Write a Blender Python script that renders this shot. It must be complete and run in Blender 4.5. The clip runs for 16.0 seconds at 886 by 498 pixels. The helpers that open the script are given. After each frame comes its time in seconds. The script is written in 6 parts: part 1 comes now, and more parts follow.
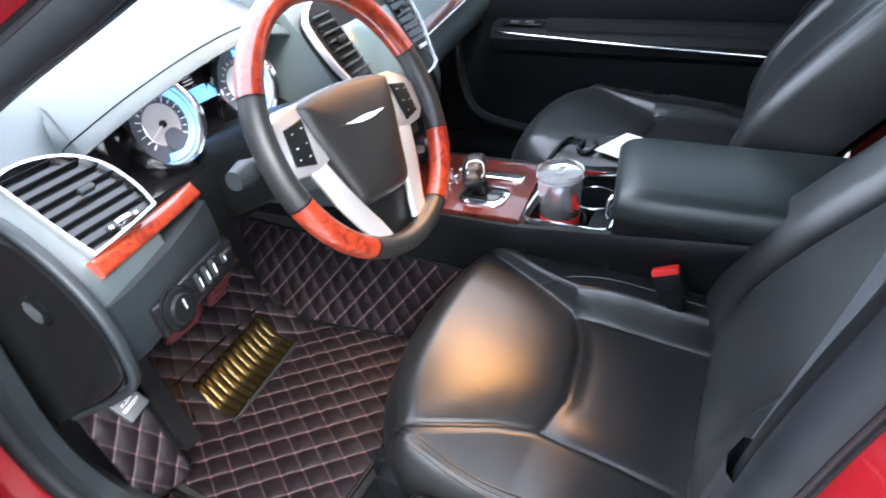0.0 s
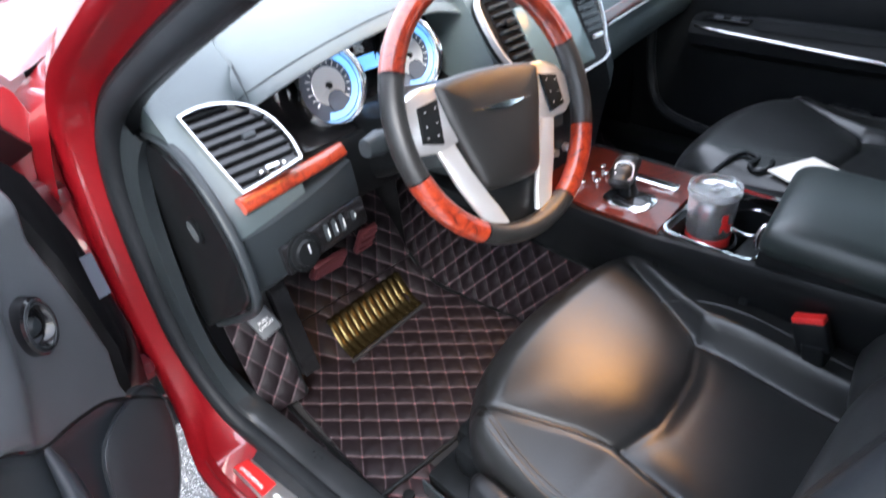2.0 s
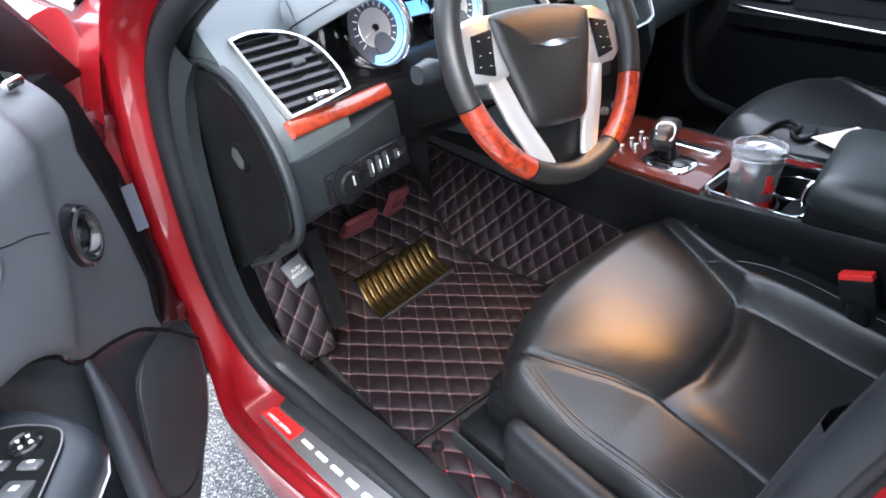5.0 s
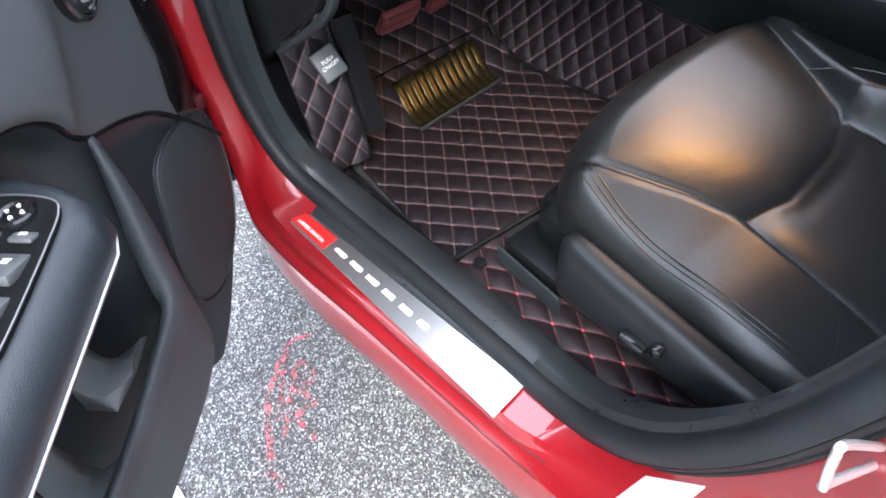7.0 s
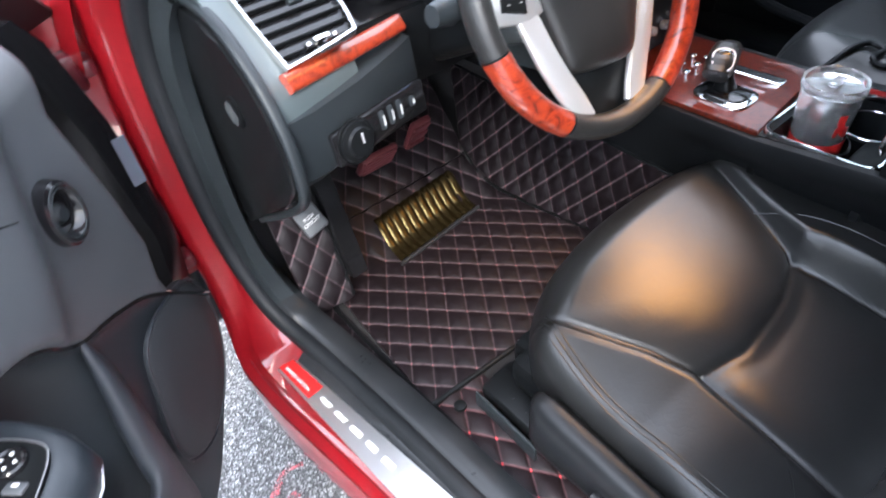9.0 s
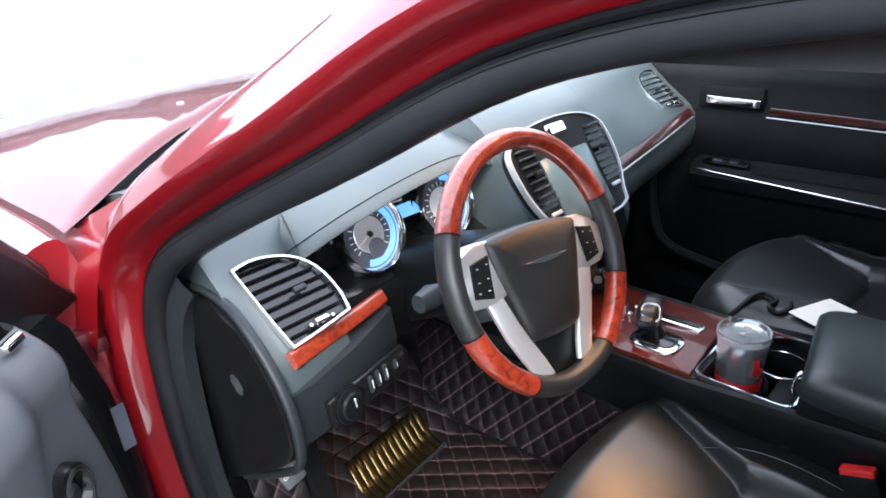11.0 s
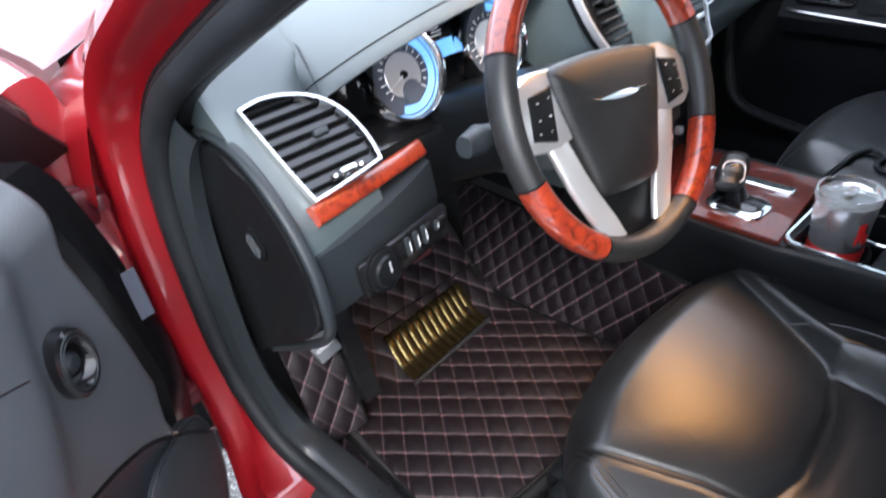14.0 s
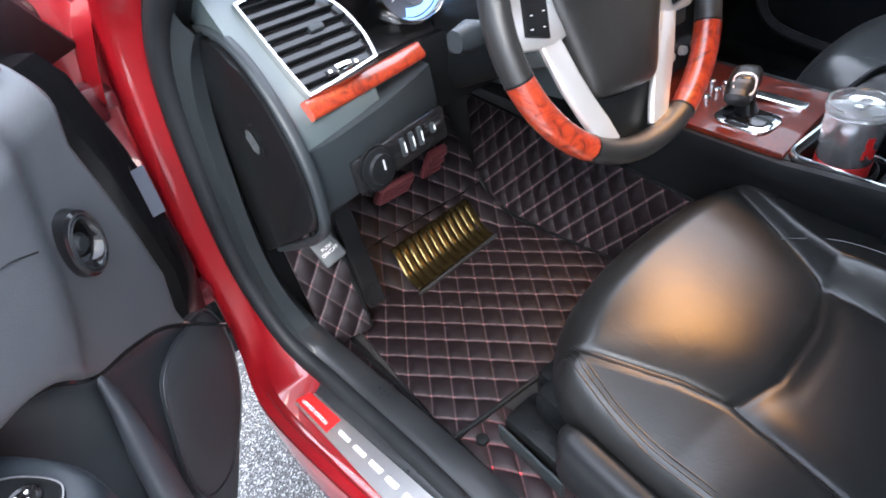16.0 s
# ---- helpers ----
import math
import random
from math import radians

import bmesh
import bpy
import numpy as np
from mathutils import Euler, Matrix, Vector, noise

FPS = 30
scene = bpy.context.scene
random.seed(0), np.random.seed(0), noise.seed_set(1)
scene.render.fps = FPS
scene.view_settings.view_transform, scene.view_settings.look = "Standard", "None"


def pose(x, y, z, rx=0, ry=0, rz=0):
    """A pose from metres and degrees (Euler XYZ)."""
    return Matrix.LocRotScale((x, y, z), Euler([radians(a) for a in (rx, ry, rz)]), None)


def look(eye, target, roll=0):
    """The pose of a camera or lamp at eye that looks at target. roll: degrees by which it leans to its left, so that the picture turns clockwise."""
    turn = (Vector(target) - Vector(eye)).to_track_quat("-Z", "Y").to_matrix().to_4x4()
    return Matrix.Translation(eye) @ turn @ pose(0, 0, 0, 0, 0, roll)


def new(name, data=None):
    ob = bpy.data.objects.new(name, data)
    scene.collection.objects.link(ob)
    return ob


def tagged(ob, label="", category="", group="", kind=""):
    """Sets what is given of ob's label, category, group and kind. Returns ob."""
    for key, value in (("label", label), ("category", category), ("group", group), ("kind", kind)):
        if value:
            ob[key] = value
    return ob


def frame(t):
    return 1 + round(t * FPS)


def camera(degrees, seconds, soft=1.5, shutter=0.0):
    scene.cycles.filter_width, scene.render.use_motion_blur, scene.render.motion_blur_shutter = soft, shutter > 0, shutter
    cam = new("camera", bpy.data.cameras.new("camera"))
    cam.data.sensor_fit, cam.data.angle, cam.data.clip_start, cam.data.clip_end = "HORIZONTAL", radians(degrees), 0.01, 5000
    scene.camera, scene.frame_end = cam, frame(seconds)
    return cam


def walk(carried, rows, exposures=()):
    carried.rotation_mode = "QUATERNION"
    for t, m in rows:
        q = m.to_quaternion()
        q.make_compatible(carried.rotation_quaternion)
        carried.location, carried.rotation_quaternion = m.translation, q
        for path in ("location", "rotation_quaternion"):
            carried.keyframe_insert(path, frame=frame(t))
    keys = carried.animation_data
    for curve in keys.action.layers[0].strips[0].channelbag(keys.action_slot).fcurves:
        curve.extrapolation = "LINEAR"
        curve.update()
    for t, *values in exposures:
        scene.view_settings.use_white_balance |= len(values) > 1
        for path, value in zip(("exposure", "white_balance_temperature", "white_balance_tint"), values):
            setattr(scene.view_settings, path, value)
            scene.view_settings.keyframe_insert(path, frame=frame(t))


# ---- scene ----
# ---- camera and walk ----
cam = camera(71.3, 16.0, soft=1.7, shutter=0.35)
PATH = [
    (0, (-1.0194, -0.3981, 1.2572), (0.4324, 0.4097, 0.1437), -6.11),
    (0.5, (-1.0088, -0.4228, 1.2356), (0.2745, 0.5729, 0.0687), -7.12),
    (1, (-0.9837, -0.4670, 1.2140), (0.0573, 0.6730, -0.0574), -9.34),
    (1.5, (-1.0096, -0.4428, 1.2039), (-0.0373, 0.7132, -0.1069), -8.18),
    (2, (-0.9698, -0.4799, 1.2744), (0.1093, 0.7674, 0.1431), -6.04),
    (2.5, (-1.0657, -0.5298, 1.3254), (0.0753, 0.7688, 0.3195), -5.60),
    (3, (-1.1576, -0.5691, 1.3282), (0.0145, 0.7813, 0.4324), -4.72),
    (3.2, (-1.1662, -0.5653, 1.3274), (0.0101, 0.7897, 0.4440), -4.64),
    (5.3, (-0.9956, -0.4324, 1.1818), (0.0385, 0.8364, 0.0327), -5.02),
    (5.5, (-0.9725, -0.4027, 1.1813), (0.0402, 0.8614, 0.0081), -5.69),
    (6, (-0.9792, -0.3906, 1.1575), (-0.0447, 0.8259, -0.1258), -6.14),
    (6.5, (-1.0323, -0.4026, 1.0845), (-0.2247, 0.7220, -0.3587), -5.52),
    (7, (-1.0347, -0.4112, 1.0756), (-0.2703, 0.6815, -0.4149), -4.88),
    (7.5, (-1.0325, -0.4018, 1.0834), (-0.2831, 0.6778, -0.4243), -4.50),
    (8, (-1.0505, -0.4080, 1.0895), (-0.3029, 0.6744, -0.4170), -4.19),
    (8.5, (-1.0040, -0.3940, 1.1882), (-0.2203, 0.7573, -0.2472), -5.26),
    (9, (-0.9480, -0.3921, 1.2088), (-0.1058, 0.8057, -0.1535), -7.46),
    (9.5, (-0.9026, -0.4036, 1.2468), (0.1399, 0.8058, 0.0425), -7.61),
    (10, (-0.9028, -0.4197, 1.3216), (0.3179, 0.8390, 0.3595), -4.91),
    (10.2, (-0.9255, -0.4197, 1.3365), (0.3240, 0.8652, 0.4490), -4.20),
    (12.3, (-1.0691, -0.3574, 1.3083), (0.2026, 0.9609, 0.5052), -4.33),
    (12.5, (-1.0724, -0.3549, 1.3015), (0.2021, 0.9599, 0.4970), -4.22),
    (13, (-1.0357, -0.3579, 1.3018), (0.2400, 0.9483, 0.4855), -4.22),
    (13.5, (-0.9682, -0.3535, 1.2807), (0.2508, 0.9318, 0.3522), -4.82),
    (14, (-0.9577, -0.3149, 1.2245), (0.0731, 0.9730, 0.0937), -7.17),
    (14.5, (-1.0009, -0.3134, 1.1840), (-0.1193, 0.9715, -0.0698), -7.34),
    (15, (-1.0113, -0.3239, 1.1760), (-0.1604, 0.9580, -0.1018), -6.99),
    (15.5, (-0.9779, -0.3508, 1.1836), (-0.1336, 0.9265, -0.1032), -7.28),
    (16, (-0.9548, -0.3744, 1.1963), (-0.0890, 0.8912, -0.0876), -8.43),
]
walk(cam, [(t, look(e, g, r)) for t, e, g, r in PATH], exposures=[(0.0, 3.22), (1.5, 3.15), (2.0, 2.85), (2.5, 2.38), (3.2, 1.98), (5.4, 3.05), (7.0, 2.85), (9.0, 2.93), (10.0, 2.80), (12.5, 1.92), (13.0, 2.05), (13.5, 2.13), (14.5, 2.93), (16.0, 2.97)])

# ---- world, sun, lamp ----
world = bpy.data.worlds.new("world")
scene.world = world
world.use_nodes = True
wn = world.node_tree
sky = wn.nodes.new("ShaderNodeTexSky")
sky.sky_type = "NISHITA"
sky.sun_disc = False
sky.sun_elevation = radians(38)
sky.sun_rotation = radians(200)
sky.air_density, sky.dust_density = 1.0, 1.0
# thin bright cloud over the whole sky
cloud = wn.nodes.new("ShaderNodeMix")
cloud.data_type = "RGBA"
cloud.inputs[0].default_value = 0.7
cloud.inputs[7].default_value = (6.1, 6.65, 7.85, 1)
wn.links.new(sky.outputs[0], cloud.inputs[6])
wn.links.new(cloud.outputs[2], wn.nodes["Background"].inputs[0])
wn.nodes["Background"].inputs[1].default_value = 0.16
sun_data = bpy.data.lights.new("sun", "SUN")
sun_data.energy, sun_data.angle, sun_data.color = 0.9, radians(20), (1.0, 0.96, 0.9)
sun = new("sun", sun_data)
sun.matrix_world = look((-4, -4, 5.5), (0, 0, 0))


# ---- material helpers ----
def mat_new(name, col, rough=0.5, metal=0.0, coat=0.0, spec=0.5):
    m = bpy.data.materials.new(name)
    m.use_nodes = True
    b = m.node_tree.nodes["Principled BSDF"]
    b.inputs["Base Color"].default_value = (*col, 1)
    b.inputs["Roughness"].default_value = rough
    b.inputs["Metallic"].default_value = metal
    b.inputs["Coat Weight"].default_value = coat
    b.inputs["Coat Roughness"].default_value = 0.03
    b.inputs["Specular IOR Level"].default_value = spec
    return m


def nd(m, kind, **kw):
    n = m.node_tree.nodes.new(kind)
    for k, v in kw.items():
        n.inputs[k.replace("_", " ")].default_value = v
    return n


def ln(m, a, b):
    m.node_tree.links.new(a, b)


def coords(m, scale=(1, 1, 1), source="Object"):
    tc, mp = nd(m, "ShaderNodeTexCoord"), nd(m, "ShaderNodeMapping")
    mp.inputs["Scale"].default_value = scale
    ln(m, tc.outputs[source], mp.inputs[0])
    return mp.outputs[0]


def ramp(m, fac, stops):
    r = nd(m, "ShaderNodeValToRGB")
    e = r.color_ramp.elements
    while len(e) < len(stops):
        e.new(0.5)
    for el, (pos, c) in zip(e, stops):
        el.position, el.color = pos, (*c, 1)
    ln(m, fac, r.inputs[0])
    return r.outputs[0]


def bsdf(m):
    return m.node_tree.nodes["Principled BSDF"]


def bump(m, height, strength, dist, after=None):
    b = nd(m, "ShaderNodeBump", Strength=strength, Distance=dist)
    ln(m, height, b.inputs["Height"])
    if after is not None:
        ln(m, after, b.inputs["Normal"])
    ln(m, b.outputs[0], bsdf(m).inputs["Normal"])
    return b.outputs[0]


def grained(name, c0, c1, rough, grain=900, bstr=0.25, wear=9, coat=0.0, spec=0.5, rvar=0.1):
    """A moulded or leather surface: blotches, pores, and gloss that varies."""
    m = mat_new(name, c0, rough, 0, coat, spec)
    v = coords(m)
    big = nd(m, "ShaderNodeTexNoise", Scale=wear, Detail=5.0, Roughness=0.6)
    ln(m, v, big.inputs["Vector"])
    ln(m, ramp(m, big.outputs[0], [(0.3, c0), (0.7, c1)]), bsdf(m).inputs["Base Color"])
    mr = nd(m, "ShaderNodeMapRange")
    mr.inputs[3].default_value, mr.inputs[4].default_value = rough - rvar, rough + rvar
    ln(m, big.outputs[0], mr.inputs[0])
    ln(m, mr.outputs[0], bsdf(m).inputs["Roughness"])
    cell = nd(m, "ShaderNodeTexVoronoi", Scale=grain)
    ln(m, v, cell.inputs["Vector"])
    bump(m, cell.outputs["Distance"], bstr, 0.0006)
    return m


PLASTIC = grained("dash_plastic", (0.014, 0.018, 0.021), (0.021, 0.026, 0.029), 0.42, 1100, 0.3, spec=0.35)
DASHTOP = grained("dash_soft_top", (0.046, 0.062, 0.066), (0.058, 0.076, 0.080), 0.40, 900, 0.3, spec=0.8)
DARK = grained("dark_plastic", (0.005, 0.0055, 0.006), (0.008, 0.009, 0.010), 0.32, 900, 0.25, spec=0.15)
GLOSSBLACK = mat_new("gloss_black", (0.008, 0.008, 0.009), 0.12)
RUBBER = grained("rubber", (0.014, 0.016, 0.018), (0.024, 0.026, 0.029), 0.30, 500, 0.12, spec=0.42)
SEAL = grained("seal_rubber", (0.009, 0.0105, 0.012), (0.016, 0.018, 0.021), 0.48, 500, 0.15, spec=0.2)
SHELLPL = grained("seat_shell_plastic", (0.008, 0.009, 0.010), (0.013, 0.014, 0.016), 0.30, 900, 0.25, spec=0.3)
# Passenger door card: the far side's shade is put into its near-black colour.
CARDSHADE = grained("shaded_door_card", (0.006, 0.007, 0.008), (0.010, 0.011, 0.012), 0.5, 700, 0.3, spec=0.15)
MIRROR = mat_new("dim_mirror", (0.30, 0.32, 0.34), 0.05, 1.0)
DOORPL = grained("door_plastic", (0.062, 0.068, 0.074), (0.080, 0.087, 0.094), 0.42, 900, 0.35, spec=0.4)
LOWERPL = grained("lower_door_plastic", (0.015, 0.019, 0.023), (0.022, 0.027, 0.032), 0.37, 900, 0.3, spec=0.4)
POCKETPL = grained("pocket_plastic", (0.032, 0.037, 0.043), (0.044, 0.050, 0.057), 0.45, 900, 0.3, spec=0.35)
FABRIC = grained("carpet", (0.010, 0.010, 0.011), (0.016, 0.015, 0.016), 0.95, 350, 0.9)
CHROME = mat_new("chrome", (0.86, 0.87, 0.88), 0.07, 1.0)
SILVER = mat_new("satin_silver", (0.78, 0.79, 0.80), 0.30, 0.75)
MUGSTEEL = mat_new("mug_steel", (0.72, 0.71, 0.71), 0.26, 0.9)
REDSHADE = mat_new("red_crease_shade", (0.09, 0.002, 0.004), 0.4)
STRIKER = mat_new("striker_steel", (0.72, 0.72, 0.72), 0.32, 0.75)
VENTCHROME = mat_new("vent_chrome", (0.56, 0.57, 0.58), 0.2, 1.0)
DULLSILVER = mat_new("dull_silver", (0.30, 0.30, 0.31), 0.4, 0.8)
STEEL = mat_new("brushed_steel", (0.80, 0.79, 0.78), 0.2, 1.0)
WHITE = mat_new("white_print", (0.8, 0.8, 0.8), 0.5)
YELLOW = mat_new("yellow_print", (0.75, 0.50, 0.04), 0.5)
REDPL = mat_new("red_plastic", (0.55, 0.02, 0.02), 0.35)
# Grey-green base stands in for what the blank display reflects.
SCREEN = mat_new("screen_glass", (0.10, 0.15, 0.16), 0.14)
PAPER = mat_new("paper", (0.80, 0.74, 0.66), 0.8)
# Headliner is unseen; its dark grey keeps bounced light low in the cabin.
HEADLINER = grained("headliner", (0.040, 0.040, 0.040), (0.055, 0.054, 0.053), 0.95, 600, 0.3)
BLUE = mat_new("blue_gauge_light", (0.16, 0.24, 0.34), 0.4)
bsdf(BLUE).inputs["Emission Color"].default_value = (0.12, 0.42, 1.0, 1)
bsdf(BLUE).inputs["Emission Strength"].default_value = 0.24
REDGLOW = mat_new("red_lettering", (0.4, 0.01, 0.02), 0.4)
bsdf(REDGLOW).inputs["Emission Color"].default_value = (1.0, 0.05, 0.08, 1)
bsdf(REDGLOW).inputs["Emission Strength"].default_value = 0.05
GLASS = mat_new("clear_glass", (1, 1, 1), 0.0)
bsdf(GLASS).inputs["Transmission Weight"].default_value = 1.0
bsdf(GLASS).inputs["IOR"].default_value = 1.05
TINT = mat_new("tinted_glass", (0.070, 0.092, 0.092), 0.0)
bsdf(TINT).inputs["Transmission Weight"].default_value = 1.0
bsdf(TINT).inputs["IOR"].default_value = 1.05
CLEAR = mat_new("clear_plastic_lid", (0.9, 0.9, 0.9), 0.02)
bsdf(CLEAR).inputs["Transmission Weight"].default_value = 0.92
bsdf(CLEAR).inputs["IOR"].default_value = 1.4


def leather():
    m = mat_new("black_leather", (0.013, 0.013, 0.014), 0.36, 0, 0, 0.62)
    v = coords(m)
    big = nd(m, "ShaderNodeTexNoise", Scale=7.0, Detail=6.0, Roughness=0.65)
    ln(m, v, big.inputs["Vector"])
    ln(m, ramp(m, big.outputs[0], [(0.3, (0.009, 0.0095, 0.010)), (0.7, (0.016, 0.017, 0.0175))]), bsdf(m).inputs["Base Color"])
    mr = nd(m, "ShaderNodeMapRange")
    mr.inputs[3].default_value, mr.inputs[4].default_value = 0.28, 0.39
    ln(m, big.outputs[0], mr.inputs[0])
    ln(m, mr.outputs[0], bsdf(m).inputs["Roughness"])
    fold = nd(m, "ShaderNodeTexNoise", Scale=16.0, Detail=3.0, Roughness=0.55, Distortion=1.2)
    ln(m, v, fold.inputs["Vector"])
    first = bump(m, fold.outputs[0], 0.09, 0.006)
    # fine wrinkles where the hide is worn
    warp = nd(m, "ShaderNodeTexNoise", Scale=9.0, Detail=3.0)
    ln(m, v, warp.inputs["Vector"])
    mixv = nd(m, "ShaderNodeMix")
    mixv.data_type = "RGBA"
    mixv.inputs[0].default_value = 0.12
    ln(m, v, mixv.inputs[6]), ln(m, warp.outputs["Color"], mixv.inputs[7])
    vein = nd(m, "ShaderNodeTexVoronoi", Scale=44.0)
    vein.feature = "DISTANCE_TO_EDGE"
    ln(m, mixv.outputs[2], vein.inputs["Vector"])
    cut = nd(m, "ShaderNodeMapRange")
    cut.inputs[1].default_value, cut.inputs[2].default_value = 0.0, 0.05
    ln(m, vein.outputs["Distance"], cut.inputs[0])
    worn_ = nd(m, "ShaderNodeMapRange")
    worn_.inputs[1].default_value, worn_.inputs[2].default_value = -0.46, -0.53
    place = nd(m, "ShaderNodeSeparateXYZ")
    ln(m, v, place.inputs[0])
    ln(m, place.outputs[0], worn_.inputs[0])
    depth = nd(m, "ShaderNodeMath")
    depth.operation = "MULTIPLY"
    ln(m, cut.outputs[0], depth.inputs[0]), ln(m, worn_.outputs[0], depth.inputs[1])
    first = bump(m, depth.outputs[0], 0.07, 0.0010, first)
    crack = nd(m, "ShaderNodeTexVoronoi", Scale=420.0)
    ln(m, v, crack.inputs["Vector"])
    bump(m, crack.outputs["Distance"], 0.08, 0.0006, first)
    return m


def paint():
    m = mat_new("red_metallic_paint", (0.28, 0.006, 0.012), 0.36, 0.15, 1.0)
    v = coords(m)
    fl = nd(m, "ShaderNodeTexNoise", Scale=2600.0, Detail=2.0)
    ln(m, v, fl.inputs["Vector"])
    ln(m, ramp(m, fl.outputs[0], [(0.35, (0.165, 0.0025, 0.0065)), (0.7, (0.335, 0.006, 0.011))]), bsdf(m).inputs["Base Color"])
    bsdf(m).inputs["Coat IOR"].default_value = 1.75
    return m


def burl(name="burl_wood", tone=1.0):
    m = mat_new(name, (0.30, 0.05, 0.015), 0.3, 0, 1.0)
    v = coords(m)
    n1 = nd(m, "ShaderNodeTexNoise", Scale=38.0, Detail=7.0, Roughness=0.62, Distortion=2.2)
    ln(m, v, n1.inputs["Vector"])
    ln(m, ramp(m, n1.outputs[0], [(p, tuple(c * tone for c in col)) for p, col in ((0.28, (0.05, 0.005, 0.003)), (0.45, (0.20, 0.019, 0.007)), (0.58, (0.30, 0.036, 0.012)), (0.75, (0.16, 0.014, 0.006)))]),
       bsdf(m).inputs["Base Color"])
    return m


def quilt(name, base, thread, dot):
    """Diamond-quilted leatherette; the map's whole numbers are the seams."""
    m = mat_new(name, base, 0.5, 0, 0, 0.28)
    v = coords(m, source="UV")
    sep = nd(m, "ShaderNodeSeparateXYZ")
    ln(m, v, sep.inputs[0])
    seams = []
    for ax, wide in ((0, 0.075), (1, 0.05)):
        pp = nd(m, "ShaderNodeMath")
        pp.operation = "PINGPONG"
        pp.inputs[1].default_value = 0.5
        ln(m, sep.outputs[ax], pp.inputs[0])
        lt = nd(m, "ShaderNodeMapRange")
        lt.inputs[1].default_value, lt.inputs[2].default_value = wide * 0.4, wide
        lt.inputs[3].default_value, lt.inputs[4].default_value = 1, 0
        ln(m, pp.outputs[0], lt.inputs[0])
        seams.append(lt.outputs[0])
    # Both directions are stitched alike; one is dimmed as thread that catches less light.
    less_lit = nd(m, "ShaderNodeMath")
    less_lit.operation = "MULTIPLY"
    less_lit.inputs[1].default_value = 0.55
    ln(m, seams[1], less_lit.inputs[0])
    both = nd(m, "ShaderNodeMath")
    both.operation = "MAXIMUM"
    ln(m, seams[0], both.inputs[0]), ln(m, less_lit.outputs[0], both.inputs[1])
    cross = nd(m, "ShaderNodeMath")
    cross.operation = "MULTIPLY"
    ln(m, seams[0], cross.inputs[0]), ln(m, seams[1], cross.inputs[1])
    fray = nd(m, "ShaderNodeTexNoise", Scale=5.0, Detail=3.0)
    ln(m, v, fray.inputs["Vector"])
    fr = nd(m, "ShaderNodeMapRange")
    fr.inputs[1].default_value, fr.inputs[2].default_value = 0.3, 0.6
    fr.inputs[3].default_value, fr.inputs[4].default_value = 0.45, 1.0
    ln(m, fray.outputs[0], fr.inputs[0])
    vis = nd(m, "ShaderNodeMath")
    vis.operation = "MULTIPLY"
    ln(m, both.outputs[0], vis.inputs[0]), ln(m, fr.outputs[0], vis.inputs[1])
    big = nd(m, "ShaderNodeTexNoise", Scale=1.3, Detail=4.0)
    ln(m, v, big.inputs["Vector"])
    basec = ramp(m, big.outputs[0], [(0.3, tuple(c * 0.75 for c in base)), (0.7, tuple(c * 1.3 for c in base))])
    mx = nd(m, "ShaderNodeMix")
    mx.data_type = "RGBA"
    ln(m, vis.outputs[0], mx.inputs[0]), ln(m, basec, mx.inputs[6])
    mx.inputs[7].default_value = (*thread, 1)
    mx2 = nd(m, "ShaderNodeMix")
    mx2.data_type = "RGBA"
    ln(m, cross.outputs[0], mx2.inputs[0]), ln(m, mx.outputs[2], mx2.inputs[6])
    mx2.inputs[7].default_value = (*dot, 1)
    ln(m, mx2.outputs[2], bsdf(m).inputs["Base Color"])
    cell = nd(m, "ShaderNodeTexVoronoi", Scale=30.0)
    ln(m, v, cell.inputs["Vector"])
    bump(m, cell.outputs["Distance"], 0.2, 0.001)
    return m


def asphalt():
    m = mat_new("asphalt", (0.09, 0.09, 0.09), 0.75)
    v = coords(m)
    st = nd(m, "ShaderNodeTexVoronoi", Scale=310.0)
    ln(m, v, st.inputs["Vector"])
    stone = ramp(m, st.outputs["Color"], [(0.0, (0.030, 0.030, 0.030)), (0.42, (0.078, 0.077, 0.076)), (0.64, (0.185, 0.183, 0.18)), (0.83, (0.52, 0.52, 0.505)), (1.0, (0.72, 0.715, 0.70))])
    big = nd(m, "ShaderNodeTexNoise", Scale=1.1, Detail=6.0, Roughness=0.65)
    ln(m, v, big.inputs["Vector"])
    stain = ramp(m, big.outputs[0], [(0.3, (0.72, 0.72, 0.73)), (0.65, (1.15, 1.15, 1.15))])
    mul = nd(m, "ShaderNodeMix")
    mul.data_type, mul.blend_type = "RGBA", "MULTIPLY"
    mul.inputs[0].default_value = 1
    ln(m, stone, mul.inputs[6]), ln(m, stain, mul.inputs[7])
    ln(m, mul.outputs[2], bsdf(m).inputs["Base Color"])
    bump(m, st.outputs["Distance"], 0.9, 0.004)
    mr = nd(m, "ShaderNodeMapRange")
    mr.inputs[3].default_value, mr.inputs[4].default_value = 0.35, 0.8
    sep = nd(m, "ShaderNodeSeparateColor")
    ln(m, st.outputs["Color"], sep.inputs[0])
    ln(m, sep.outputs[1], mr.inputs[0])
    ln(m, mr.outputs[0], bsdf(m).inputs["Roughness"])
    return m


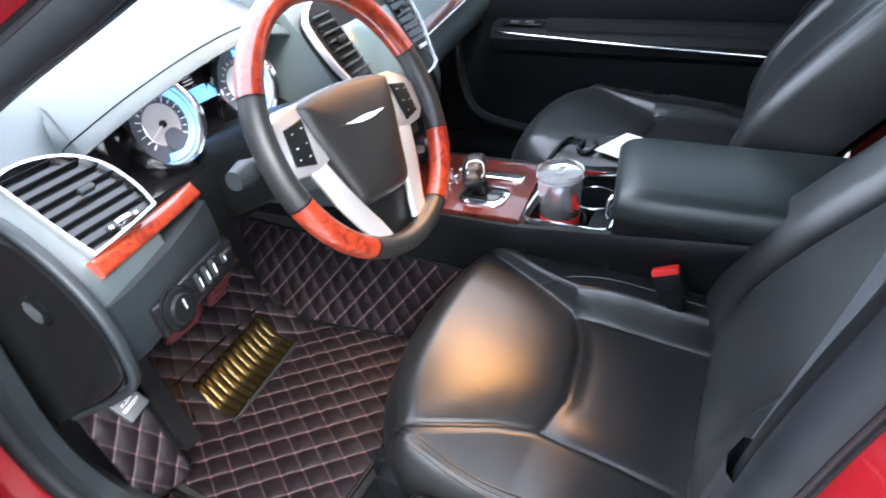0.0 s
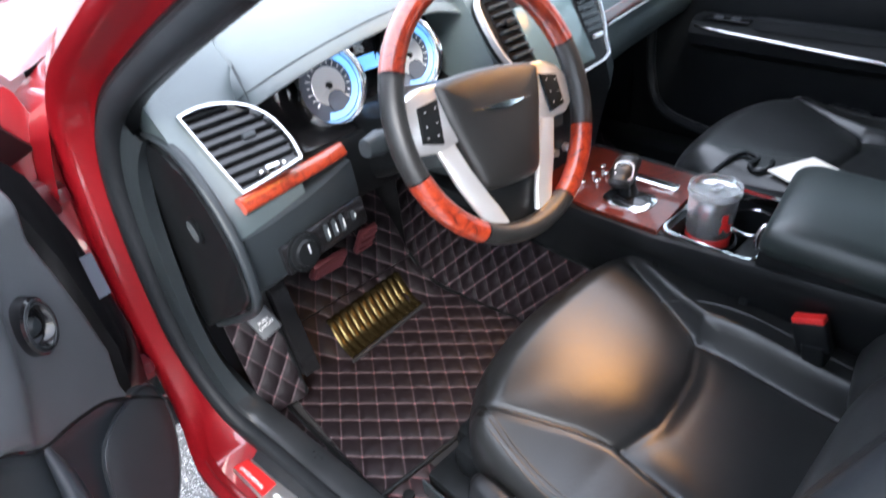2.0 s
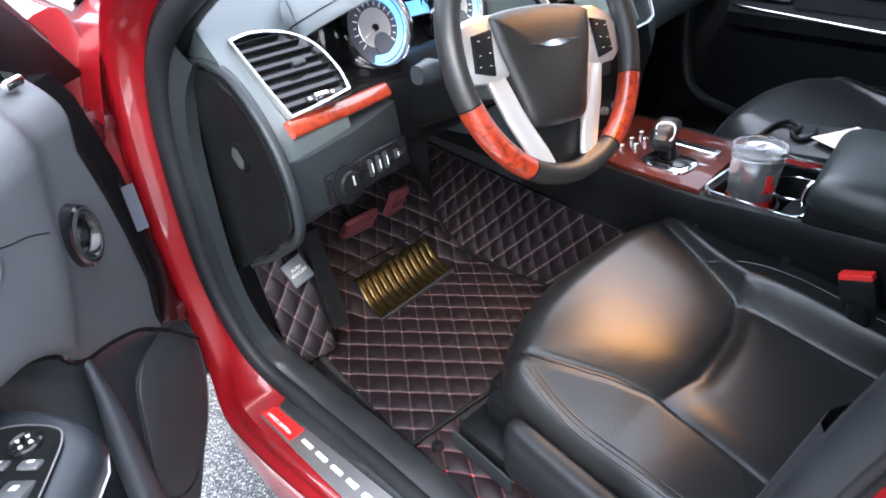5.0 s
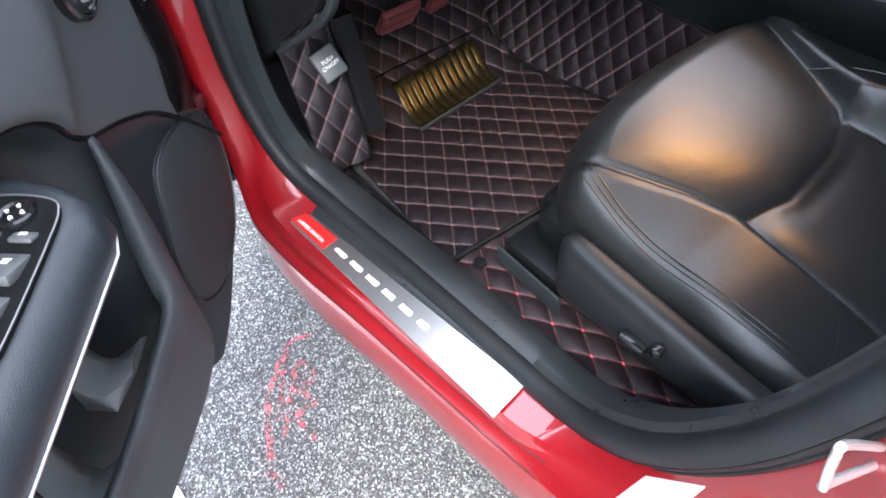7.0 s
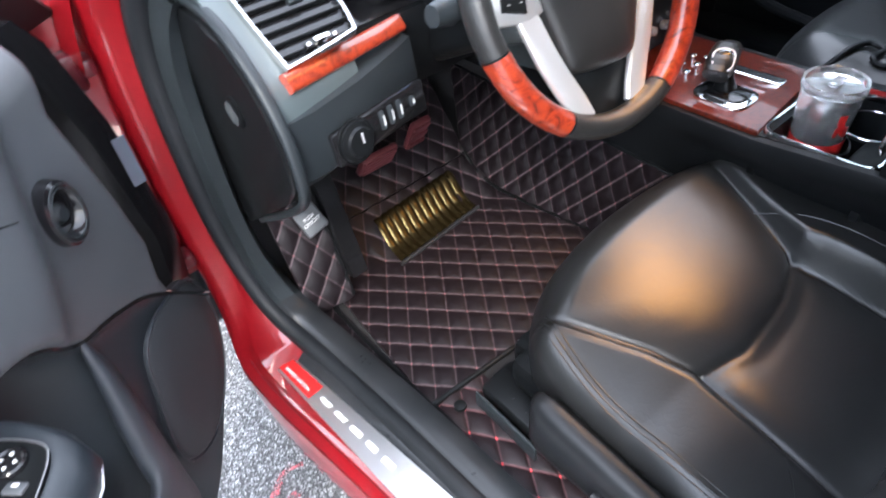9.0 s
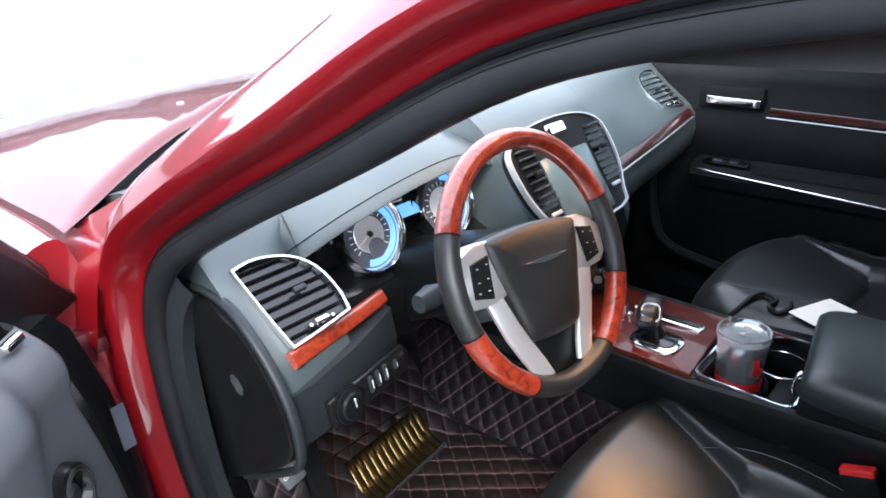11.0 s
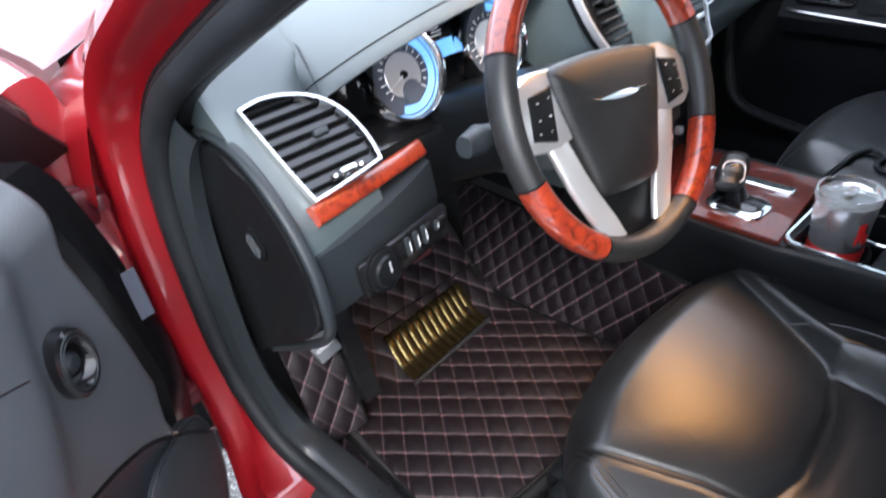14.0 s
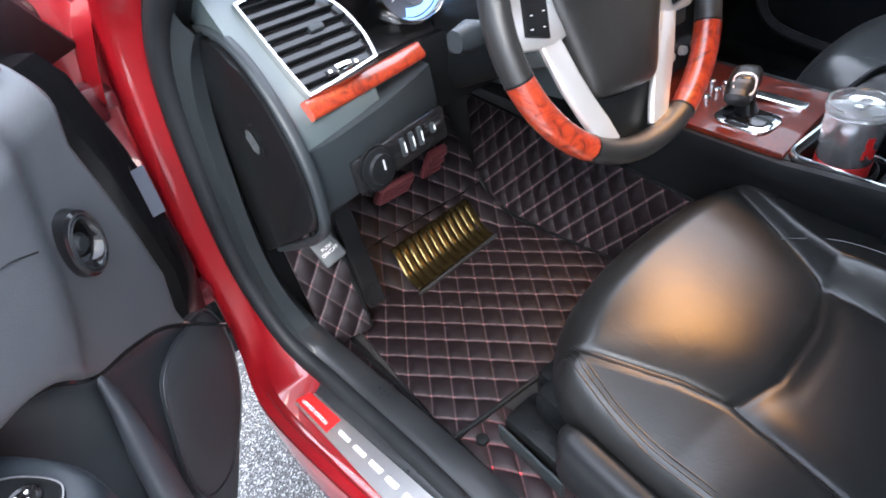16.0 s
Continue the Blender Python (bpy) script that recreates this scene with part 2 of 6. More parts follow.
def worn(name, col, lo, hi, scale=60.0):
    """Paint worn through to nothing in patches."""
    m = mat_new(name, col, 0.7)
    v = coords(m)
    n = nd(m, "ShaderNodeTexNoise", Scale=scale, Detail=6.0, Roughness=0.7)
    ln(m, v, n.inputs["Vector"])
    mr = nd(m, "ShaderNodeMapRange")
    mr.inputs[1].default_value, mr.inputs[2].default_value = lo, hi
    ln(m, n.outputs[0], mr.inputs[0])
    ln(m, mr.outputs[0], bsdf(m).inputs["Alpha"])
    return m


LEATHER, PAINT, BURL, ASPHALT = leather(), paint(), burl(), asphalt()
# Same burl, toned down: shade on console and far side put into colour.
SHADEBURL = burl("shaded_burl_wood", 0.38)
FARSHADEBURL = burl("deep_shaded_burl_wood", 0.16)
WHEELLEATHER = grained("wheel_leather", (0.013, 0.013, 0.013), (0.019, 0.019, 0.019), 0.33, 1300, 0.3)
ARMREST = grained("armrest_leather", (0.010, 0.015, 0.015), (0.017, 0.023, 0.022), 0.36, 700, 0.3)
FOLIAGE = mat_new("tree_leaves", (0.026, 0.019, 0.006), 0.9, 0.0, 0.0, 0.1)
HINGERED = mat_new("hinge_paint", (0.07, 0.004, 0.008), 0.35)
# Dark pedal rubber; the red light reflected on it is mixed into its colour.
REDLITRUBBER = mat_new("red_lit_rubber", (0.10, 0.022, 0.026), 0.5)
DOORFAB = grained("speaker_cloth", (0.016, 0.019, 0.022), (0.023, 0.026, 0.030), 0.7, 1500, 0.4)
KEYGREY = grained("switch_grey", (0.055, 0.06, 0.065), (0.075, 0.08, 0.085), 0.4, 900, 0.1)
STICKER = mat_new("grey_sticker", (0.075, 0.085, 0.11), 0.6)
LAMP_W = 5.6
MAT = quilt("quilted_mat", (0.0070, 0.0044, 0.0060), (0.078, 0.058, 0.064), (0.18, 0.072, 0.08))
MATRED = quilt("quilted_mat_red_ties", (0.0125, 0.0075, 0.009), (0.10, 0.045, 0.05), (0.80, 0.07, 0.08))
BRUSHED = mat_new("brushed_plate", (0.66, 0.65, 0.64), 0.36, 1.0)
PAD = mat_new("heel_pad_rubber", (0.012, 0.009, 0.004), 0.24, 0.0, 0.0, 0.5)
# Amber tint paints the warm lamp's glow into all the pad's reflections.
bsdf(PAD).inputs["Specular Tint"].default_value = (1.0, 0.78, 0.36, 1)
WHITELINE, REDMARK = worn("white_line_paint", (0.75, 0.75, 0.74), 0.30, 0.42), worn("red_spray_paint", (0.72, 0.17, 0.19), 0.44, 0.66, 60.0)


# ---- geometry helpers ----
def V(*a):
    return Vector(a)


def smooth_path(pts, n=6, closed=False):
    """Catmull-Rom through the points."""
    pts = [Vector(p) for p in pts]
    k = len(pts)
    out = []
    for i in range(k if closed else k - 1):
        g = [pts[(i + d) % k] if closed else pts[min(max(i + d, 0), k - 1)] for d in (-1, 0, 1, 2)]
        for s in range(n):
            t = s / n
            out.append(0.5 * ((2 * g[1]) + (g[2] - g[0]) * t + (2 * g[0] - 5 * g[1] + 4 * g[2] - g[3]) * t * t + (3 * g[1] - g[0] - 3 * g[2] + g[3]) * t ** 3))
    if not closed:
        out.append(pts[-1])
    return out


def loft(bm, rings, ring_closed=True, closed=False, caps=True):
    vs = [[bm.verts.new(p) for p in r] for r in rings]
    n, k = len(vs), len(vs[0])
    for i in range(n if closed else n - 1):
        a, b = vs[i], vs[(i + 1) % n]
        for j in range(k if ring_closed else k - 1):
            bm.faces.new((a[j], a[(j + 1) % k], b[(j + 1) % k], b[j]))
    if caps and ring_closed and not closed:
        bm.faces.new(vs[0][::-1]), bm.faces.new(vs[-1])
    return vs


def sweep(bm, path, prof, up=(0, 0, 1), closed=False, ring_closed=True, caps=True):
    """Carries a profile of (across, up) points along a path."""
    path = [Vector(p) for p in path]
    n, rings = len(path), []
    for i, p in enumerate(path):
        a = path[(i - 1) % n] if closed else path[max(i - 1, 0)]
        b = path[(i + 1) % n] if closed else path[min(i + 1, n - 1)]
        tan = (b - a).normalized()
        u = up(i) if callable(up) else Vector(up)
        side = tan.cross(u).normalized()
        w = side.cross(tan)
        rings.append([p + side * c + w * d for c, d in (prof(i) if callable(prof) else prof)])
    return loft(bm, rings, ring_closed, closed, caps)


def circle(r, n=10, ry=None):
    return [(r * math.cos(2 * math.pi * k / n), (ry or r) * math.sin(2 * math.pi * k / n)) for k in range(n)]


def rrect(w, h, r, n=3):
    """A rounded rectangle profile."""
    out = []
    for cx, cy, a0 in ((w / 2 - r, h / 2 - r, 0), (-w / 2 + r, h / 2 - r, 90), (-w / 2 + r, -h / 2 + r, 180), (w / 2 - r, -h / 2 + r, 270)):
        for k in range(n + 1):
            a = radians(a0 + 90 * k / n)
            out.append((cx + r * math.cos(a), cy + r * math.sin(a)))
    return out


def box(bm, c, s, m=None, bevel=0.0, seg=2):
    got = bmesh.ops.create_cube(bm, size=1.0, matrix=Matrix.Translation(c) @ Matrix.Diagonal((*s, 1)))
    vs = got["verts"]
    if bevel:
        es = list({e for v in vs for e in v.link_edges})
        r = bmesh.ops.bevel(bm, geom=es, offset=bevel, segments=seg, affect="EDGES", profile=0.5)
        vs = list({v for f in r["faces"] for v in f.verts} | {v for v in vs if v.is_valid})
    if m is not None:
        bmesh.ops.transform(bm, matrix=m, verts=vs)
    return vs


def prism(bm, outline, d0, d1, m=None, bevel=0.0, seg=2):
    """Pulls a flat outline (x, y) from z = d0 to d1, then lays it by m."""
    lo = [bm.verts.new((x, y, d0)) for x, y in outline]
    hi = [bm.verts.new((x, y, d1)) for x, y in outline]
    n = len(lo)
    fs = [bm.faces.new(lo[::-1]), bm.faces.new(hi)]
    fs += [bm.faces.new((lo[i], lo[(i + 1) % n], hi[(i + 1) % n], hi[i])) for i in range(n)]
    vs = lo + hi
    if bevel:
        top = [e for e in fs[1].edges]
        r = bmesh.ops.bevel(bm, geom=top, offset=bevel, segments=seg, affect="EDGES", profile=0.5)
        vs = [v for v in set(vs) | {v for f in r["faces"] for v in f.verts} if v.is_valid]
    if m is not None:
        bmesh.ops.transform(bm, matrix=m, verts=vs)
    return vs


def ring_prism(bm, outer, inner, d0, d1, m=None):
    """A frame between two outlines with the same number of points."""
    rings = [[V(*p, d0) for p in outer], [V(*p, d1 * 0.6 + d0 * 0.4) for p in outer], [V(*(Vector(p) * 0.8 + Vector(q) * 0.2), d1) for p, q in zip(outer, inner)],
             [V(*(Vector(p) * 0.2 + Vector(q) * 0.8), d1) for p, q in zip(outer, inner)], [V(*p, d0) for p in inner]]
    m = m or Matrix()
    k = len(outer)
    vs = [[bm.verts.new(m @ p) for p in r] for r in rings]
    for a, b in zip(vs, vs[1:] + vs[:1]):
        for j in range(k):
            bm.faces.new((a[j], a[(j + 1) % k], b[(j + 1) % k], b[j]))


def lathe(bm, prof, n=32, m=None):
    """Turns a profile of (radius, height) round z."""
    rings = [[V(r * math.cos(2 * math.pi * k / n), r * math.sin(2 * math.pi * k / n), h) for k in range(n)] for r, h in prof]
    m = m or Matrix()
    return loft(bm, [[m @ p for p in r] for r in rings], True, False, True)


def pillow(bm, c, puff, deep=0.03, power=4, nu=18, nv=18, warp=None, round_=0.55):
    """A stuffed panel over four corners: swelling on top, sides that go down by deep."""
    c = [Vector(p) for p in c]
    nrm = ((c[1] - c[0]).cross(c[3] - c[0])).normalized()
    prof = lambda s: max(0.0, 1 - abs(2 * s - 1) ** power) ** round_
    grid = []
    for i in range(nu + 1):
        row = []
        u = 0.5 - 0.5 * math.cos(math.pi * i / nu)
        for j in range(nv + 1):
            v = 0.5 - 0.5 * math.cos(math.pi * j / nv)
            p = (c[0] * (1 - u) + c[1] * u) * (1 - v) + (c[3] * (1 - u) + c[2] * u) * v
            p = p + nrm * puff * prof(u) * prof(v)
            if warp:
                p = p + warp(u, v)
            row.append(bm.verts.new(p))
        grid.append(row)
    for i in range(nu):
        for j in range(nv):
            bm.faces.new((grid[i][j], grid[i + 1][j], grid[i + 1][j + 1], grid[i][j + 1]))
    rim = [grid[i][0] for i in range(nu + 1)] + [grid[nu][j] for j in range(1, nv + 1)] + [grid[i][nv] for i in range(nu - 1, -1, -1)] + [grid[0][j] for j in range(nv - 1, 0, -1)]
    low = [bm.verts.new(v.co - nrm * deep) for v in rim]
    k = len(rim)
    for j in range(k):
        bm.faces.new((rim[(j + 1) % k], rim[j], low[j], low[(j + 1) % k]))
    bm.faces.new(low)


def thing(name, at, label, category, group="", kind=""):
    ob = new(name)
    ob.location = at
    ob.empty_display_size = 0.05
    return tagged(ob, label, category, group, kind)


def part(name, bm, mat, parent=None, label="", angle=35):
    me = bpy.data.meshes.new(name)
    bmesh.ops.recalc_face_normals(bm, faces=bm.faces)
    bm.to_mesh(me)
    bm.free()
    me.materials.append(mat)
    for p in me.polygons:
        p.use_smooth = True
    me.set_sharp_from_angle(angle=radians(angle))
    ob = new(name, me)
    if parent is not None:
        ob.parent = parent
        if parent.type == "EMPTY":
            ob.matrix_parent_inverse = Matrix.Translation(-parent.location)
    if label:
        ob["label"] = label
    return ob


def solo(name, bm, mat, label, category, kind="", group="", angle=35):
    return tagged(part(name, bm, mat, None, "", angle), label, category, group, kind)


def B():
    return bmesh.new()


def frame_m(o, x, y):
    """A pose with its origin at o and axes along x and y."""
    x = Vector(x).normalized()
    z = x.cross(Vector(y)).normalized()
    y = z.cross(x)
    m = Matrix((x, y, z)).transposed().to_4x4()
    m.translation = o
    return m


def lettering(name, text, size, m, mat, parent, depth=0.0004):
    cu = bpy.data.curves.new(name, "FONT")
    cu.body, cu.size, cu.extrude, cu.align_x, cu.align_y = text, size, depth, "CENTER", "CENTER"
    tmp = bpy.data.objects.new(name, cu)
    scene.collection.objects.link(tmp)
    bpy.context.view_layer.update()
    me = bpy.data.meshes.new_from_object(tmp.evaluated_get(bpy.context.evaluated_depsgraph_get()))
    bpy.data.objects.remove(tmp)
    me.transform(m)
    me.materials.clear()
    me.materials.append(mat)
    ob = new(name, me)
    ob.parent = parent
    if parent.type == "EMPTY":
        ob.matrix_parent_inverse = Matrix.Translation(-parent.location)
    return ob


# ---- ground and its markings ----
def ground_z(x, y):
    """Level round the car, rising gently beyond its nose."""
    d = max(0.0, y - 3.0)
    return 0.075 * d * d / (d + 6.0)


def build_ground():
    bm = B()
    xs = [-400, -120, -40, -15, -8, -4, -2, -1, 0, 1, 2, 4, 8, 15, 40, 120, 400]
    ys = [-400, -120, -40, -12, -5, -2, -1, 0, 1, 2, 3, 3.5, 4, 5, 6, 7, 8, 9, 10.5, 12, 14, 16, 19, 22, 26, 30, 37, 45, 70, 120, 250, 500]
    grid = [[bm.verts.new((x, y, ground_z(x, y))) for y in ys] for x in xs]
    for i in range(len(xs) - 1):
        for j in range(len(ys) - 1):
            bm.faces.new((grid[i][j], grid[i + 1][j], grid[i + 1][j + 1], grid[i][j + 1]))
    solo("ground", bm, ASPHALT, "grey asphalt parking lot with pale stone chips", "ground", "structure")


build_ground()


def lot_line(pts, w, mat, name, label, category, z=0.004):
    bm = B()
    pts = [Vector(p) for p in pts]
    rows = []
    for k, p in enumerate(pts):
        d = pts[min(k + 1, len(pts) - 1)] - pts[max(k - 1, 0)]
        side = Vector((-d.y, d.x)).normalized() * (w / 2)
        a, b = p + side, p - side
        rows.append([V(a.x, a.y, ground_z(*a) + z), V(b.x, b.y, ground_z(*b) + z)])
    loft(bm, rows, ring_closed=False, caps=False)
    solo(name, bm, mat, label, category, "structure", "")


def straight(a, b, n=10):
    return [Vector(a).lerp(Vector(b), k / n) for k in range(n + 1)]


for a, b in (((-0.6, 7.76), (1.34, 8.35)), ((5.2, 28.5), (7.39, 16.6)), ((3.6, 24.6), (7.2, 27.2))):
    lot_line(straight(a, b), 0.10, WHITELINE, "parking_line", "worn white parking line painted on asphalt", "line")
lot_line(straight((-1.28, 0.62), (-1.16, -1.8)), 0.14, WHITELINE, "parking_line", "wide worn white parking line beside the car", "line")
ARC = [(-0.847, 0.37), (-0.884, 0.383), (-0.953, 0.33), (-0.999, 0.273), (-1.03, 0.20), (-1.052, 0.164), (-1.044, 0.123)]
LETTER = [(-0.999, 0.206), (-0.945, 0.275), (-0.904, 0.324), (-0.883, 0.31), (-0.897, 0.276), (-0.928, 0.277), (-0.919, 0.23), (-0.96, 0.225), (-0.954, 0.162)]
for pts, w, z in ((ARC, 0.014, 0.004), (LETTER, 0.013, 0.0045), ([(-0.901, 0.373), (-0.953, 0.298), (-0.992, 0.237)], 0.011, 0.005)):
    lot_line([p.xy for p in smooth_path([(x, y, 0) for x, y in pts], 5)], w, REDMARK, "spray_mark", "faded red spray paint mark on asphalt", "mark", z)

# ---- far row of trees beyond the lot ----
rng = random.Random(4)
verts, faces = [], []
x = -70.0
while x < 170:
    top, wide = rng.uniform(7.5, 11.5), rng.uniform(6, 10)
    y = rng.uniform(64, 78)
    for k in range(1100):
        a, r_, u = rng.uniform(0, 6.28), rng.random() ** 0.5, rng.random()
        w_ = wide * 0.6 * math.sin(math.pi * min(1, 0.12 + 0.86 * u)) ** 0.6
        c = V(x + w_ * r_ * math.cos(a), y + w_ * r_ * math.sin(a), ground_z(x, y) - 0.5 + u * (top + rng.uniform(-0.6, 0.6)))
        e, g = V(rng.gauss(0, 1), rng.gauss(0, 1), rng.gauss(0, 1)).normalized(), V(rng.gauss(0, 1), rng.gauss(0, 1), rng.gauss(0, 1)).normalized()
        s_ = rng.uniform(0.9, 1.7)
        n_ = len(verts)
        verts += [c - e * s_, c + g * s_ * 0.6, c + e * s_, c - g * s_ * 0.6]
        faces.append((n_, n_ + 1, n_ + 2, n_ + 3))
    x += wide * rng.uniform(0.5, 0.9)
woods_mesh = bpy.data.meshes.new("far_trees")
woods_mesh.from_pydata(verts, [], faces)
woods_mesh.materials.append(FOLIAGE)
tagged(new("far_trees", woods_mesh), "dark distant row of trees beyond the parking lot", "trees", "", "stuff")

# ---- car body ----
car = thing("car", (0, 0.5, 0), "metallic red sedan with its front door open", "car")

LOOP = smooth_path([(-0.718, -0.10, 0.352), (-0.728, 0.12, 0.352), (-0.742, 0.30, 0.356), (-0.764, 0.42, 0.405), (-0.776, 0.485, 0.53), (-0.778, 0.49, 0.70),
                    (-0.770, 0.475, 0.88), (-0.756, 0.405, 0.995), (-0.735, 0.25, 1.085), (-0.705, 0.06, 1.176), (-0.672, -0.12, 1.263), (-0.652, -0.30, 1.302),
                    (-0.652, -0.46, 1.305), (-0.668, -0.535, 1.24), (-0.694, -0.513, 1.08), (-0.708, -0.460, 0.90), (-0.716, -0.415, 0.68), (-0.718, -0.370, 0.545),
                    (-0.718, -0.302, 0.432), (-0.716, -0.212, 0.366)], 5, True)
NL = len(LOOP)
MID = V(-0.71, -0.02, 0.80)


def loop_out(i):
    """The way out of the opening, in its plane, at a point of the loop."""
    t = LOOP[(i + 1) % NL] - LOOP[i - 1]
    o = V(0, t.z, -t.y).normalized()
    return o if o.dot(LOOP[i] - MID) > 0 else -o


LEDGE = [(0.0, 0.006), (0.002, -0.014), (0.003, -0.079), (0.012, -0.083), (0.030, -0.086), (0.034, -0.090), (0.038, -0.104), (0.050, -0.108), (0.066, -0.111), (0.10, -0.114), (0.20, -0.09)]
HINGE = [(0.0, 0.008), (0.010, -0.004), (0.030, -0.008), (0.036, -0.014), (0.040, -0.040), (0.046, -0.052), (0.056, -0.058), (0.066, -0.056), (0.072, -0.040), (0.075, -0.02), (0.076, 0.02)]
PILLAR = [(0.0, 0.008), (0.010, -0.004), (0.030, -0.010), (0.036, -0.018), (0.040, -0.040), (0.045, -0.054), (0.057, -0.060), (0.078, -0.050), (0.096, -0.030), (0.108, -0.006), (0.112, 0.02)]
REAR = [(0.0, 0.008), (0.012, -0.006), (0.030, -0.020), (0.060, -0.050), (0.075, -0.062), (0.085, -0.080), (0.10, -0.095), (0.13, -0.105), (0.18, -0.11), (0.24, -0.11), (0.30, -0.10)]


def flange(i):
    """Cross-section of the red shell, from the rubber seal outwards: a flat ledge on the sill, sloped faces on the pillars."""
    p, o = LOOP[i], loop_out(i)
    sill = max(0.0, -o.z) ** 3 if p.z < 0.6 else 0.0
    hinge = max(0.0, min(1.0, o.y)) ** 2 * (1 - sill) * max(0.0, min(1.0, (1.02 - p.z) / 0.08))
    rear = max(0.0, min(1.0, -o.y)) * (1 - sill) * (1 if p.z < 1.15 else max(0, 1 - (p.z - 1.15) / 0.1))
    pil = max(0.0, 1 - sill - hinge - rear)
    w = (sill, hinge, pil, rear)
    tot = sum(w)
    skew = -0.06 * (p.y - 0.1) * sill
    out = []
    for k in range(len(LEDGE)):
        a = sum(q * s[k][0] for q, s in zip(w, (LEDGE, HINGE, PILLAR, REAR))) / tot
        b = sum(q * s[k][1] for q, s in zip(w, (LEDGE, HINGE, PILLAR, REAR))) / tot
        out.append(p + o * a + V(b + skew * min(1, k / 2), 0, 0))
    return out


bm = B()
loft(bm, [flange(i) for i in range(NL)], ring_closed=False, closed=True)
part("door_aperture", bm, PAINT, car, "glossy metallic red door frame and sill", 50)
bm = B()
sweep(bm, LOOP, lambda i: [(c * (1 - 0.22 * max(0.0, min(1.0, (LOOP[i].z - 1.18) / 0.08))), d + 0.004) for c, d in rrect(0.036, 0.032, 0.0145, 5)], up=lambda i: V(-1, 0, 0), closed=True)
part("door_seal", bm, SEAL, car, "black rubber door seal with a soft bulb")
bm = B()
sweep(bm, [p + V(0.020, 0, 0) - loop_out(i) * 0.002 for i, p in enumerate(LOOP)], rrect(0.026, 0.026, 0.008), up=lambda i: V(-1, 0, 0), closed=True)
part("seal_lip", bm, DARK, car)
# Dark strip painting the shadow groove between seal and body.
bm = B()
sweep(bm, [p + loop_out(i) * 0.0165 + V(-0.011, 0, 0) for i, p in enumerate(LOOP)], circle(0.0045, 8), up=lambda i: V(-1, 0, 0), closed=True)
part("seal_shade_strip", bm, DARK, car, "dark strip for the shadow groove outside the seal")
# Thin dark bead in place of a shaded groove along the bulb.
bm = B()
sweep(bm, [p + loop_out(i) * 0.008 + V(-0.0185, 0, 0) for i, p in enumerate(LOOP)], circle(0.0016, 5), up=lambda i: V(-1, 0, 0), closed=True)
part("seal_shade_line", bm, DARK, car)
# Dark red lines paint the shade in the sill's creases.
for k in (4, 6):
    bm = B()
    sweep(bm, [flange(i % NL)[k] + V(-0.0002, 0, 0.0006) for i in range(-5, 14)], circle(0.0016, 5), up=(0, 0, 1))
    part("sill_crease_shade", bm, REDSHADE, car)

# inner trims next to the seal
def trim_row(i):
    """Cover next to the seal: flat on the sill, a broad band up the hinge pillar."""
    p, o = LOOP[i % NL], loop_out(i % NL)
    up = max(0.0, min(1.0, (p.z - 0.36) / 0.16))
    up = up * up * (3 - 2 * up)
    w_, e = 0.017 + 0.034 * up, 1 - 0.25 * up
    return [p + V(0.0, 0, 0), p - o * w_ * 0.7 + V(0.005, 0, 0), p - o * w_ + V(0.014 * e, 0, 0), p - o * w_ * 0.9 + V(0.042 * e, 0, 0), p - o * w_ * 0.3 + V(0.058 * e, 0, 0), p + o * 0.03 + V(0.062 * e, 0, 0)]


for name, a, c, label in (("sill_trim", -4, 15, "black plastic sill cover"), ("pillar_trim", 15, 35, "dark grey hinge pillar trim")):
    bm = B()
    loft(bm, [trim_row(i) for i in range(a, c + 1)], ring_closed=False, caps=False)
    part(name, bm, RUBBER if a < 0 else PLASTIC, car, label)
bm = B()
rows = []
for i in range(76, 100):
    p, o = LOOP[i], loop_out(i)
    rows.append([p + V(-0.002, 0, 0), p - o * 0.014 + V(0.004, 0, 0), p - o * 0.022 + V(0.014, 0, 0), p - o * 0.022 + V(0.030, 0, 0), p - o * 0.012 + V(0.052, 0, 0), p + o * 0.03 + V(0.062, 0, 0)])
loft(bm, rows, ring_closed=False, caps=False)
part("rear_sill_trim", bm, RUBBER, car, "black plastic sill cover behind the seat")
bm = B()
rows = []
for k in range(25):
    z = 0.575 + 0.705 * k / 24
    ys = -0.372 - 0.30 * (z - 0.57) - 0.07 * max(0.0, min(1.0, 1 - (z - 0.66) / 0.06)) ** 2
    ye = -0.467 - 0.20 * (z - 0.84) + 0.10 * max(0.0, 0.66 - z)
    xe = -0.590 + 0.02 * max(0.0, z - 0.9)
    rows.append([V(-0.706, ys - 0.012, z), V(-0.698, ys + 0.004, z), V(-0.688, ys + 0.008, z), V(-0.676, 0.8 * ys + 0.2 * ye + 0.001, z), V(-0.668, 0.7 * ys + 0.3 * ye + 0.006, z), V(-0.640, 0.5 * ys + 0.5 * ye + 0.008, z), V(-0.612, 0.2 * ys + 0.8 * ye + 0.008, z), V(xe, ye, z), V(xe + 0.012, ye - 0.02, z), V(xe + 0.02, ye - 0.16, z)])
loft(bm, rows, ring_closed=False, caps=False)
part("rear_pillar_trim", bm, DOORPL, car, "grey plastic belt pillar trim")

bm = B()
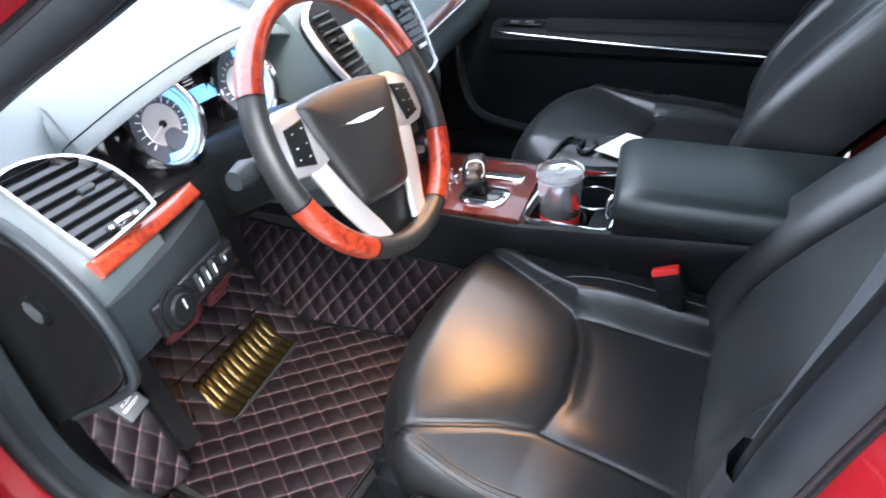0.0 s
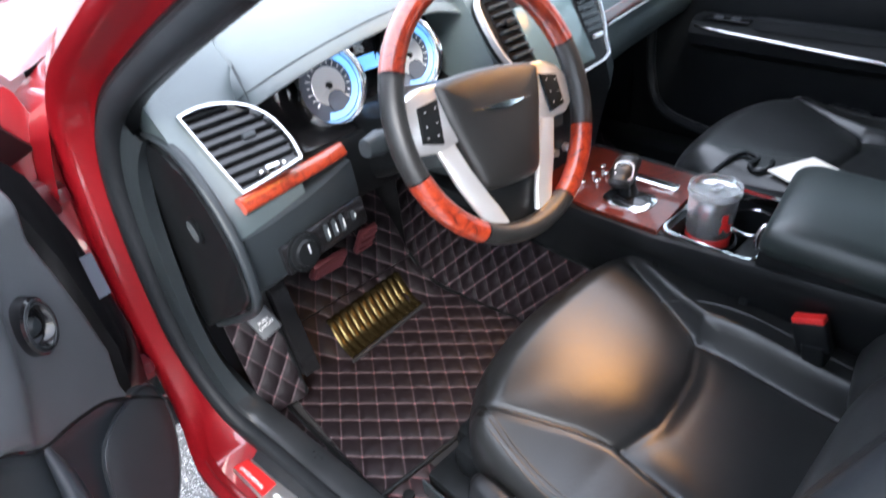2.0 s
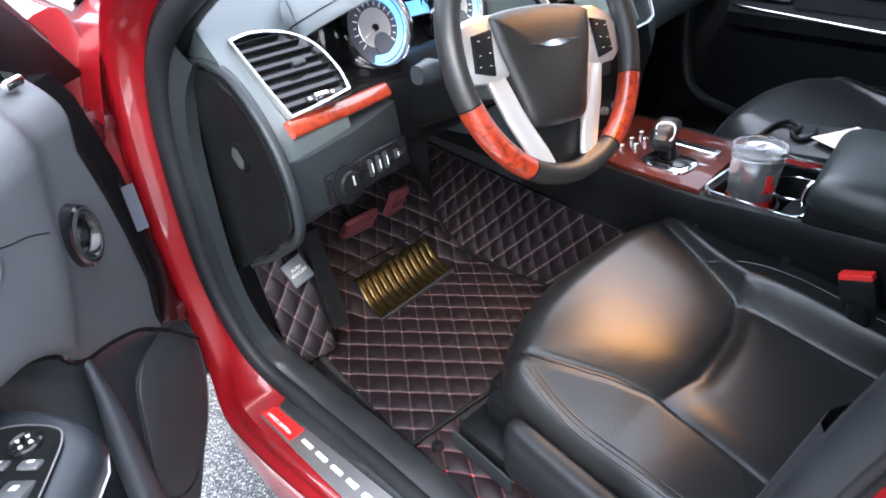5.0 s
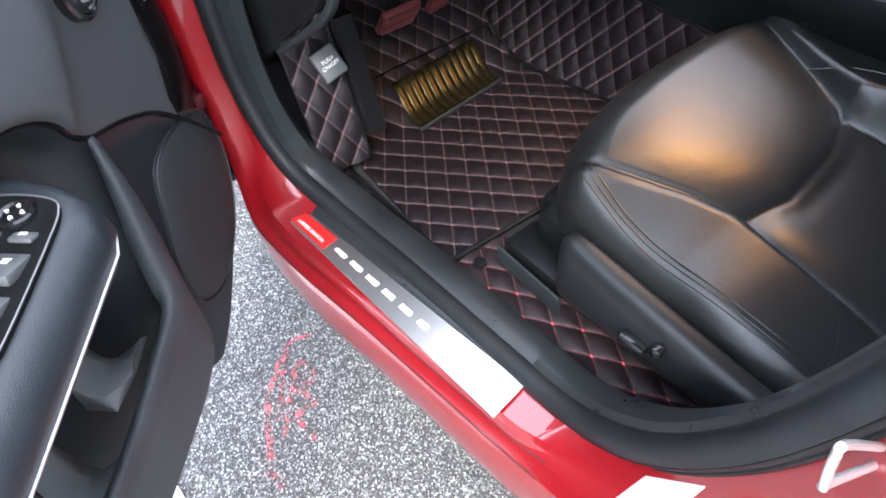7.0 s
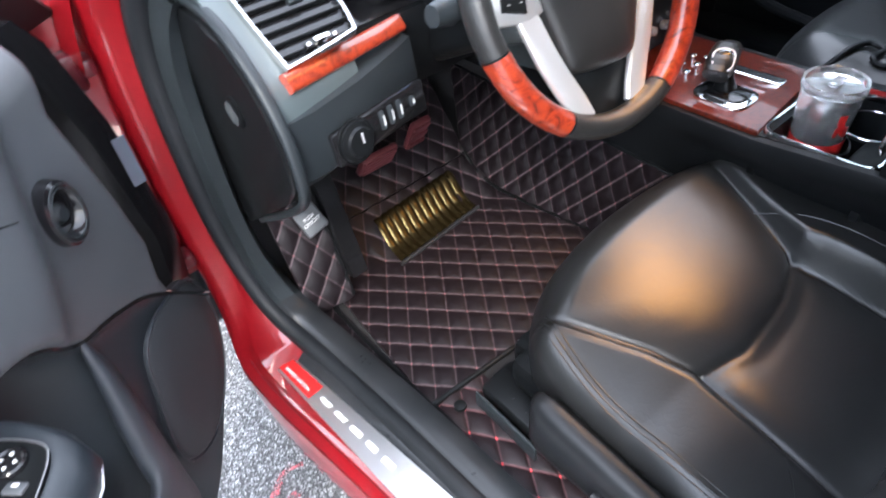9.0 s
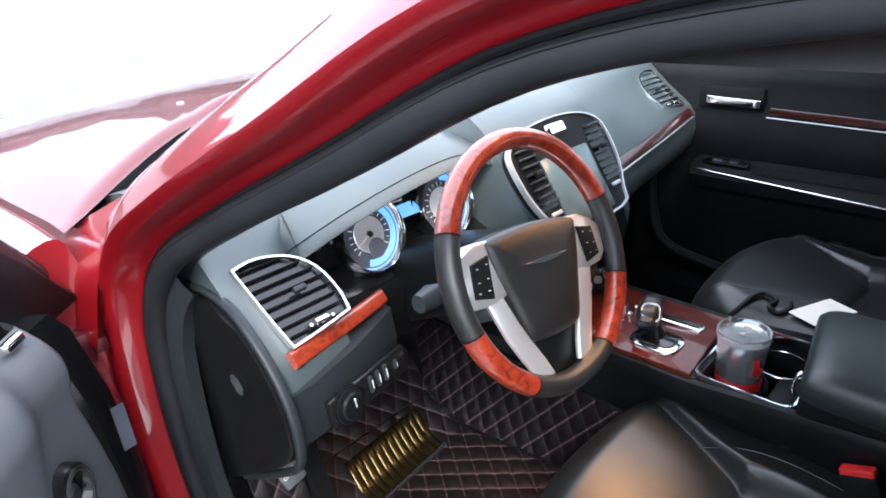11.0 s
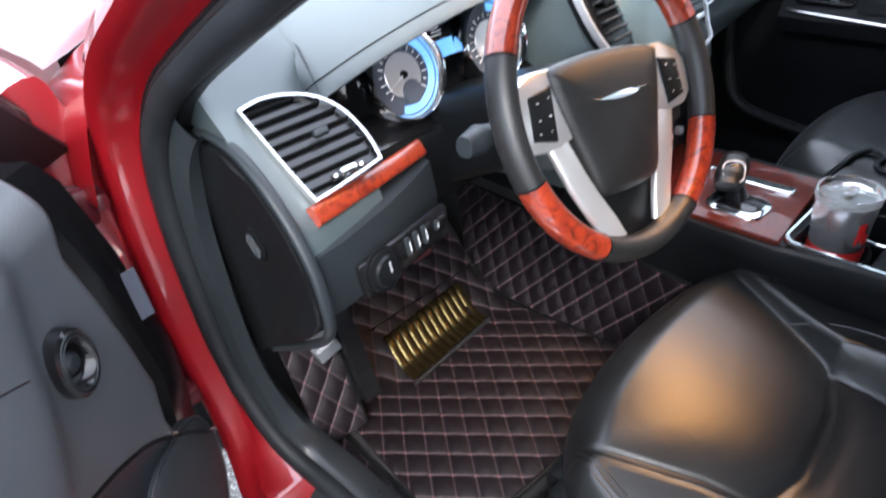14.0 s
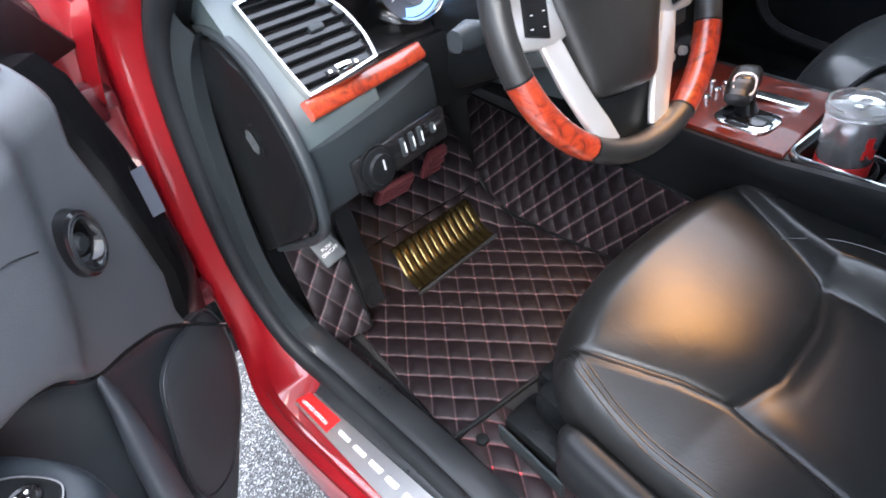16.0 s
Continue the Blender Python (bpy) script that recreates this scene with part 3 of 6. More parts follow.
loft(bm, [[V(-0.787 + 0.052 * v - 0.001, 0.352 - 0.490 * v, 0.3545), V(-0.785 + 0.052 * v, 0.352 - 0.490 * v, 0.3575), V(-0.765 + 0.040 * v, 0.352 - 0.490 * v, 0.3600), V(-0.738 + 0.018 * v, 0.352 - 0.490 * v, 0.3590), V(-0.730 + 0.012 * v, 0.352 - 0.490 * v, 0.34)]
          for v in [k / 10 for k in range(11)]], ring_closed=False, caps=False)
part("sill_flap", bm, RUBBER, car, "flat black rubber flap of the door seal")
# sill plate with its badge
bm = B()
def plate_pt(u, v, z):
    l, r = V(-0.820, 0.347, z).lerp(V(-0.795, -0.147, z), v), V(-0.786, 0.351, z).lerp(V(-0.734, -0.139, z), v)
    return l.lerp(r, u)
prism(bm, [(0, 0), (1, 0), (1, 1), (0, 1)], 0, 1)
for v in bm.verts:
    v.co = plate_pt(v.co.x, v.co.y, 0.354 + 0.0035 * v.co.z)
plate = part("sill_plate", bm, BRUSHED, car, "brushed steel sill plate")
bm = B()
prism(bm, [(0.12, 0.02), (0.88, 0.02), (0.88, 0.215), (0.12, 0.215)], 0, 1)
for v in bm.verts:
    v.co = plate_pt(v.co.x, v.co.y, 0.3572 + 0.0012 * v.co.z)
badge = part("badge", bm, REDPL, plate, "small red badge with white lettering")
pm = frame_m(plate_pt(0.36, 0.12, 0.3588), plate_pt(0.45, 0.2, 0) - plate_pt(0.45, 0.0, 0), plate_pt(1, 0.1, 0) - plate_pt(0, 0.1, 0))
lettering("lettering", "LIMITED EDITION", 0.0088, pm, WHITE, plate)
for k, (v0, v1) in enumerate(((0.245, 0.315), (0.325, 0.395), (0.405, 0.475), (0.485, 0.55), (0.565, 0.63), (0.645, 0.70), (0.715, 0.78), (0.795, 0.86))):
    bm = B()
    prism(bm, [(0.42, v0), (0.60, v0), (0.60, v1 - 0.016), (0.42, v1 - 0.016)], 0, 1)
    for v in bm.verts:
        v.co = plate_pt(v.co.x, v.co.y, 0.3572 + 0.0006 * v.co.z)
    part("emblem_bar", bm, WHITE, plate)

# striker and sticker on the rear pillar
bm = B()
sweep(bm, smooth_path([(-0.735, -0.445, 0.672), (-0.786, -0.431, 0.698), (-0.793, -0.430, 0.704), (-0.793, -0.424, 0.734), (-0.786, -0.424, 0.739), (-0.735, -0.440, 0.690)], 4), circle(0.0030, 10))
part("striker", bm, STRIKER, car, "bare steel door striker loop")
bm = B()
box(bm, (0, 0, 0), (0.07, 0.05, 0.0012), frame_m(V(-0.788, -0.352, 0.515), (0.10, -0.64, 0.76), (-0.95, 0.1, 0.15)))
tyre_sticker = part("sticker", bm, PAPER, car, "white tyre information sticker")
STM = frame_m(V(-0.788, -0.352, 0.515), (0.10, -0.64, 0.76), (-0.95, 0.1, 0.15))
for k in range(5):
    bm = B()
    box(bm, (-0.004 + 0.002 * (k % 2), -0.016 + 0.008 * k, 0.0010), (0.050 - 0.008 * (k % 3), 0.0022, 0.0006), STM)
    part("text_line", bm, DARK, tyre_sticker)
bm = B()
box(bm, (0.029, -0.016, 0.0010), (0.009, 0.014, 0.0007), STM)
part("yellow_field", bm, YELLOW, tyre_sticker)

# Inner fender sheets close the hinge gap; their black stands in for its shade.
bm = B()
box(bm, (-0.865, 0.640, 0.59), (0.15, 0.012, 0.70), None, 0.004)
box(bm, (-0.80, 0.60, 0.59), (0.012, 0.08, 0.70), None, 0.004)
part("inner_fender", bm, GLOSSBLACK, car, "black inner fender sheets with hinge gap shade in their colour")
# hood, fender, cowl, windscreen, roof
def hood_z(x, y):
    q = (y - 1.10) / 1.2
    return 1.030 + 0.014 * min(1, max(0, (y - 0.62) / 0.4)) + 0.050 * (1 - abs(x / 0.835) ** 2.2) - (0.22 * q * q if q > 0 else 0) - 0.02 * math.exp(-((abs(x) - 0.42) / 0.05) ** 2) * 0.3


def hood_back(u):
    """The hood's rear edge, swept back towards the pillars."""
    return 0.565 + 0.55 * (1 - abs(u) ** 1.7)


def hood_half(y):
    return 0.830 + 0.034 * max(0.0, min(1.0, (y - 0.63) / 0.34))


bm = B()
rows = []
for q in (0, 0.004, 0.010, 0.018, 0.028, 0.040, 0.050, 0.062, 0.078, 0.10, 0.13, 0.17, 0.22, 0.28, 0.36, 0.44, 0.52, 0.60, 0.68, 0.76, 0.84, 0.92, 1.0):
    row = []
    for j in range(41):
        u = j / 20 - 1
        y0 = hood_back(u)
        y = y0 + (2.15 - y0) * q if q > 0.13 else y0 + 1.1 * q
        d = (y - y0) / math.sqrt(1 + (1.13 * abs(u) ** 0.7) ** 2)
        lip = 0.007 * math.exp(-(d - 0.024) / 0.06) if d > 0.024 else 0.007 - 0.018 * (1 - d / 0.024) ** 2
        x = u * hood_half(y)
        row.append(V(x, y, hood_z(min(0.835, abs(x)), y) + lip * (1 - abs(u) ** 8)))
    rows.append(row)
loft(bm, rows, ring_closed=False, caps=False)
bmesh.ops.solidify(bm, geom=bm.faces[:], thickness=0.012)
part("hood", bm, PAINT, car, "red metallic hood with glossy clear coat", 60)
for x, y in ((-0.416, 1.068), (0.416, 1.068)):
    bm = B()
    box(bm, (x, y, hood_z(x, y) + 0.014), (0.016, 0.013, 0.009), None, 0.004)
    part("washer_nozzle", bm, STRIKER, car)
for s in (-1, 1):
    bm = B()
    rows = []
    for k in range(15):
        y = 0.560 + 1.565 * k / 14
        zt = hood_z(0.83, max(y, 0.66)) - 0.004
        taper = 0.03 * max(0, (y - 1.2)) ** 2 - hood_half(y) + 0.825
        rows.append([V(s * a, y, z) for a, z in ((0.72 - taper, zt - 0.075), (0.822 - taper, zt - 0.045), (0.829 - taper, zt - 0.012), (0.836 - taper, zt - 0.001), (0.850 - taper, zt + 0.001), (0.868 - taper, zt - 0.004), (0.885 - taper, zt - 0.013), (0.903 - taper, zt - 0.029), (0.919 - taper, zt - 0.054), (0.935 - taper, zt - 0.12), (0.93 - taper, zt - 0.3), (0.925 - taper, 0.45))])
    loft(bm, rows, ring_closed=False, caps=False)
    end = [bm.verts.new(p) for p in rows[0]] + [bm.verts.new(V(s * 0.76, 0.56, 0.45))]
    bm.faces.new(end)
    part("fender", bm, PAINT, car, "", 60)
bm = B()
rows = []
for k in range(7):
    v = k / 6
    a, c = V(-0.790, 0.640, 1.018).lerp(V(-0.750, 0.49, 1.085), v), V(-0.872, 0.650, 0.89).lerp(V(-0.850, 0.50, 0.87), v)
    rows.append([a.lerp(c, w) + V(-0.016, 0, 0.012) * math.sin(math.pi * w) for w in (0, 0.2, 0.4, 0.6, 0.8, 1)])
loft(bm, rows, ring_closed=False, caps=False)
part("pillar_base", bm, PAINT, car, "", 60)
bm = B()
rows = []
for j in range(25):
    x = 0.80 * (j / 12 - 1)
    u = abs(x) / 0.83
    ye, ze = hood_back(u), 0.975 + 0.045 * (1 - u * u)
    yw, zw = 0.86 - 0.28 * abs(x) / 0.755, 1.06 - 0.045 * abs(x) / 0.755
    rows.append([V(x, ye + 0.035, hood_z(x, ye + 0.03) - 0.003), V(x, ye + 0.03, ze), V(x, ye - 0.02, ze - 0.006), V(x, 0.6 * ye + 0.4 * yw, ze - 0.004), V(x, yw + 0.015, 0.5 * ze + 0.5 * zw), V(x, yw, zw - 0.004)])
loft(bm, rows, ring_closed=False, caps=False)
part("cowl", bm, DARK, car, "black plastic windscreen cowl")
bm = B()
loft(bm, [[V(-0.755 + 0.05 * t, 0.58 - 0.68 * t, 1.015 + 0.28 * t), V(0, 0.86 - 0.86 * t, 1.06 + 0.28 * t), V(0.755 - 0.05 * t, 0.58 - 0.68 * t, 1.015 + 0.28 * t)] for t in (0, 0.25, 0.5, 0.75, 1)], ring_closed=False, caps=False)
ws = part("windscreen", bm, GLASS, car, "clear windscreen glass")
ws.visible_shadow = False
bm = B()
rows = [[V(x, y, 1.41 - 0.11 * abs(x / 0.64) ** 2.5) for x in [0.64 * (j / 8 - 1) for j in range(17)]] for y in (-0.02, -0.2, -0.5, -0.9, -1.3, -1.7)]
loft(bm, rows, ring_closed=False, caps=False)
bmesh.ops.solidify(bm, geom=bm.faces[:], thickness=0.02)
part("roof", bm, PAINT, car)
bm = B()
loft(bm, [[p + V(0, 0, -0.028) for p in r_] for r_ in rows], ring_closed=False, caps=False)
part("headliner", bm, HEADLINER, car, "unseen fabric headliner, dark grey to cut bounced light")
bm = B()
box(bm, (0.0, 0.03, 1.355), (0.20, 0.14, 0.03), None, 0.01)
overhead = part("overhead_console", bm, HEADLINER, car)
# far side pillars, sill and rear bulkhead that close the cabin
bm = B()
sweep(bm, smooth_path([(0.80, 0.70, 0.98), (0.768, 0.50, 1.07), (0.735, 0.29, 1.165), (0.69, 0.06, 1.285), (0.66, -0.3, 1.35), (0.66, -0.8, 1.35), (0.70, -1.4, 1.24)], 4), rrect(0.07, 0.05, 0.015), up=(1, 0, 0.3))
part("far_roof_rail", bm, DARK, car)
bm = B()
sweep(bm, [(0.66, -0.62, 1.30), (0.74, -0.56, 0.95), (0.76, -0.5, 0.3)], rrect(0.12, 0.05, 0.015), up=(1, 0, 0))
part("far_centre_pillar", bm, DARK, car)
bm = B()
box(bm, (0.73, 0.05, 0.335), (0.17, 1.7, 0.15), None, 0.02)
part("far_sill", bm, DARK, car)
bm = B()
box(bm, (0.755, 0.72, 0.62), (0.03, 0.42, 0.75), None, 0.01)
part("far_kick_panel", bm, DARK, car)
# Unseen rear doors and tinted glass, added to keep side light out.
for s in (-1, 1):
    bm = B()
    loft(bm, [[V(s * x, y, z) for x, z in ((0.86, 0.25), (0.90, 0.60), (0.86, 0.93), (0.80, 0.98), (0.76, 0.96), (0.78, 0.60), (0.76, 0.25))] for y in (-0.66, -1.0, -1.4, -1.75)])
    rear_door = part("rear_door", bm, PAINT, car, "", 60)
    bm = B()
    loft(bm, [[V(s * 0.77, y, 0.97), V(s * 0.66, y, 1.30)] for y in (-0.70, -1.2, -1.72)], ring_closed=False, caps=False)
    part("rear_side_glass", bm, TINT, rear_door)
bm = B()
box(bm, (0, -1.25, 0.75), (1.40, 0.10, 0.80), None, 0.03)
part("rear_bench_back", bm, LEATHER, car)
bm = B()
box(bm, (-0.03, -0.2, 0.30), (1.36, 2.1, 0.06))
box(bm, (0.0, 0.55, 0.45), (0.235, 0.62, 0.24))
box(bm, (-0.0, 0.86, 0.62), (1.50, 0.05, 0.72))
solo("car_floor", bm, FABRIC, "black carpeted car floor and firewall", "floor", "structure")

# ---- overhead lamp: the cabin's warm map light ----
lamp_data = bpy.data.lights.new("map_lamp", "SPOT")
lamp_data.energy, lamp_data.color = LAMP_W, (1.0, 0.45, 0.10)
lamp_data.spot_size, lamp_data.spot_blend, lamp_data.shadow_soft_size = radians(58), 0.6, 0.16
lamp = new("map_lamp", lamp_data)
lamp.matrix_world = look((0.03, 0.0, 1.325), (-0.50, 0.20, 0.44))


# ---- dashboard ----
dash = thing("dashboard", (0, 0.45, 0.62), "dark grey soft-touch dashboard with chrome-ringed vents", "dashboard")
PROF = [(0.82, 1.00), (0.62, 1.050), (0.50, 1.062), (0.42, 1.040), (0.362, 0.990), (0.297, 0.940), (0.232, 0.890), (0.212, 0.866), (0.203, 0.825), (0.212, 0.780), (0.235, 0.745), (0.45, 0.66), (0.82, 0.62)]
BINN = [(0.82, 1.00), (0.63, 1.084), (0.54, 1.078), (0.46, 1.055), (0.44, 1.000), (0.43, 0.930), (0.40, 0.872), (0.325, 0.862), (0.325, 0.825), (0.330, 0.780), (0.345, 0.745), (0.45, 0.68), (0.82, 0.62)]
STACK = [(0.82, 1.02), (0.63, 1.092), (0.50, 1.090), (0.38, 1.080), (0.345, 1.055), (0.300, 0.990), (0.255, 0.920), (0.225, 0.870), (0.215, 0.825), (0.22, 0.780), (0.235, 0.745), (0.30, 0.66), (0.82, 0.60)]


def section(x, prof, dy=0.0):
    return [V(x, y + (dy if 0.2 < y < 0.33 else 0), z) for y, z in prof]


def far_section(x, dy, dz, lift=0.0):
    """The passenger side lies further forward and a little higher."""
    f = [max(0.0, min(1.0, (0.62 - y) / 0.3)) for y, z in PROF]
    return [V(x, y + dy * k, z + dz * k + (lift if 0.45 < y < 0.7 and z > 1 else 0)) for (y, z), k in zip(PROF, f)]


bm = B()
loft(bm, [section(-0.728, PROF), section(-0.70, PROF, 0.006), section(-0.64, PROF, 0.024), section(-0.590, PROF, 0.042), section(-0.572, BINN), section(-0.36, BINN), section(-0.19, BINN), section(-0.172, STACK), section(0, STACK),
          section(0.155, STACK), far_section(0.20, 0.055, 0.036, 0.027), far_section(0.4, 0.085, 0.041, 0.018), far_section(0.6, 0.108, 0.045, 0.006), far_section(0.70, 0.118, 0.047), far_section(0.728, 0.120, 0.047)])
part("body", bm, DASHTOP, dash, "", 40)
# end cap towards the open door
CAP = [(0.452, 0.930), (0.38, 0.945), (0.31, 0.940), (0.25, 0.905), (0.212, 0.855), (0.200, 0.80), (0.215, 0.75), (0.29, 0.69), (0.40, 0.615), (0.455, 0.60)]
CAPM = Matrix(((0, 0, -1, 0), (1, 0, 0, 0), (0, 1, 0, 0), (0, 0, 0, 1)))
bm = B()
prism(bm, [tuple(p.xy) for p in smooth_path([(*p, 0) for p in CAP], 3, True)], 0.726, 0.738, CAPM, 0.005)
cap = part("end_cap", bm, DARK, dash, "black plastic dashboard end cap")
bm = B()
lathe(bm, [(0.0, 0.0), (0.021, 0.0), (0.022, 0.004), (0.018, 0.006), (0.0, 0.004)], 24, CAPM @ Matrix.Translation((0.307, 0.838, 0.737)))
part("round_grille", bm, DARK, cap)
for k in range(4):
    e = -0.0115 + 0.0077 * k
    half = (0.0160 ** 2 - e * e) ** 0.5
    bm = B()
    sweep(bm, [CAPM @ V(0.307 + 0.80 * e + 0.55 * half * q + 0.002 * math.sin(2.6 * q), 0.838 - 0.55 * e + 0.80 * half * q, 0.7440) for q in (-1, -0.6, -0.2, 0.2, 0.6, 1)], rrect(0.0022, 0.0020, 0.0007), up=(1, 0, 0))
    part("grille_bar", bm, PLASTIC, cap)
# grey lip that wraps the end
bm = B()
sweep(bm, [CAPM @ V(y, z, 0.728) for y, z in [tuple(p.xy) for p in smooth_path([(0.47, 0.935, 0), (0.38, 0.956, 0), (0.305, 0.950, 0), (0.243, 0.911, 0), (0.203, 0.858, 0), (0.191, 0.80, 0), (0.206, 0.743, 0), (0.285, 0.680, 0), (0.40, 0.605, 0)], 4)]],
      rrect(0.011, 0.015, 0.005), up=(1, 0, 0))
part("end_lip", bm, PLASTIC, dash, "grey dashboard end moulding")
# lower driver panel
bm = B()
loft(bm, [[V(x, y, z) for y, z in ((0.262 + dy, 0.852), (0.206 + dy, 0.850), (0.198 + dy, 0.80), (0.206 + dy, 0.765), (0.24 + dy, 0.735), (0.42, 0.66), (0.42, 0.852))] for x, dy in ((-0.730, 0.0), (-0.68, 0.004), (-0.60, 0.026), (-0.52, 0.058), (-0.485, 0.075))])
part("knee_panel", bm, PLASTIC, dash)

VUP = V(0, 0.797, 0.604)
VENT = [(-0.701, 0.137), (-0.7005, 0.1405), (-0.697, 0.142), (-0.670, 0.146), (-0.640, 0.141), (-0.613, 0.129), (-0.594, 0.110), (-0.583, 0.085), (-0.579, 0.048), (-0.583, 0.018), (-0.5845, 0.0125), (-0.589, 0.0112), (-0.636, 0.004), (-0.684, -0.0015), (-0.689, -0.001), (-0.6895, 0.004), (-0.694, 0.045), (-0.698, 0.095)]


def build_vent(sign, dx, dy=0.0, dz=0.0):
    m = frame_m(V(dx, 0.2365 + dy, 0.8935 + dz), (1, 0, 0), VUP)
    out = [(sign * p.x, p.y) for p in smooth_path([(x, t, 0) for x, t in VENT], 4, True)]
    cx, ct = sum(p[0] for p in out) / len(out), sum(p[1] for p in out) / len(out)
    inn = [(cx + (x - cx) * 0.905, ct + (t - ct) * 0.915) for x, t in out]
    b = B()
    ring_prism(b, out, inn, -0.004, 0.008, m)
    vent = part("air_vent", b, VENTCHROME, dash, "chrome-framed air vent with black slats")
    b = B()
    prism(b, inn, -0.003, -0.001, m)
    part("cavity", b, GLOSSBLACK, vent)
    lo, hi = min(p[1] for p in inn), max(p[1] for p in inn)
    for k in range(8):
        t = lo + (hi - lo) * (k + 0.7) / 8.2
        hits = []
        for (x0, t0), (x1, t1) in zip(inn, inn[1:] + inn[:1]):
            if (t0 - t) * (t1 - t) <= 0 and t0 != t1:
                hits.append(x0 + (x1 - x0) * (t - t0) / (t1 - t0))
        if len(hits) >= 2:
            b = B()
            box(b, ((min(hits) + max(hits)) / 2, t, 0.003), (max(hits) - min(hits), 0.0022, 0.0068), m, 0.0008, 1)
            part("slat", b, DARK, vent)
    b = B()
    box(b, (cx + 0.012 * sign, ct + 0.002, 0.012), (0.020, 0.0085, 0.009), m, 0.002)
    part("slider", b, PLASTIC, vent)
    b = B()
    box(b, (cx + 0.014 * sign, lo + 0.013, 0.006), (0.046, 0.010, 0.006), m, 0.002)
    wheel_bed = part("thumb_wheel_bed", b, GLOSSBLACK, vent)
    b = B()
    lathe(b, [(0.0, -0.010), (0.008, -0.010), (0.0085, 0.0), (0.008, 0.010), (0.0, 0.010)], 14, m @ Matrix.Translation((cx + 0.014 * sign, lo + 0.013, 0.0045)) @ Matrix.Rotation(radians(90), 4, "Y"))
    part("thumb_wheel", b, CHROME, wheel_bed)
    for e in (-0.018, 0.018):
        b = B()
        box(b, (cx + 0.014 * sign + e, lo + 0.013, 0.0092), (0.004, 0.004, 0.0006), m)
        part("vent_mark", b, WHITE, wheel_bed)


build_vent(1, 0)
build_vent(-1, -0.012, 0.112, 0.046)


def strip(name, a, b_, h, d, mat, parent, label="", up=(0, -0.2, 1)):
    b = B()
    sweep(b, smooth_path([a, V(*a).lerp(V(*b_), 0.5) + V(0, -0.002, 0.0), b_], 5), rrect(d, h, min(d, h) * 0.4), up=up)
    return part(name, b, mat, parent, label)


LEAN = (0, 0.60, 0.80)
strip("wood_strip", (-0.697, 0.2285, 0.8850), (-0.487, 0.2955, 0.8665), 0.0245, 0.012, BURL, dash, "glossy red burl wood strip", LEAN)
strip("wood_strip", (0.195, 0.272, 0.905), (0.690, 0.334, 0.920), 0.026, 0.012, FARSHADEBURL, dash, "burl wood strip with shade in its colour", LEAN)
strip("silver_edge", (0.195, 0.262, 0.892), (0.690, 0.324, 0.907), 0.004, 0.012, SILVER, dash, "", LEAN)
# light switch panel
KM = frame_m(V(-0.643, 0.204, 0.795), (1, 0.18, 0), (0, 0.12, 1))
b = B()
box(b, (0.05, 0.0, 0.0), (0.165, 0.046, 0.012), KM, 0.005)
sw = part("light_switch_panel", b, GLOSSBLACK, dash)
b = B()
lathe(b, [(0, 0), (0.027, 0), (0.026, 0.008), (0.020, 0.010), (0.018, 0.014), (0.0, 0.015)], 28, KM @ Matrix.Translation((0, 0, 0.004)))
knob = part("knob", b, DARK, sw)
b = B()
box(b, (0.002, 0.006, 0.0195), (0.0025, 0.014, 0.002), KM, 0.0005, 1)
part("pointer", b, SILVER, knob)
b = B()
lathe(b, [(0.0265, 0.0), (0.029, 0.0), (0.029, 0.004), (0.0265, 0.004)], 28, KM @ Matrix.Translation((0, 0, 0.004)))
part("knob_ring", b, DARK, knob)
for k, x in enumerate((0.048, 0.064, 0.080, 0.104)):
    b = B()
    box(b, (x, 0.004, 0.006), (0.007, 0.026 if k < 3 else 0.014, 0.008), KM, 0.002)
    dw = part("dimmer_wheel", b, PLASTIC, sw)
    b = B()
    box(b, (x + 0.001, 0.004, 0.0102), (0.0014, 0.014 if k < 3 else 0.006, 0.001), KM)
    part("wheel_mark", b, WHITE, dw)

# instrument hood and gauges
EDGE = smooth_path([(-0.615, 0.345, 0.968), (-0.596, 0.324, 0.985), (-0.50, 0.314, 1.012), (-0.373, 0.308, 1.034), (-0.26, 0.312, 1.036), (-0.165, 0.325, 1.010), (-0.145, 0.35, 0.985)], 5)
b = B()
SINK = [V(0, 0.035, -0.040) * max(0.0, 1 - min(k, len(EDGE) - 1 - k) / 5) ** 2 for k in range(len(EDGE))]
EDGE = [p + q for p, q in zip(EDGE, SINK)]
loft(b, [[p + V(0, 0.10, -0.012), p + V(0, 0.014, -0.020), p + V(0, 0.003, -0.0195), p + V(0, 0.0, -0.0165), p + V(0, 0.004, -0.010), p + V(0, 0.026, 0.010), p + V(0, 0.085, 0.030), V(p.x, p.y + 0.18, 1.070), V(p.x, p.y + 0.26, 1.058)] for p in EDGE], ring_closed=False, caps=False)
part("instrument_hood", b, DASHTOP, dash, "stitched grey instrument hood", 60)
b = B()
sweep(b, [p + V(0, 0.014, 0.0005) for p in EDGE[3:-3]], circle(0.0008, 6), up=(0, 0, 1))
part("hood_seam", b, DARK, dash)
b = B()
loft(b, [[V(x, 0.43 - e, 1.02), V(x, 0.405 - e, 0.98), V(x, 0.395 - e, 0.90), V(x, 0.33 - e * 0.3, 0.868)] for x, e in ((-0.602, 0.075), (-0.592, 0.06), (-0.572, 0.0), (-0.45, 0), (-0.36, 0), (-0.27, 0), (-0.175, 0), (-0.155, 0.06))], ring_closed=False, caps=False)
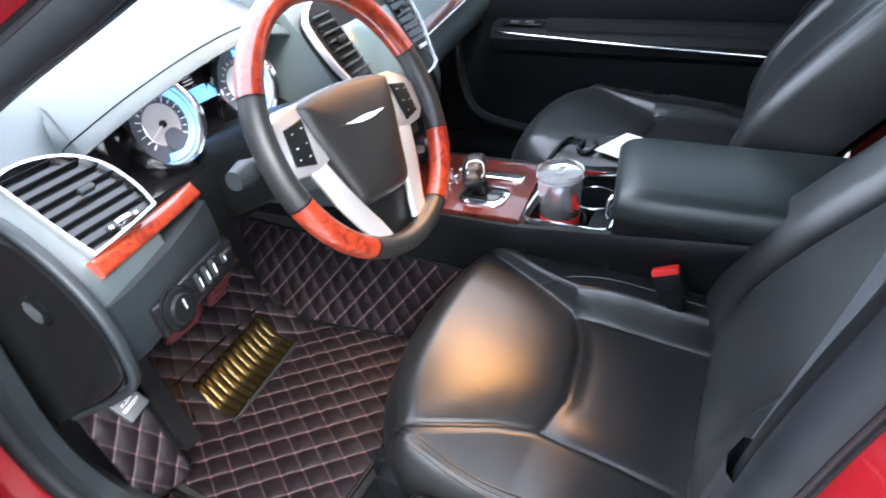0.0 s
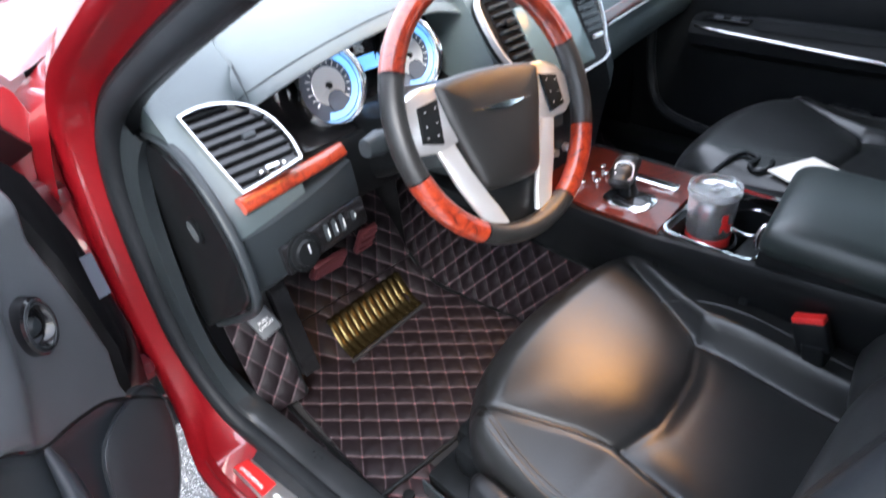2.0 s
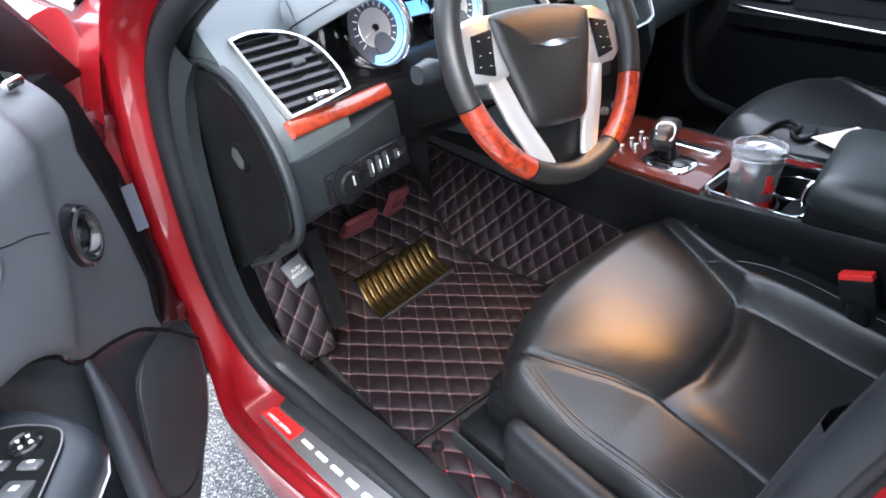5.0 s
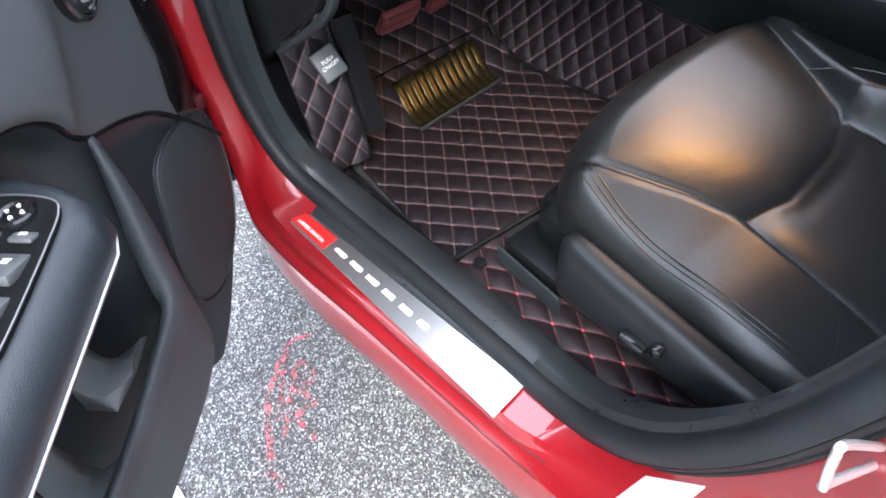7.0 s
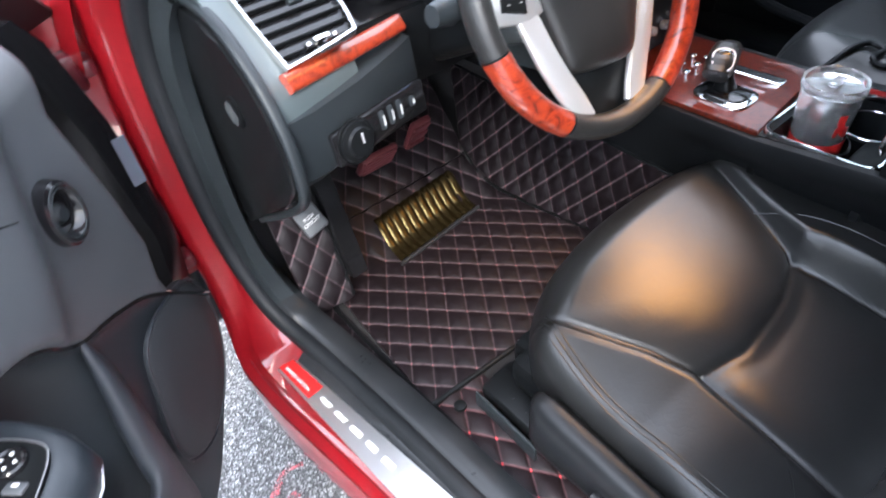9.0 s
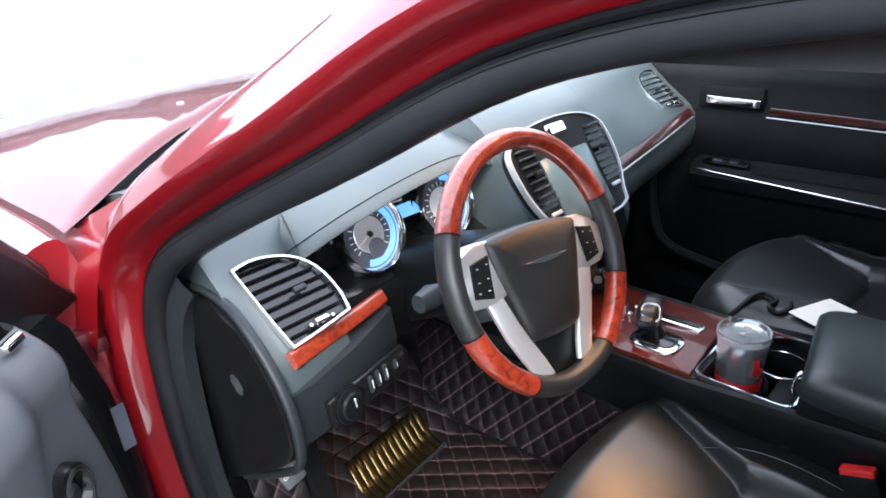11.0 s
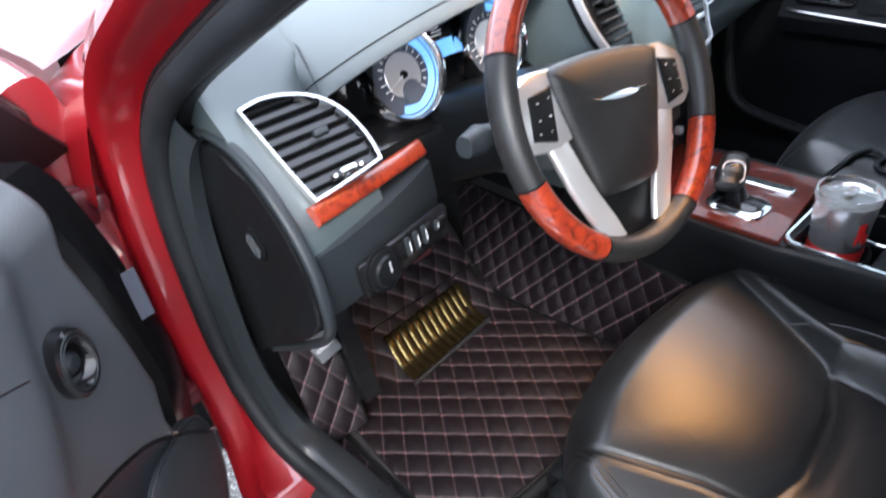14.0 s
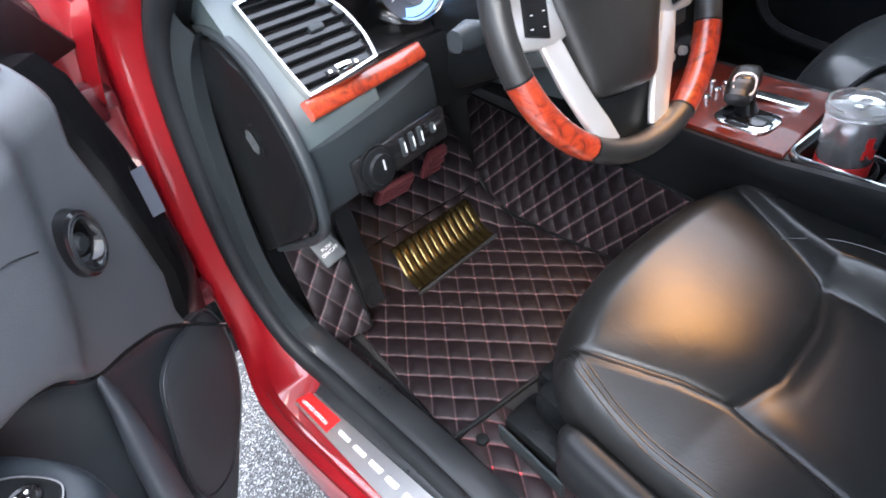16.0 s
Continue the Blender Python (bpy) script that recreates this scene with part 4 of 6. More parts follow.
part("cluster_panel", b, GLOSSBLACK, dash)


def gauge(x):
    gm = frame_m(V(x, 0.372, 0.940), (1, 0, 0), (0, 0.30, 0.954))
    b = B()
    lathe(b, [(0.0, -0.01), (0.066, -0.01), (0.066, 0.020), (0.062, 0.026), (0.058, 0.020), (0.056, 0.004), (0.0, 0.004)], 40, gm)
    g = part("gauge", b, CHROME, dash, "round chrome gauge with a blue glowing rim")
    b = B()
    lathe(b, [(0.0, 0.0045), (0.0555, 0.0045), (0.0555, 0.0055), (0.0, 0.0055)], 40, gm)
    part("dial", b, GAUGEFACE, g)
    b = B()
    n = 30
    rows = [[gm @ V(r * math.cos(a), r * math.sin(a), 0.0075) for r in (0.043, 0.0550)] for a in [radians(-110 + 190 * k / n) for k in range(n + 1)]]
    loft(b, rows, ring_closed=False, caps=False)
    part("blue_rim", b, BLUE, g, "glowing blue gauge rim")
    b = B()
    lathe(b, [(0.0, 0.0058), (0.030, 0.0058), (0.031, 0.0066), (0.030, 0.0074), (0.0, 0.0074)], 32, gm)
    part("inner_dial", b, SILVER, g)
    b = B()
    lathe(b, [(0.0, 0.0), (0.017, 0.0), (0.017, 0.002), (0.0, 0.002)], 24, gm @ Matrix.Translation((0.006, -0.026, 0.0076)))
    part("small_dial", b, GAUGEFACE, g)
    b = B()
    lathe(b, [(0.0, 0.0), (0.006, 0.0), (0.005, 0.004), (0.0, 0.004)], 16, gm @ Matrix.Translation((0, 0, 0.0076)))
    part("hub", b, DARK, g)
    b = B()
    prism(b, [(-0.0015, -0.006), (0.0015, -0.006), (0.0006, 0.036), (-0.0006, 0.036)], 0.010, 0.0108, gm @ Matrix.Rotation(radians(115), 4, "Z"))
    part("needle", b, WHITE, g)
    for k in range(17):
        a = radians(-40 + 260 * k / 16)
        b = B()
        box(b, (0.0375, 0, 0.0066), (0.008 if k % 2 == 0 else 0.005, 0.0016, 0.0008), gm @ Matrix.Rotation(a, 4, "Z"))
        part("tick", b, WHITE, g)


GAUGEFACE = mat_new("gauge_face", (0.07, 0.08, 0.10), 0.25)
gauge(-0.445)
gauge(-0.270)
dm = frame_m(V(-0.357, 0.385, 0.967), (1, 0, 0), (0, 0.30, 0.954))
b = B()
box(b, (0, 0, 0), (0.052, 0.062, 0.006), dm, 0.002)
disp = part("info_display", b, GLOSSBLACK, dash)
b = B()
box(b, (0.0, -0.016, 0.0035), (0.044, 0.024, 0.001), dm)
part("blue_field", b, BLUE, disp)
for k in range(5):
    b = B()
    box(b, (-0.006 + 0.002 * (k % 2), 0.004 + 0.005 * k, 0.0035), (0.022 - 0.003 * (k % 3), 0.0024, 0.001), dm)
    part("text_line", b, WHITE, disp)
lettering("trim_lettering", "LIMITED", 0.017, frame_m(V(-0.357, 0.352, 0.8935), (1, 0, 0), (0, 0.7, 0.7)), REDGLOW, dash)

# centre stack
SU = V(0, 0.53, 0.85)
SM = frame_m(V(-0.014, 0.279, 0.996), (1, 0, 0), SU)
SO = [(-0.162, 0.0), (-0.152, 0.030), (-0.110, 0.054), (-0.04, 0.066), (0.04, 0.066), (0.110, 0.054), (0.150, 0.030), (0.162, -0.01), (0.155, -0.07), (0.130, -0.125), (0.10, -0.16), (-0.10, -0.16), (-0.130, -0.125), (-0.155, -0.07)]
SO = [tuple(p.xy) for p in smooth_path([(*p, 0) for p in SO], 3, True)]
b = B()
ring_prism(b, SO, [(x * 0.965, (t + 0.04) * 0.955 - 0.04) for x, t in SO], -0.006, 0.006, SM)
stack = part("centre_fascia", b, SILVER, dash, "black centre stack with a silver surround")
b = B()
prism(b, [(x * 0.97, (t + 0.04) * 0.96 - 0.04) for x, t in SO], -0.02, 0.001, SM)
part("face", b, DARK, stack)
b = B()
box(b, (-0.004, -0.078, 0.002), (0.158, 0.142, 0.006), SM, 0.003)
part("screen", b, SCREEN, stack, "blank touchscreen with reflected grey in its colour")
b = B()
box(b, (0.002, 0.040, 0.004), (0.062, 0.026, 0.012), SM, 0.006, 3)
clock = part("clock", b, CHROME, stack, "small chrome analogue clock")
b = B()
box(b, (0.002, 0.040, 0.0105), (0.046, 0.017, 0.001), SM, 0.0004)
part("clock_face", b, WHITE, clock)
for s in (-1, 1):
    for k in range(8):
        b = B()
        box(b, (s * (0.118 - 0.0015 * k), 0.022 - 0.0155 * k, 0.005), (0.046, 0.0045, 0.012), SM, 0.001, 1)
        part("stack_slat", b, PLASTIC, stack)
    b = B()
    box(b, (s * 0.113, -0.035, 0.0015), (0.054, 0.125, 0.002), SM)
    part("stack_vent_cavity", b, GLOSSBLACK, stack)
    b = B()
    box(b, (s * 0.113, -0.028, 0.014), (0.022, 0.012, 0.008), SM, 0.003)
    part("stack_vent_slider", b, DARK, stack)
    b = B()
    box(b, (s * 0.106, -0.110, 0.006), (0.030, 0.008, 0.006), SM, 0.002)
    part("stack_thumb_wheel", b, SILVER, stack)
b = B()
loft(b, [[V(x, 0.225, 0.865), V(x, 0.205, 0.80), V(x, 0.225, 0.70), V(x, 0.235, 0.64), V(x, 0.35, 0.62)] for x in (-0.13, -0.10, 0, 0.10, 0.13)], ring_closed=False, caps=False)
part("climate_panel", b, DARK, dash)
for k in range(5):
    b = B()
    lathe(b, [(0, 0), (0.009, 0), (0.008, 0.010), (0, 0.011)], 14, frame_m(V(-0.075 + 0.037 * k, 0.222, 0.70), (1, 0, 0), (0, 0.2, 1)))
    part("climate_button", b, SILVER, dash)
# steering column
b = B()
loft(b, [[V(x, y - 0.004, z) for y, z in ((0.40, 0.8745), (0.327, 0.8655), (0.322, 0.858), (0.322, 0.825), (0.327, 0.78), (0.342, 0.744), (0.45, 0.676))] for x in (-0.568, -0.50, -0.42, -0.34, -0.26, -0.195)], ring_closed=False, caps=False)
part("column_surround", b, DARK, dash, "black plastic panel round the steering column")
b = B()
sweep(b, [(-0.355, 0.125, 0.921), (-0.355, 0.20, 0.89), (-0.355, 0.30, 0.85), (-0.355, 0.42, 0.80)], lambda i: rrect(0.115 + 0.008 * i, 0.10 + 0.015 * i, 0.03), up=(0, 0, 1))
part("column_shroud", b, DARK, dash)
b = B()
sweep(b, [(-0.42, 0.150, 0.925), (-0.47, 0.145, 0.930), (-0.510, 0.138, 0.936), (-0.530, 0.134, 0.938), (-0.556, 0.130, 0.940)], lambda i: rrect((0.016, 0.020, 0.024, 0.030, 0.022)[i], (0.014, 0.018, 0.022, 0.034, 0.024)[i], (0.006, 0.008, 0.010, 0.013, 0.010)[i], 5), up=(0, 0, 1))
part("signal_stalk", b, PLASTIC, dash, "grey turn signal stalk")

# ---- steering wheel ----
WC = V(-0.355, 0.080, 0.941)
WN = V(0.02, -0.917, 0.399).normalized()
WX = WN.cross(V(0, 0, 1)).normalized()
WX = WX if WX.x > 0 else -WX
WY = WN.cross(WX)
WXR = WX * math.cos(radians(-8)) + WY * math.sin(radians(-8))
WM = frame_m(WC, WXR, WN.cross(WXR))
wheel = thing("steering_wheel", WC, "black leather and burl wood steering wheel with silver spokes", "steering wheel")


def rim(name, a0, a1, mat, r, label=""):
    b = B()
    n = max(6, int(abs(a1 - a0) / 4))
    path = [WM @ V(0.1805 * math.sin(radians(a0 + (a1 - a0) * k / n)), 0.1805 * math.cos(radians(a0 + (a1 - a0) * k / n)), 0) for k in range(n + 1)]
    sweep(b, path, circle(r, 16, r * 1.15), up=WN)
    return part(name, b, mat, wheel, label)


for a0, a1, wood in ((-67.7, 67.7, 1), (67.7, 110, 0), (110, 151, 1), (151, 209, 0), (209, 250, 1), (250, 292.3, 0)):
    if wood:
        rim("wood_rim", a0, a1, BURL, 0.0160, "glossy red burl wood rim section")
    else:
        rim("leather_rim", a0, a1, WHEELLEATHER, 0.0156)
for a in (-67.7, 67.7, 110, 151, 209, 250):
    rim("rim_joint", a - 0.4, a + 0.4, DARK, 0.0163)
HUB = [(-0.098, 0.047), (-0.06, 0.054), (0, 0.057), (0.06, 0.054), (0.098, 0.047), (0.101, 0.036), (0.093, 0.0), (0.082, -0.032), (0.071, -0.065), (0.060, -0.097), (0.045, -0.110), (0, -0.113),
       (-0.045, -0.110), (-0.060, -0.097), (-0.071, -0.065), (-0.082, -0.032), (-0.093, 0.0), (-0.101, 0.036)]
b = B()
outline = [p.xy for p in smooth_path([(*p, 0) for p in HUB], 3, True)]
rings = [(1.0, -0.04), (1.0, -0.014), (0.985, -0.006), (0.95, -0.001), (0.85, 0.003), (0.6, 0.007), (0.3, 0.009)]
vs = loft(b, [[WM @ V(p.x * s, (p.y + 0.02) * s - 0.02, d) for p in outline] for s, d in rings])
part("airbag_cover", b, WHEELLEATHER, wheel, "black grained airbag cover", 60)
b = B()
prism(b, [(-0.060, 0.003), (-0.020, -0.003), (-0.010, -0.005), (0.010, -0.005), (0.020, -0.003), (0.060, 0.003), (0.024, 0.0025), (0.010, 0.004), (-0.010, 0.004), (-0.024, 0.0025)], 0.006, 0.0115, WM, 0.001, 1)
part("winged_emblem", b, CHROME, wheel, "winged chrome emblem")
for s in (-1, 1):
    b = B()
    prism(b, [(s * 0.086, 0.049), (s * 0.120, 0.049), (s * 0.150, 0.037), (s * 0.168, 0.020), (s * 0.168, -0.022), (s * 0.150, -0.036), (s * 0.104, -0.040), (s * 0.078, -0.032)], -0.034, -0.006, WM, 0.006)
    spoke = part("side_spoke", b, SILVER, wheel, "silver spoke with thumb buttons")
    b = B()
    prism(b, [(s * 0.103, 0.030), (s * 0.138, 0.024), (s * 0.143, -0.022), (s * 0.110, -0.029)], -0.008, -0.0005, WM, 0.003)
    pad = part("button_pad", b, DARK, spoke)
    for u, v in ((0.112, 0.019), (0.131, 0.016), (0.115, 0.000), (0.133, -0.002), (0.118, -0.016), (0.136, -0.016)):
        b = B()
        box(b, (s * u, v, 0.0), (0.0030, 0.0011, 0.002), WM, 0.0003, 1)
        part("button_mark", b, WHITE, spoke)
    b = B()
    prism(b, [(s * 0.092, -0.036), (s * 0.152, -0.034), (s * 0.146, -0.054), (s * 0.098, -0.060)], -0.036, -0.014, WM, 0.004)
    part("spoke_underside", b, PLASTIC, spoke)
    b = B()
    sweep(b, [WM @ V(s * 0.112, 0.000, -0.018), WM @ V(s * 0.104, -0.035, -0.012), WM @ V(s * 0.086, -0.082, -0.011), WM @ V(s * 0.068, -0.118, -0.010), WM @ V(s * 0.055, -0.143, -0.008), WM @ V(s * 0.046, -0.166, -0.006)],
          lambda i: rrect((0.022, 0.032, 0.034, 0.034, 0.034, 0.034)[i], 0.010, 0.004), up=WN)
    part("lower_spoke", b, SILVER, wheel, "satin silver lower spoke")
b = B()
prism(b, [(-0.062, -0.090), (0.062, -0.090), (0.040, -0.170), (-0.040, -0.170)], -0.034, -0.014, WM, 0.006)
part("spoke_filler", b, DARK, wheel)
b = B()
sweep(b, [WC - WN * 0.02, WC - WN * 0.07], circle(0.05, 20), up=WX)
part("hub_back", b, DARK, wheel)


# ---- centre console ----
console = thing("centre_console", (0.02, -0.1, 0.34), "black centre console with wood trim and cup holders", "console")
side = lambda y: 0.644 + 0.02 * max(0, -y - 0.05) / 0.2
for xs in ((-0.118, -0.098), (0.125, 0.150)):
    b = B()
    sgn = 1 if xs[0] < 0 else 0
    loft(b, [[V(xs[0] + 0.085 * k, y, 0.34), V(xs[0] + 0.070 * k, y, 0.50), V(xs[0] + 0.022 * k, y, 0.585), V(xs[0] + 0.002 * k, y, side(y) - 0.03), V(xs[0], y, side(y) - 0.012), V(xs[0] + 0.006, y, side(y)), V(xs[1], y, side(y)), V(xs[1] + 0.09 * k, y, 0.34)]
             for y, k in ((0.34, 0), (0.22, 0), (0.12, 0), (0.08, 0.3 * sgn), (0.03, 0.8 * sgn), (0.0, sgn), (-0.055, sgn), (-0.12, sgn), (-0.22, sgn), (-0.45, sgn), (-0.75, sgn))])
    part("side_wall", b, DARK, console)
b = B()
box(b, (0.056, 0.12, 0.50), (0.15, 0.36, 0.26))
box(b, (0.014, 0.22, 0.50), (0.236, 0.20, 0.26))
part("front_block", b, DARK, console)
b = B()
box(b, (0.060, -0.50, 0.50), (0.14, 0.56, 0.30))
part("bin", b, DARK, console)
b = B()
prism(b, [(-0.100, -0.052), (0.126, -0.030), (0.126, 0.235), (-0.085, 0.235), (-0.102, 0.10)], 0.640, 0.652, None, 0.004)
wood = part("wood_panel", b, SHADEBURL, console, "glossy red burl wood panel with shade in its colour")
# cup tray: frame, floor, wells
TO = rrect(0.222, 0.168, 0.022, 4)
b = B()
ring_prism(b, TO, [(x * 0.94, y * 0.925) for x, y in TO], 0.636, 0.656, Matrix.Translation((0.014, -0.135, 0.0)))
tray = part("cup_holder", b, CHROME, console, "chrome-framed cup holder tray")
b = B()
box(b, (0.014, -0.135, 0.545), (0.22, 0.168, 0.01))
part("tray_floor", b, DARK, tray)
for y in (-0.056, -0.216):
    b = B()
    box(b, (0.014, y, 0.60), (0.22, 0.012, 0.09))
    part("tray_wall", b, DARK, tray)
for cx, cy in ((-0.01, -0.105), (0.078, -0.150)):
    b = B()
    lathe(b, [(0.050, 0.55), (0.050, 0.615), (0.046, 0.618), (0.044, 0.610), (0.043, 0.552)], 32, Matrix.Translation((cx, cy, 0)))
    part("cup_well", b, DARK, tray)
b = B()
sweep(b, [V(0.078 + 0.0465 * math.cos(a), -0.150 + 0.0465 * math.sin(a), 0.619) for a in [2 * math.pi * k / 36 for k in range(36)]], circle(0.0014, 6), up=(0, 0, 1), closed=True)
part("well_ring", b, CHROME, tray)
b = B()
box(b, (-0.02, -0.185, 0.607), (0.14, 0.05, 0.022), None, 0.008)
part("tray_divider", b, DARK, tray)
# shifter
b = B()
prism(b, rrect(0.074, 0.096, 0.024, 4), 0.650, 0.657, Matrix.Translation((-0.036, 0.042, 0)), 0.003)
gate = part("shift_gate", b, CHROME, console, "chrome shift gate")
b = B()
prism(b, rrect(0.052, 0.078, 0.018, 4), 0.656, 0.660, Matrix.Translation((-0.033, 0.044, 0)), 0.002)
part("gate_boot", b, GLOSSBLACK, gate)
b = B()
sweep(b, [(-0.026, 0.050, 0.655), (-0.022, 0.056, 0.675), (-0.016, 0.062, 0.690)], lambda i: rrect((0.034, 0.024, 0.026)[i], (0.034, 0.024, 0.030)[i], 0.008), up=(0, 1, 0))
part("shift_lever", b, DARK, gate)
b = B()
sweep(b, smooth_path([(0.038, 0.086, 0.690), (0.030, 0.084, 0.693), (0.004, 0.076, 0.700), (-0.022, 0.068, 0.699), (-0.042, 0.062, 0.692), (-0.052, 0.059, 0.686)], 4), lambda i: rrect((0.028, 0.040, 0.046, 0.046, 0.040, 0.024)[i // 4], (0.022, 0.034, 0.042, 0.044, 0.036, 0.018)[i // 4], (0.010, 0.014, 0.016, 0.016, 0.014, 0.008)[i // 4], 4), up=(0.35, 0.1, 1))
part("shift_knob", b, WHEELLEATHER, gate, "black leather shift knob with a chrome face", 60)
KF = frame_m(V(-0.037, 0.058, 0.7085), V(-0.70, -0.42, 0.58).cross(V(0, 0, 1)), V(-0.5, -0.3, -0.5))
FACE = [(x * (1 - 0.10 * y / 0.02), y) for x, y in rrect(0.036, 0.042, 0.015, 5)]
b = B()
ring_prism(b, FACE, [(x * 0.80, y * 0.82) for x, y in FACE], -0.004, 0.005, KF)
part("knob_cap", b, SILVER, gate)
b = B()
prism(b, [(x * 0.82, y * 0.84) for x, y in FACE], -0.004, 0.0025, KF)
part("knob_face", b, VENTCHROME, gate)
b = B()
prism(b, [(x, y - 0.006) for x, y in rrect(0.018, 0.012, 0.004, 4)], 0.002, 0.005, KF, 0.001)
part("knob_button", b, GLOSSBLACK, gate)
b = B()
prism(b, rrect(0.026, 0.094, 0.006), 0.650, 0.657, Matrix.Translation((0.050, 0.036, 0)) @ Matrix.Rotation(radians(3), 4, "Z"), 0.002)
slot = part("key_slot", b, CHROME, console, "chrome-edged storage slot")
b = B()
prism(b, rrect(0.014, 0.080, 0.004), 0.656, 0.6585, Matrix.Translation((0.050, 0.036, 0)) @ Matrix.Rotation(radians(3), 4, "Z"))
part("slot_mat", b, GLOSSBLACK, slot)
for x, y in ((-0.035, 0.150), (-0.014, 0.130), (0.006, 0.153), (0.020, 0.131), (0.044, 0.155), (0.052, 0.133)):
    b = B()
    lathe(b, [(0, 0), (0.007, 0), (0.0065, 0.007), (0.004, 0.009), (0, 0.009)], 14, Matrix.Translation((x, y, 0.651)))
    part("console_button", b, CHROME, console)
# armrest: a padded lid with a rounded front that runs slantwise across the tray
b = B()
rows = []
for y, g in ((-0.206, 0.0), (-0.207, 0.30), (-0.211, 0.55), (-0.219, 0.76), (-0.231, 0.90), (-0.248, 0.98), (-0.275, 1), (-0.36, 1), (-0.48, 1), (-0.60, 1), (-0.70, 0.97), (-0.74, 0.8)):
    bot, top = 0.698 - 0.012 * g, 0.706 + 0.040 * g
    slant = max(0.0, min(1.0, (y + 0.42) / 0.2))
    pts = ((-0.108, bot), (-0.117, bot + 0.006), (-0.119, bot + 0.5 * (top - bot)), (-0.114, top - 0.012 * g), (-0.104, top - 0.004 * g), (-0.085, top), (0.0, top + 0.003 * g), (0.105, top), (0.120, top - 0.005), (0.131, top - 0.016 * g), (0.134, bot + 0.006), (0.126, bot))
    rows.append([V(x * (0.95 + 0.05 * g), y + slant * (0.16 * (x + 0.11) - 0.016), z) for x, z in pts])
loft(b, rows)
part("armrest", b, ARMREST, console, "padded dark leather armrest lid", 60)
b = B()
loft(b, [[V(-0.098, y0, 0.60), V(-0.106, y0, 0.664), V(-0.104, y0, 0.688), V(0.128, y1, 0.688), V(0.130, y1, 0.60)] for y0, y1 in ((-0.224, -0.190), (-0.4, -0.4), (-0.74, -0.74))])
part("armrest_base", b, DARK, console)
b = B()
sweep(b, smooth_path([(-0.060, -0.214, 0.708), (-0.064, -0.208, 0.700), (-0.066, -0.206, 0.682), (-0.064, -0.208, 0.668)], 4), rrect(0.014, 0.006, 0.0025), up=(0, -1, 0))
part("latch", b, CHROME, console, "chrome lid latch")


# ---- travel mug in the tray ----
mug = thing("travel_mug", (-0.004, -0.102, 0.55), "steel travel mug with a clear lid in the cup holder", "mug")
MM = Matrix.Translation((-0.004, -0.102, 0.552))
b = B()
lathe(b, [(0.0, 0.0), (0.033, 0.0), (0.0345, 0.003), (0.0362, 0.034), (0.0366, 0.036), (0.0385, 0.075), (0.0405, 0.110), (0.0425, 0.140), (0.0430, 0.150), (0.0412, 0.151), (0.040, 0.13), (0.0, 0.128)], 48, MM)
part("cup", b, MUGSTEEL, mug, "", 50)
# Red reflection low on the steel, put on as a coloured band.
b = B()
lathe(b, [(0.0360, 0.046), (0.0390, 0.048), (0.0397, 0.072), (0.0384, 0.074)], 48, MM)
part("red_reflection", b, REDPL, mug, "red band round the foot, a painted reflection")
for a, h, w_ in ((-128, 0.098, 0.004), (-121, 0.106, 0.010), (-118, 0.120, 0.004), (-112, 0.100, 0.006), (-126, 0.120, 0.007), (-104, 0.096, 0.008)):
    b = B()
    box(b, (0.0368 + 0.055 * (h - 0.04), 0, h), (0.0012, w_, 0.015), MM @ Matrix.Rotation(radians(a), 4, "Z"))
    part("print_mark", b, REDPL, mug)
b = B()
lathe(b, [(0.0, 0.134), (0.0395, 0.134), (0.0395, 0.136), (0.0, 0.136)], 40, MM)
part("drink", b, DARK, mug, "dark drink under the lid")
b = B()
lathe(b, [(0.0, 0.152), (0.038, 0.152), (0.0395, 0.1515), (0.0445, 0.1515), (0.0455, 0.155), (0.0455, 0.164), (0.0440, 0.166), (0.0405, 0.164), (0.0390, 0.157), (0.0, 0.155)], 48, MM)
lid = part("lid", b, CLEAR, mug, "clear plastic press-in lid")
b = B()
box(b, (0.006, 0.0, 0.159), (0.034, 0.014, 0.006), MM, 0.0025)
part("slider", b, CLEAR, lid)


# ---- seats ----
OUT = [p.xy for p in smooth_path([(-0.570, -0.06, 0), (-0.580, -0.2, 0), (-0.580, -0.43, 0), (-0.50, -0.485, 0), (-0.31, -0.485, 0), (-0.12, -0.485, 0), (-0.03, -0.43, 0), (-0.022, -0.2, 0), (-0.022, -0.03, 0), (-0.05, 0.040, 0),
                                  (-0.12, 0.072, 0), (-0.30, 0.084, 0), (-0.43, 0.068, 0), (-0.50, 0.038, 0), (-0.545, -0.005, 0)], 24, True)]
SEAMS = [[(-0.533, 0.016), (-0.495, -0.062), (-0.455, -0.145), (-0.437, -0.203)], [(-0.437, -0.203), (-0.36, -0.222), (-0.25, -0.212), (-0.172, -0.182)], [(-0.172, -0.182), (-0.13, -0.08), (-0.095, 0.01), (-0.075, 0.06)],
         [(-0.437, -0.203), (-0.448, -0.33), (-0.458, -0.50)], [(-0.172, -0.182), (-0.160, -0.30), (-0.152, -0.50)]]


def step(a, b_, x):
    t = max(0.0, min(1.0, (x - a) / (b_ - a)))
    return t * t * (3 - 2 * t)


